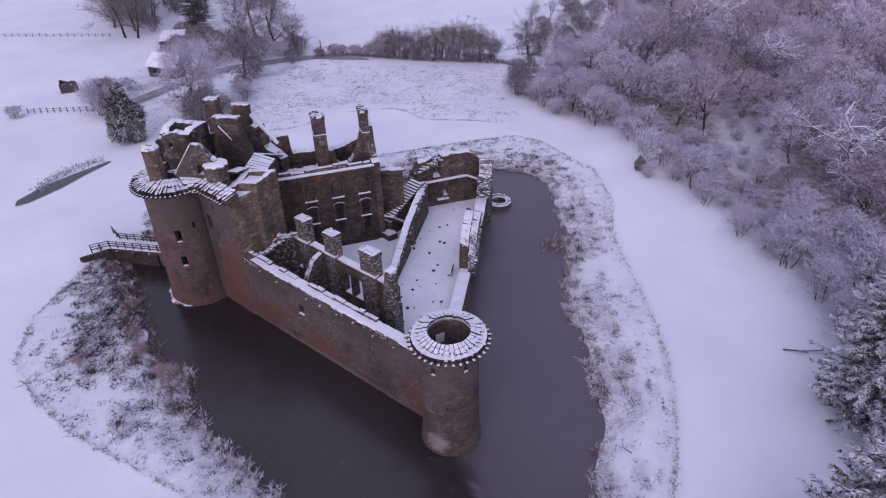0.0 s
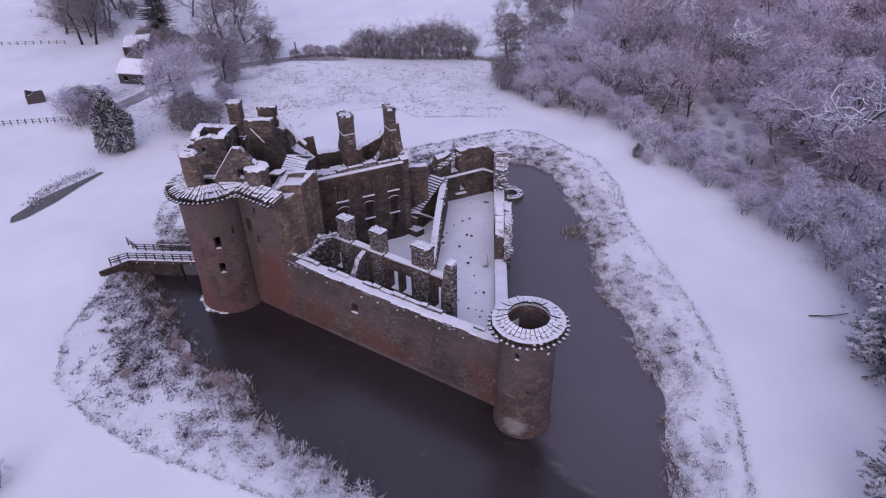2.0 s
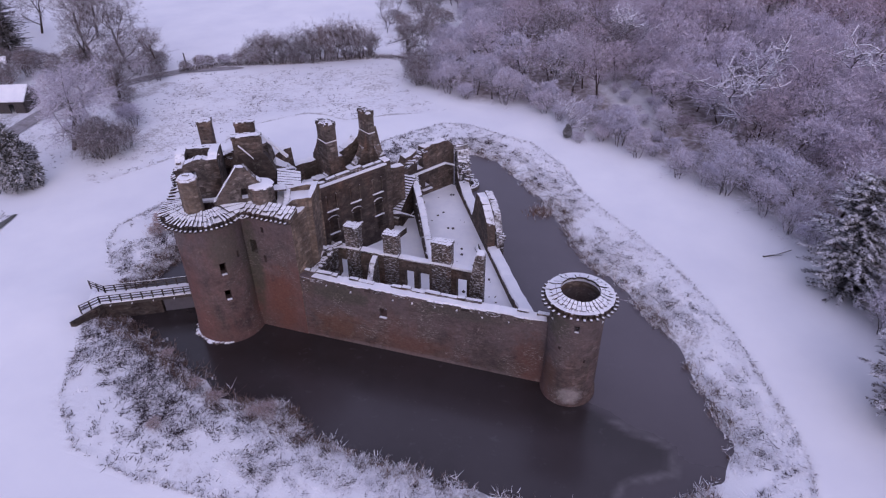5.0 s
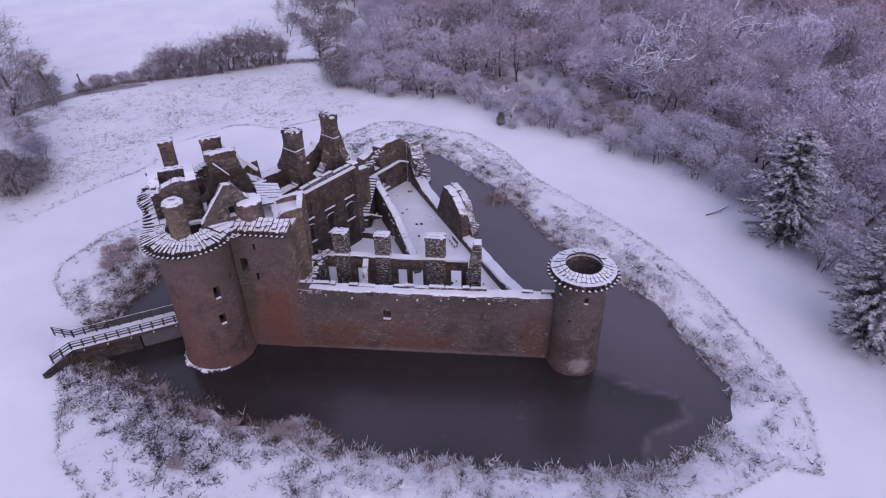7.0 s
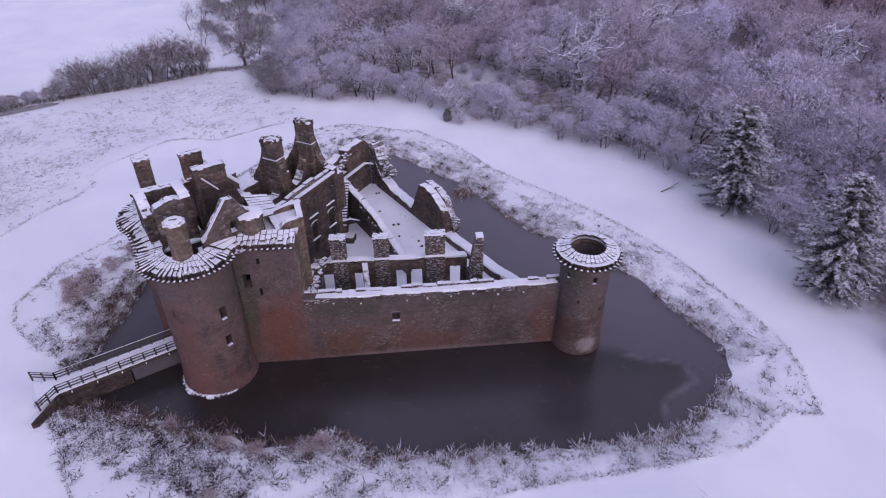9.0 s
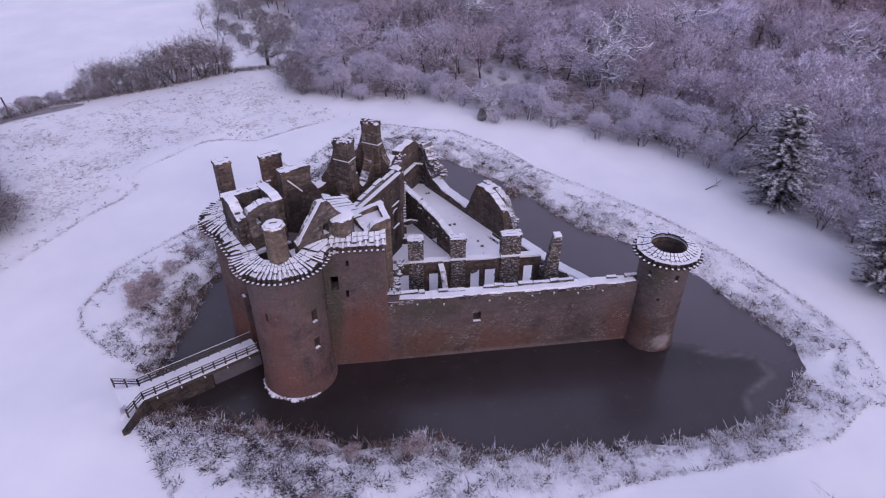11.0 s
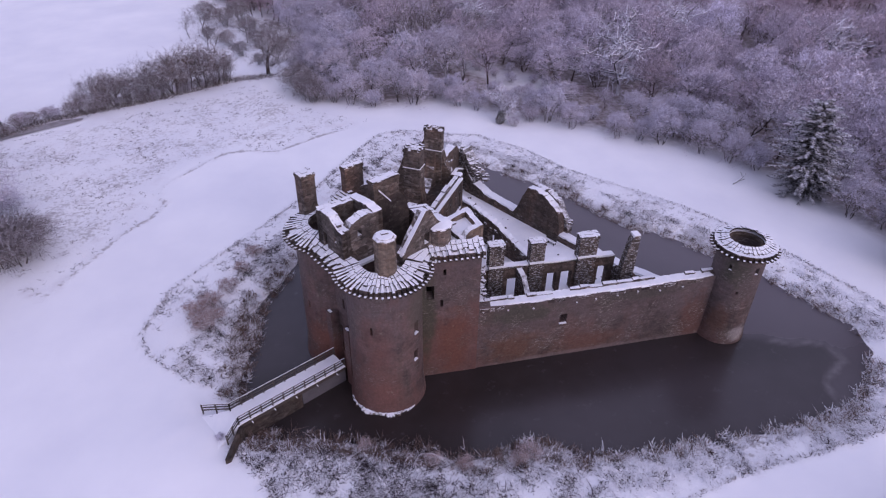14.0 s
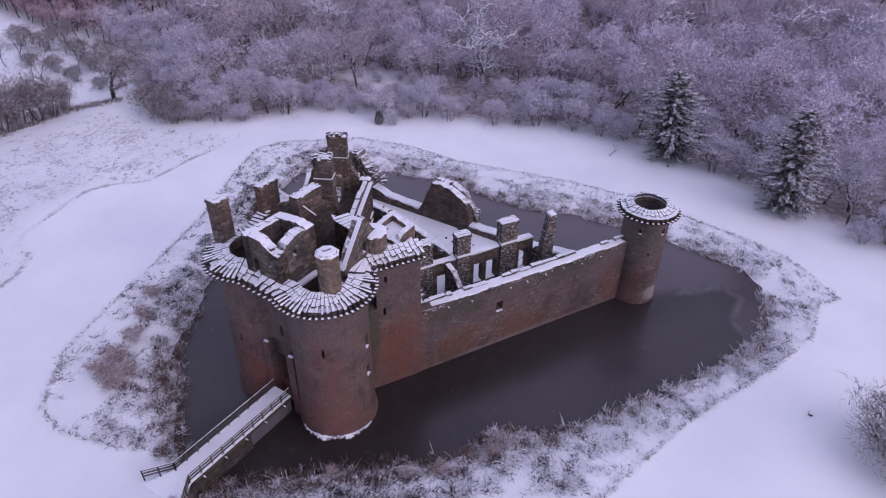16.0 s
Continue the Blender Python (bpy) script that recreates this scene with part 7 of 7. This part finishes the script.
def ribbon(name, pts, widths, lift, mat, label, category):
    """A strip laid over the ground."""
    vs, fs = [], []
    n = 40
    ts = np.linspace(0, len(pts) - 1, n)
    X, Y, W = (np.interp(ts, range(len(pts)), a) for a in ([p[0] for p in pts], [p[1] for p in pts], widths))
    dx, dy = np.gradient(X), np.gradient(Y)
    ln = np.hypot(dx, dy)
    b = Build()
    for x, y, w, a, c in zip(X, Y, W, dx / ln, dy / ln):
        for s in (-0.5, 0.5):
            px, py = x - c * w * s, y + a * w * s
            vs.append((px, py, gz(px, py) + lift))
    fs = [(2 * i, 2 * i + 2, 2 * i + 3, 2 * i + 1) for i in range(n - 1)]
    b.add(vs, [q[::-1] for q in fs])
    return single(name, b, mat, label, category, "", "structure")


ribbon("road", [(-149, 60), (-151, 70), (-153, 80), (-153, 92), (-147, 105), (-141, 113.5), (-131, 119), (-127, 120.5)], [3.2, 4.2, 4.4, 4.4, 4.2, 3.6, 2.8, 1.0], 0.16, M_ROAD, "narrow wet track cleared of snow", "road")
ribbon("ditch", [(-122.2, 44.5), (-121.6, 39), (-120.4, 33), (-119.0, 27.0), (-118.4, 25.6)], [0.6, 2.0, 3.6, 2.6, 0.4], 0.14, M_DITCH, "dark boggy ditch free of snow", "ditch")


def fence(p, q, n, height, label):
    t = thing("fence", (*p, gz(*p)), label, "fence")
    for k in range(n + 1):
        x, y = p[0] + (q[0] - p[0]) * k / n, p[1] + (q[1] - p[1]) * k / n
        b = Build()
        b.bar((x, y, gz(x, y) - 0.2), (x, y, gz(x, y) + height), 0.16)
        part("post", b, M_WOOD, t)
    for h in (0.45, 0.95):
        b = Build()
        for k in range(n):
            x0, y0 = p[0] + (q[0] - p[0]) * k / n, p[1] + (q[1] - p[1]) * k / n
            x1, y1 = p[0] + (q[0] - p[0]) * (k + 1) / n, p[1] + (q[1] - p[1]) * (k + 1) / n
            b.bar((x0, y0, gz(x0, y0) + h), (x1, y1, gz(x1, y1) + h), 0.05)
        part("rail", b, M_WOOD, t)


b = Build()
b.bar((-139.8, 114.6, gz(-139.8, 114.6) - 0.3), (-141.0, 115.6, gz(-139.8, 114.6) + 4.2), 0.28)
single("post", b, M_WOOD, "leaning weathered wooden post beside the track", "post")
fence((-163.6, 45.6), (-152, 55.5), 10, 1.2, "low timber field fence in snow")
fence((-243, 68), (-212, 89.5), 16, 1.1, "distant post fence across the snowy field")
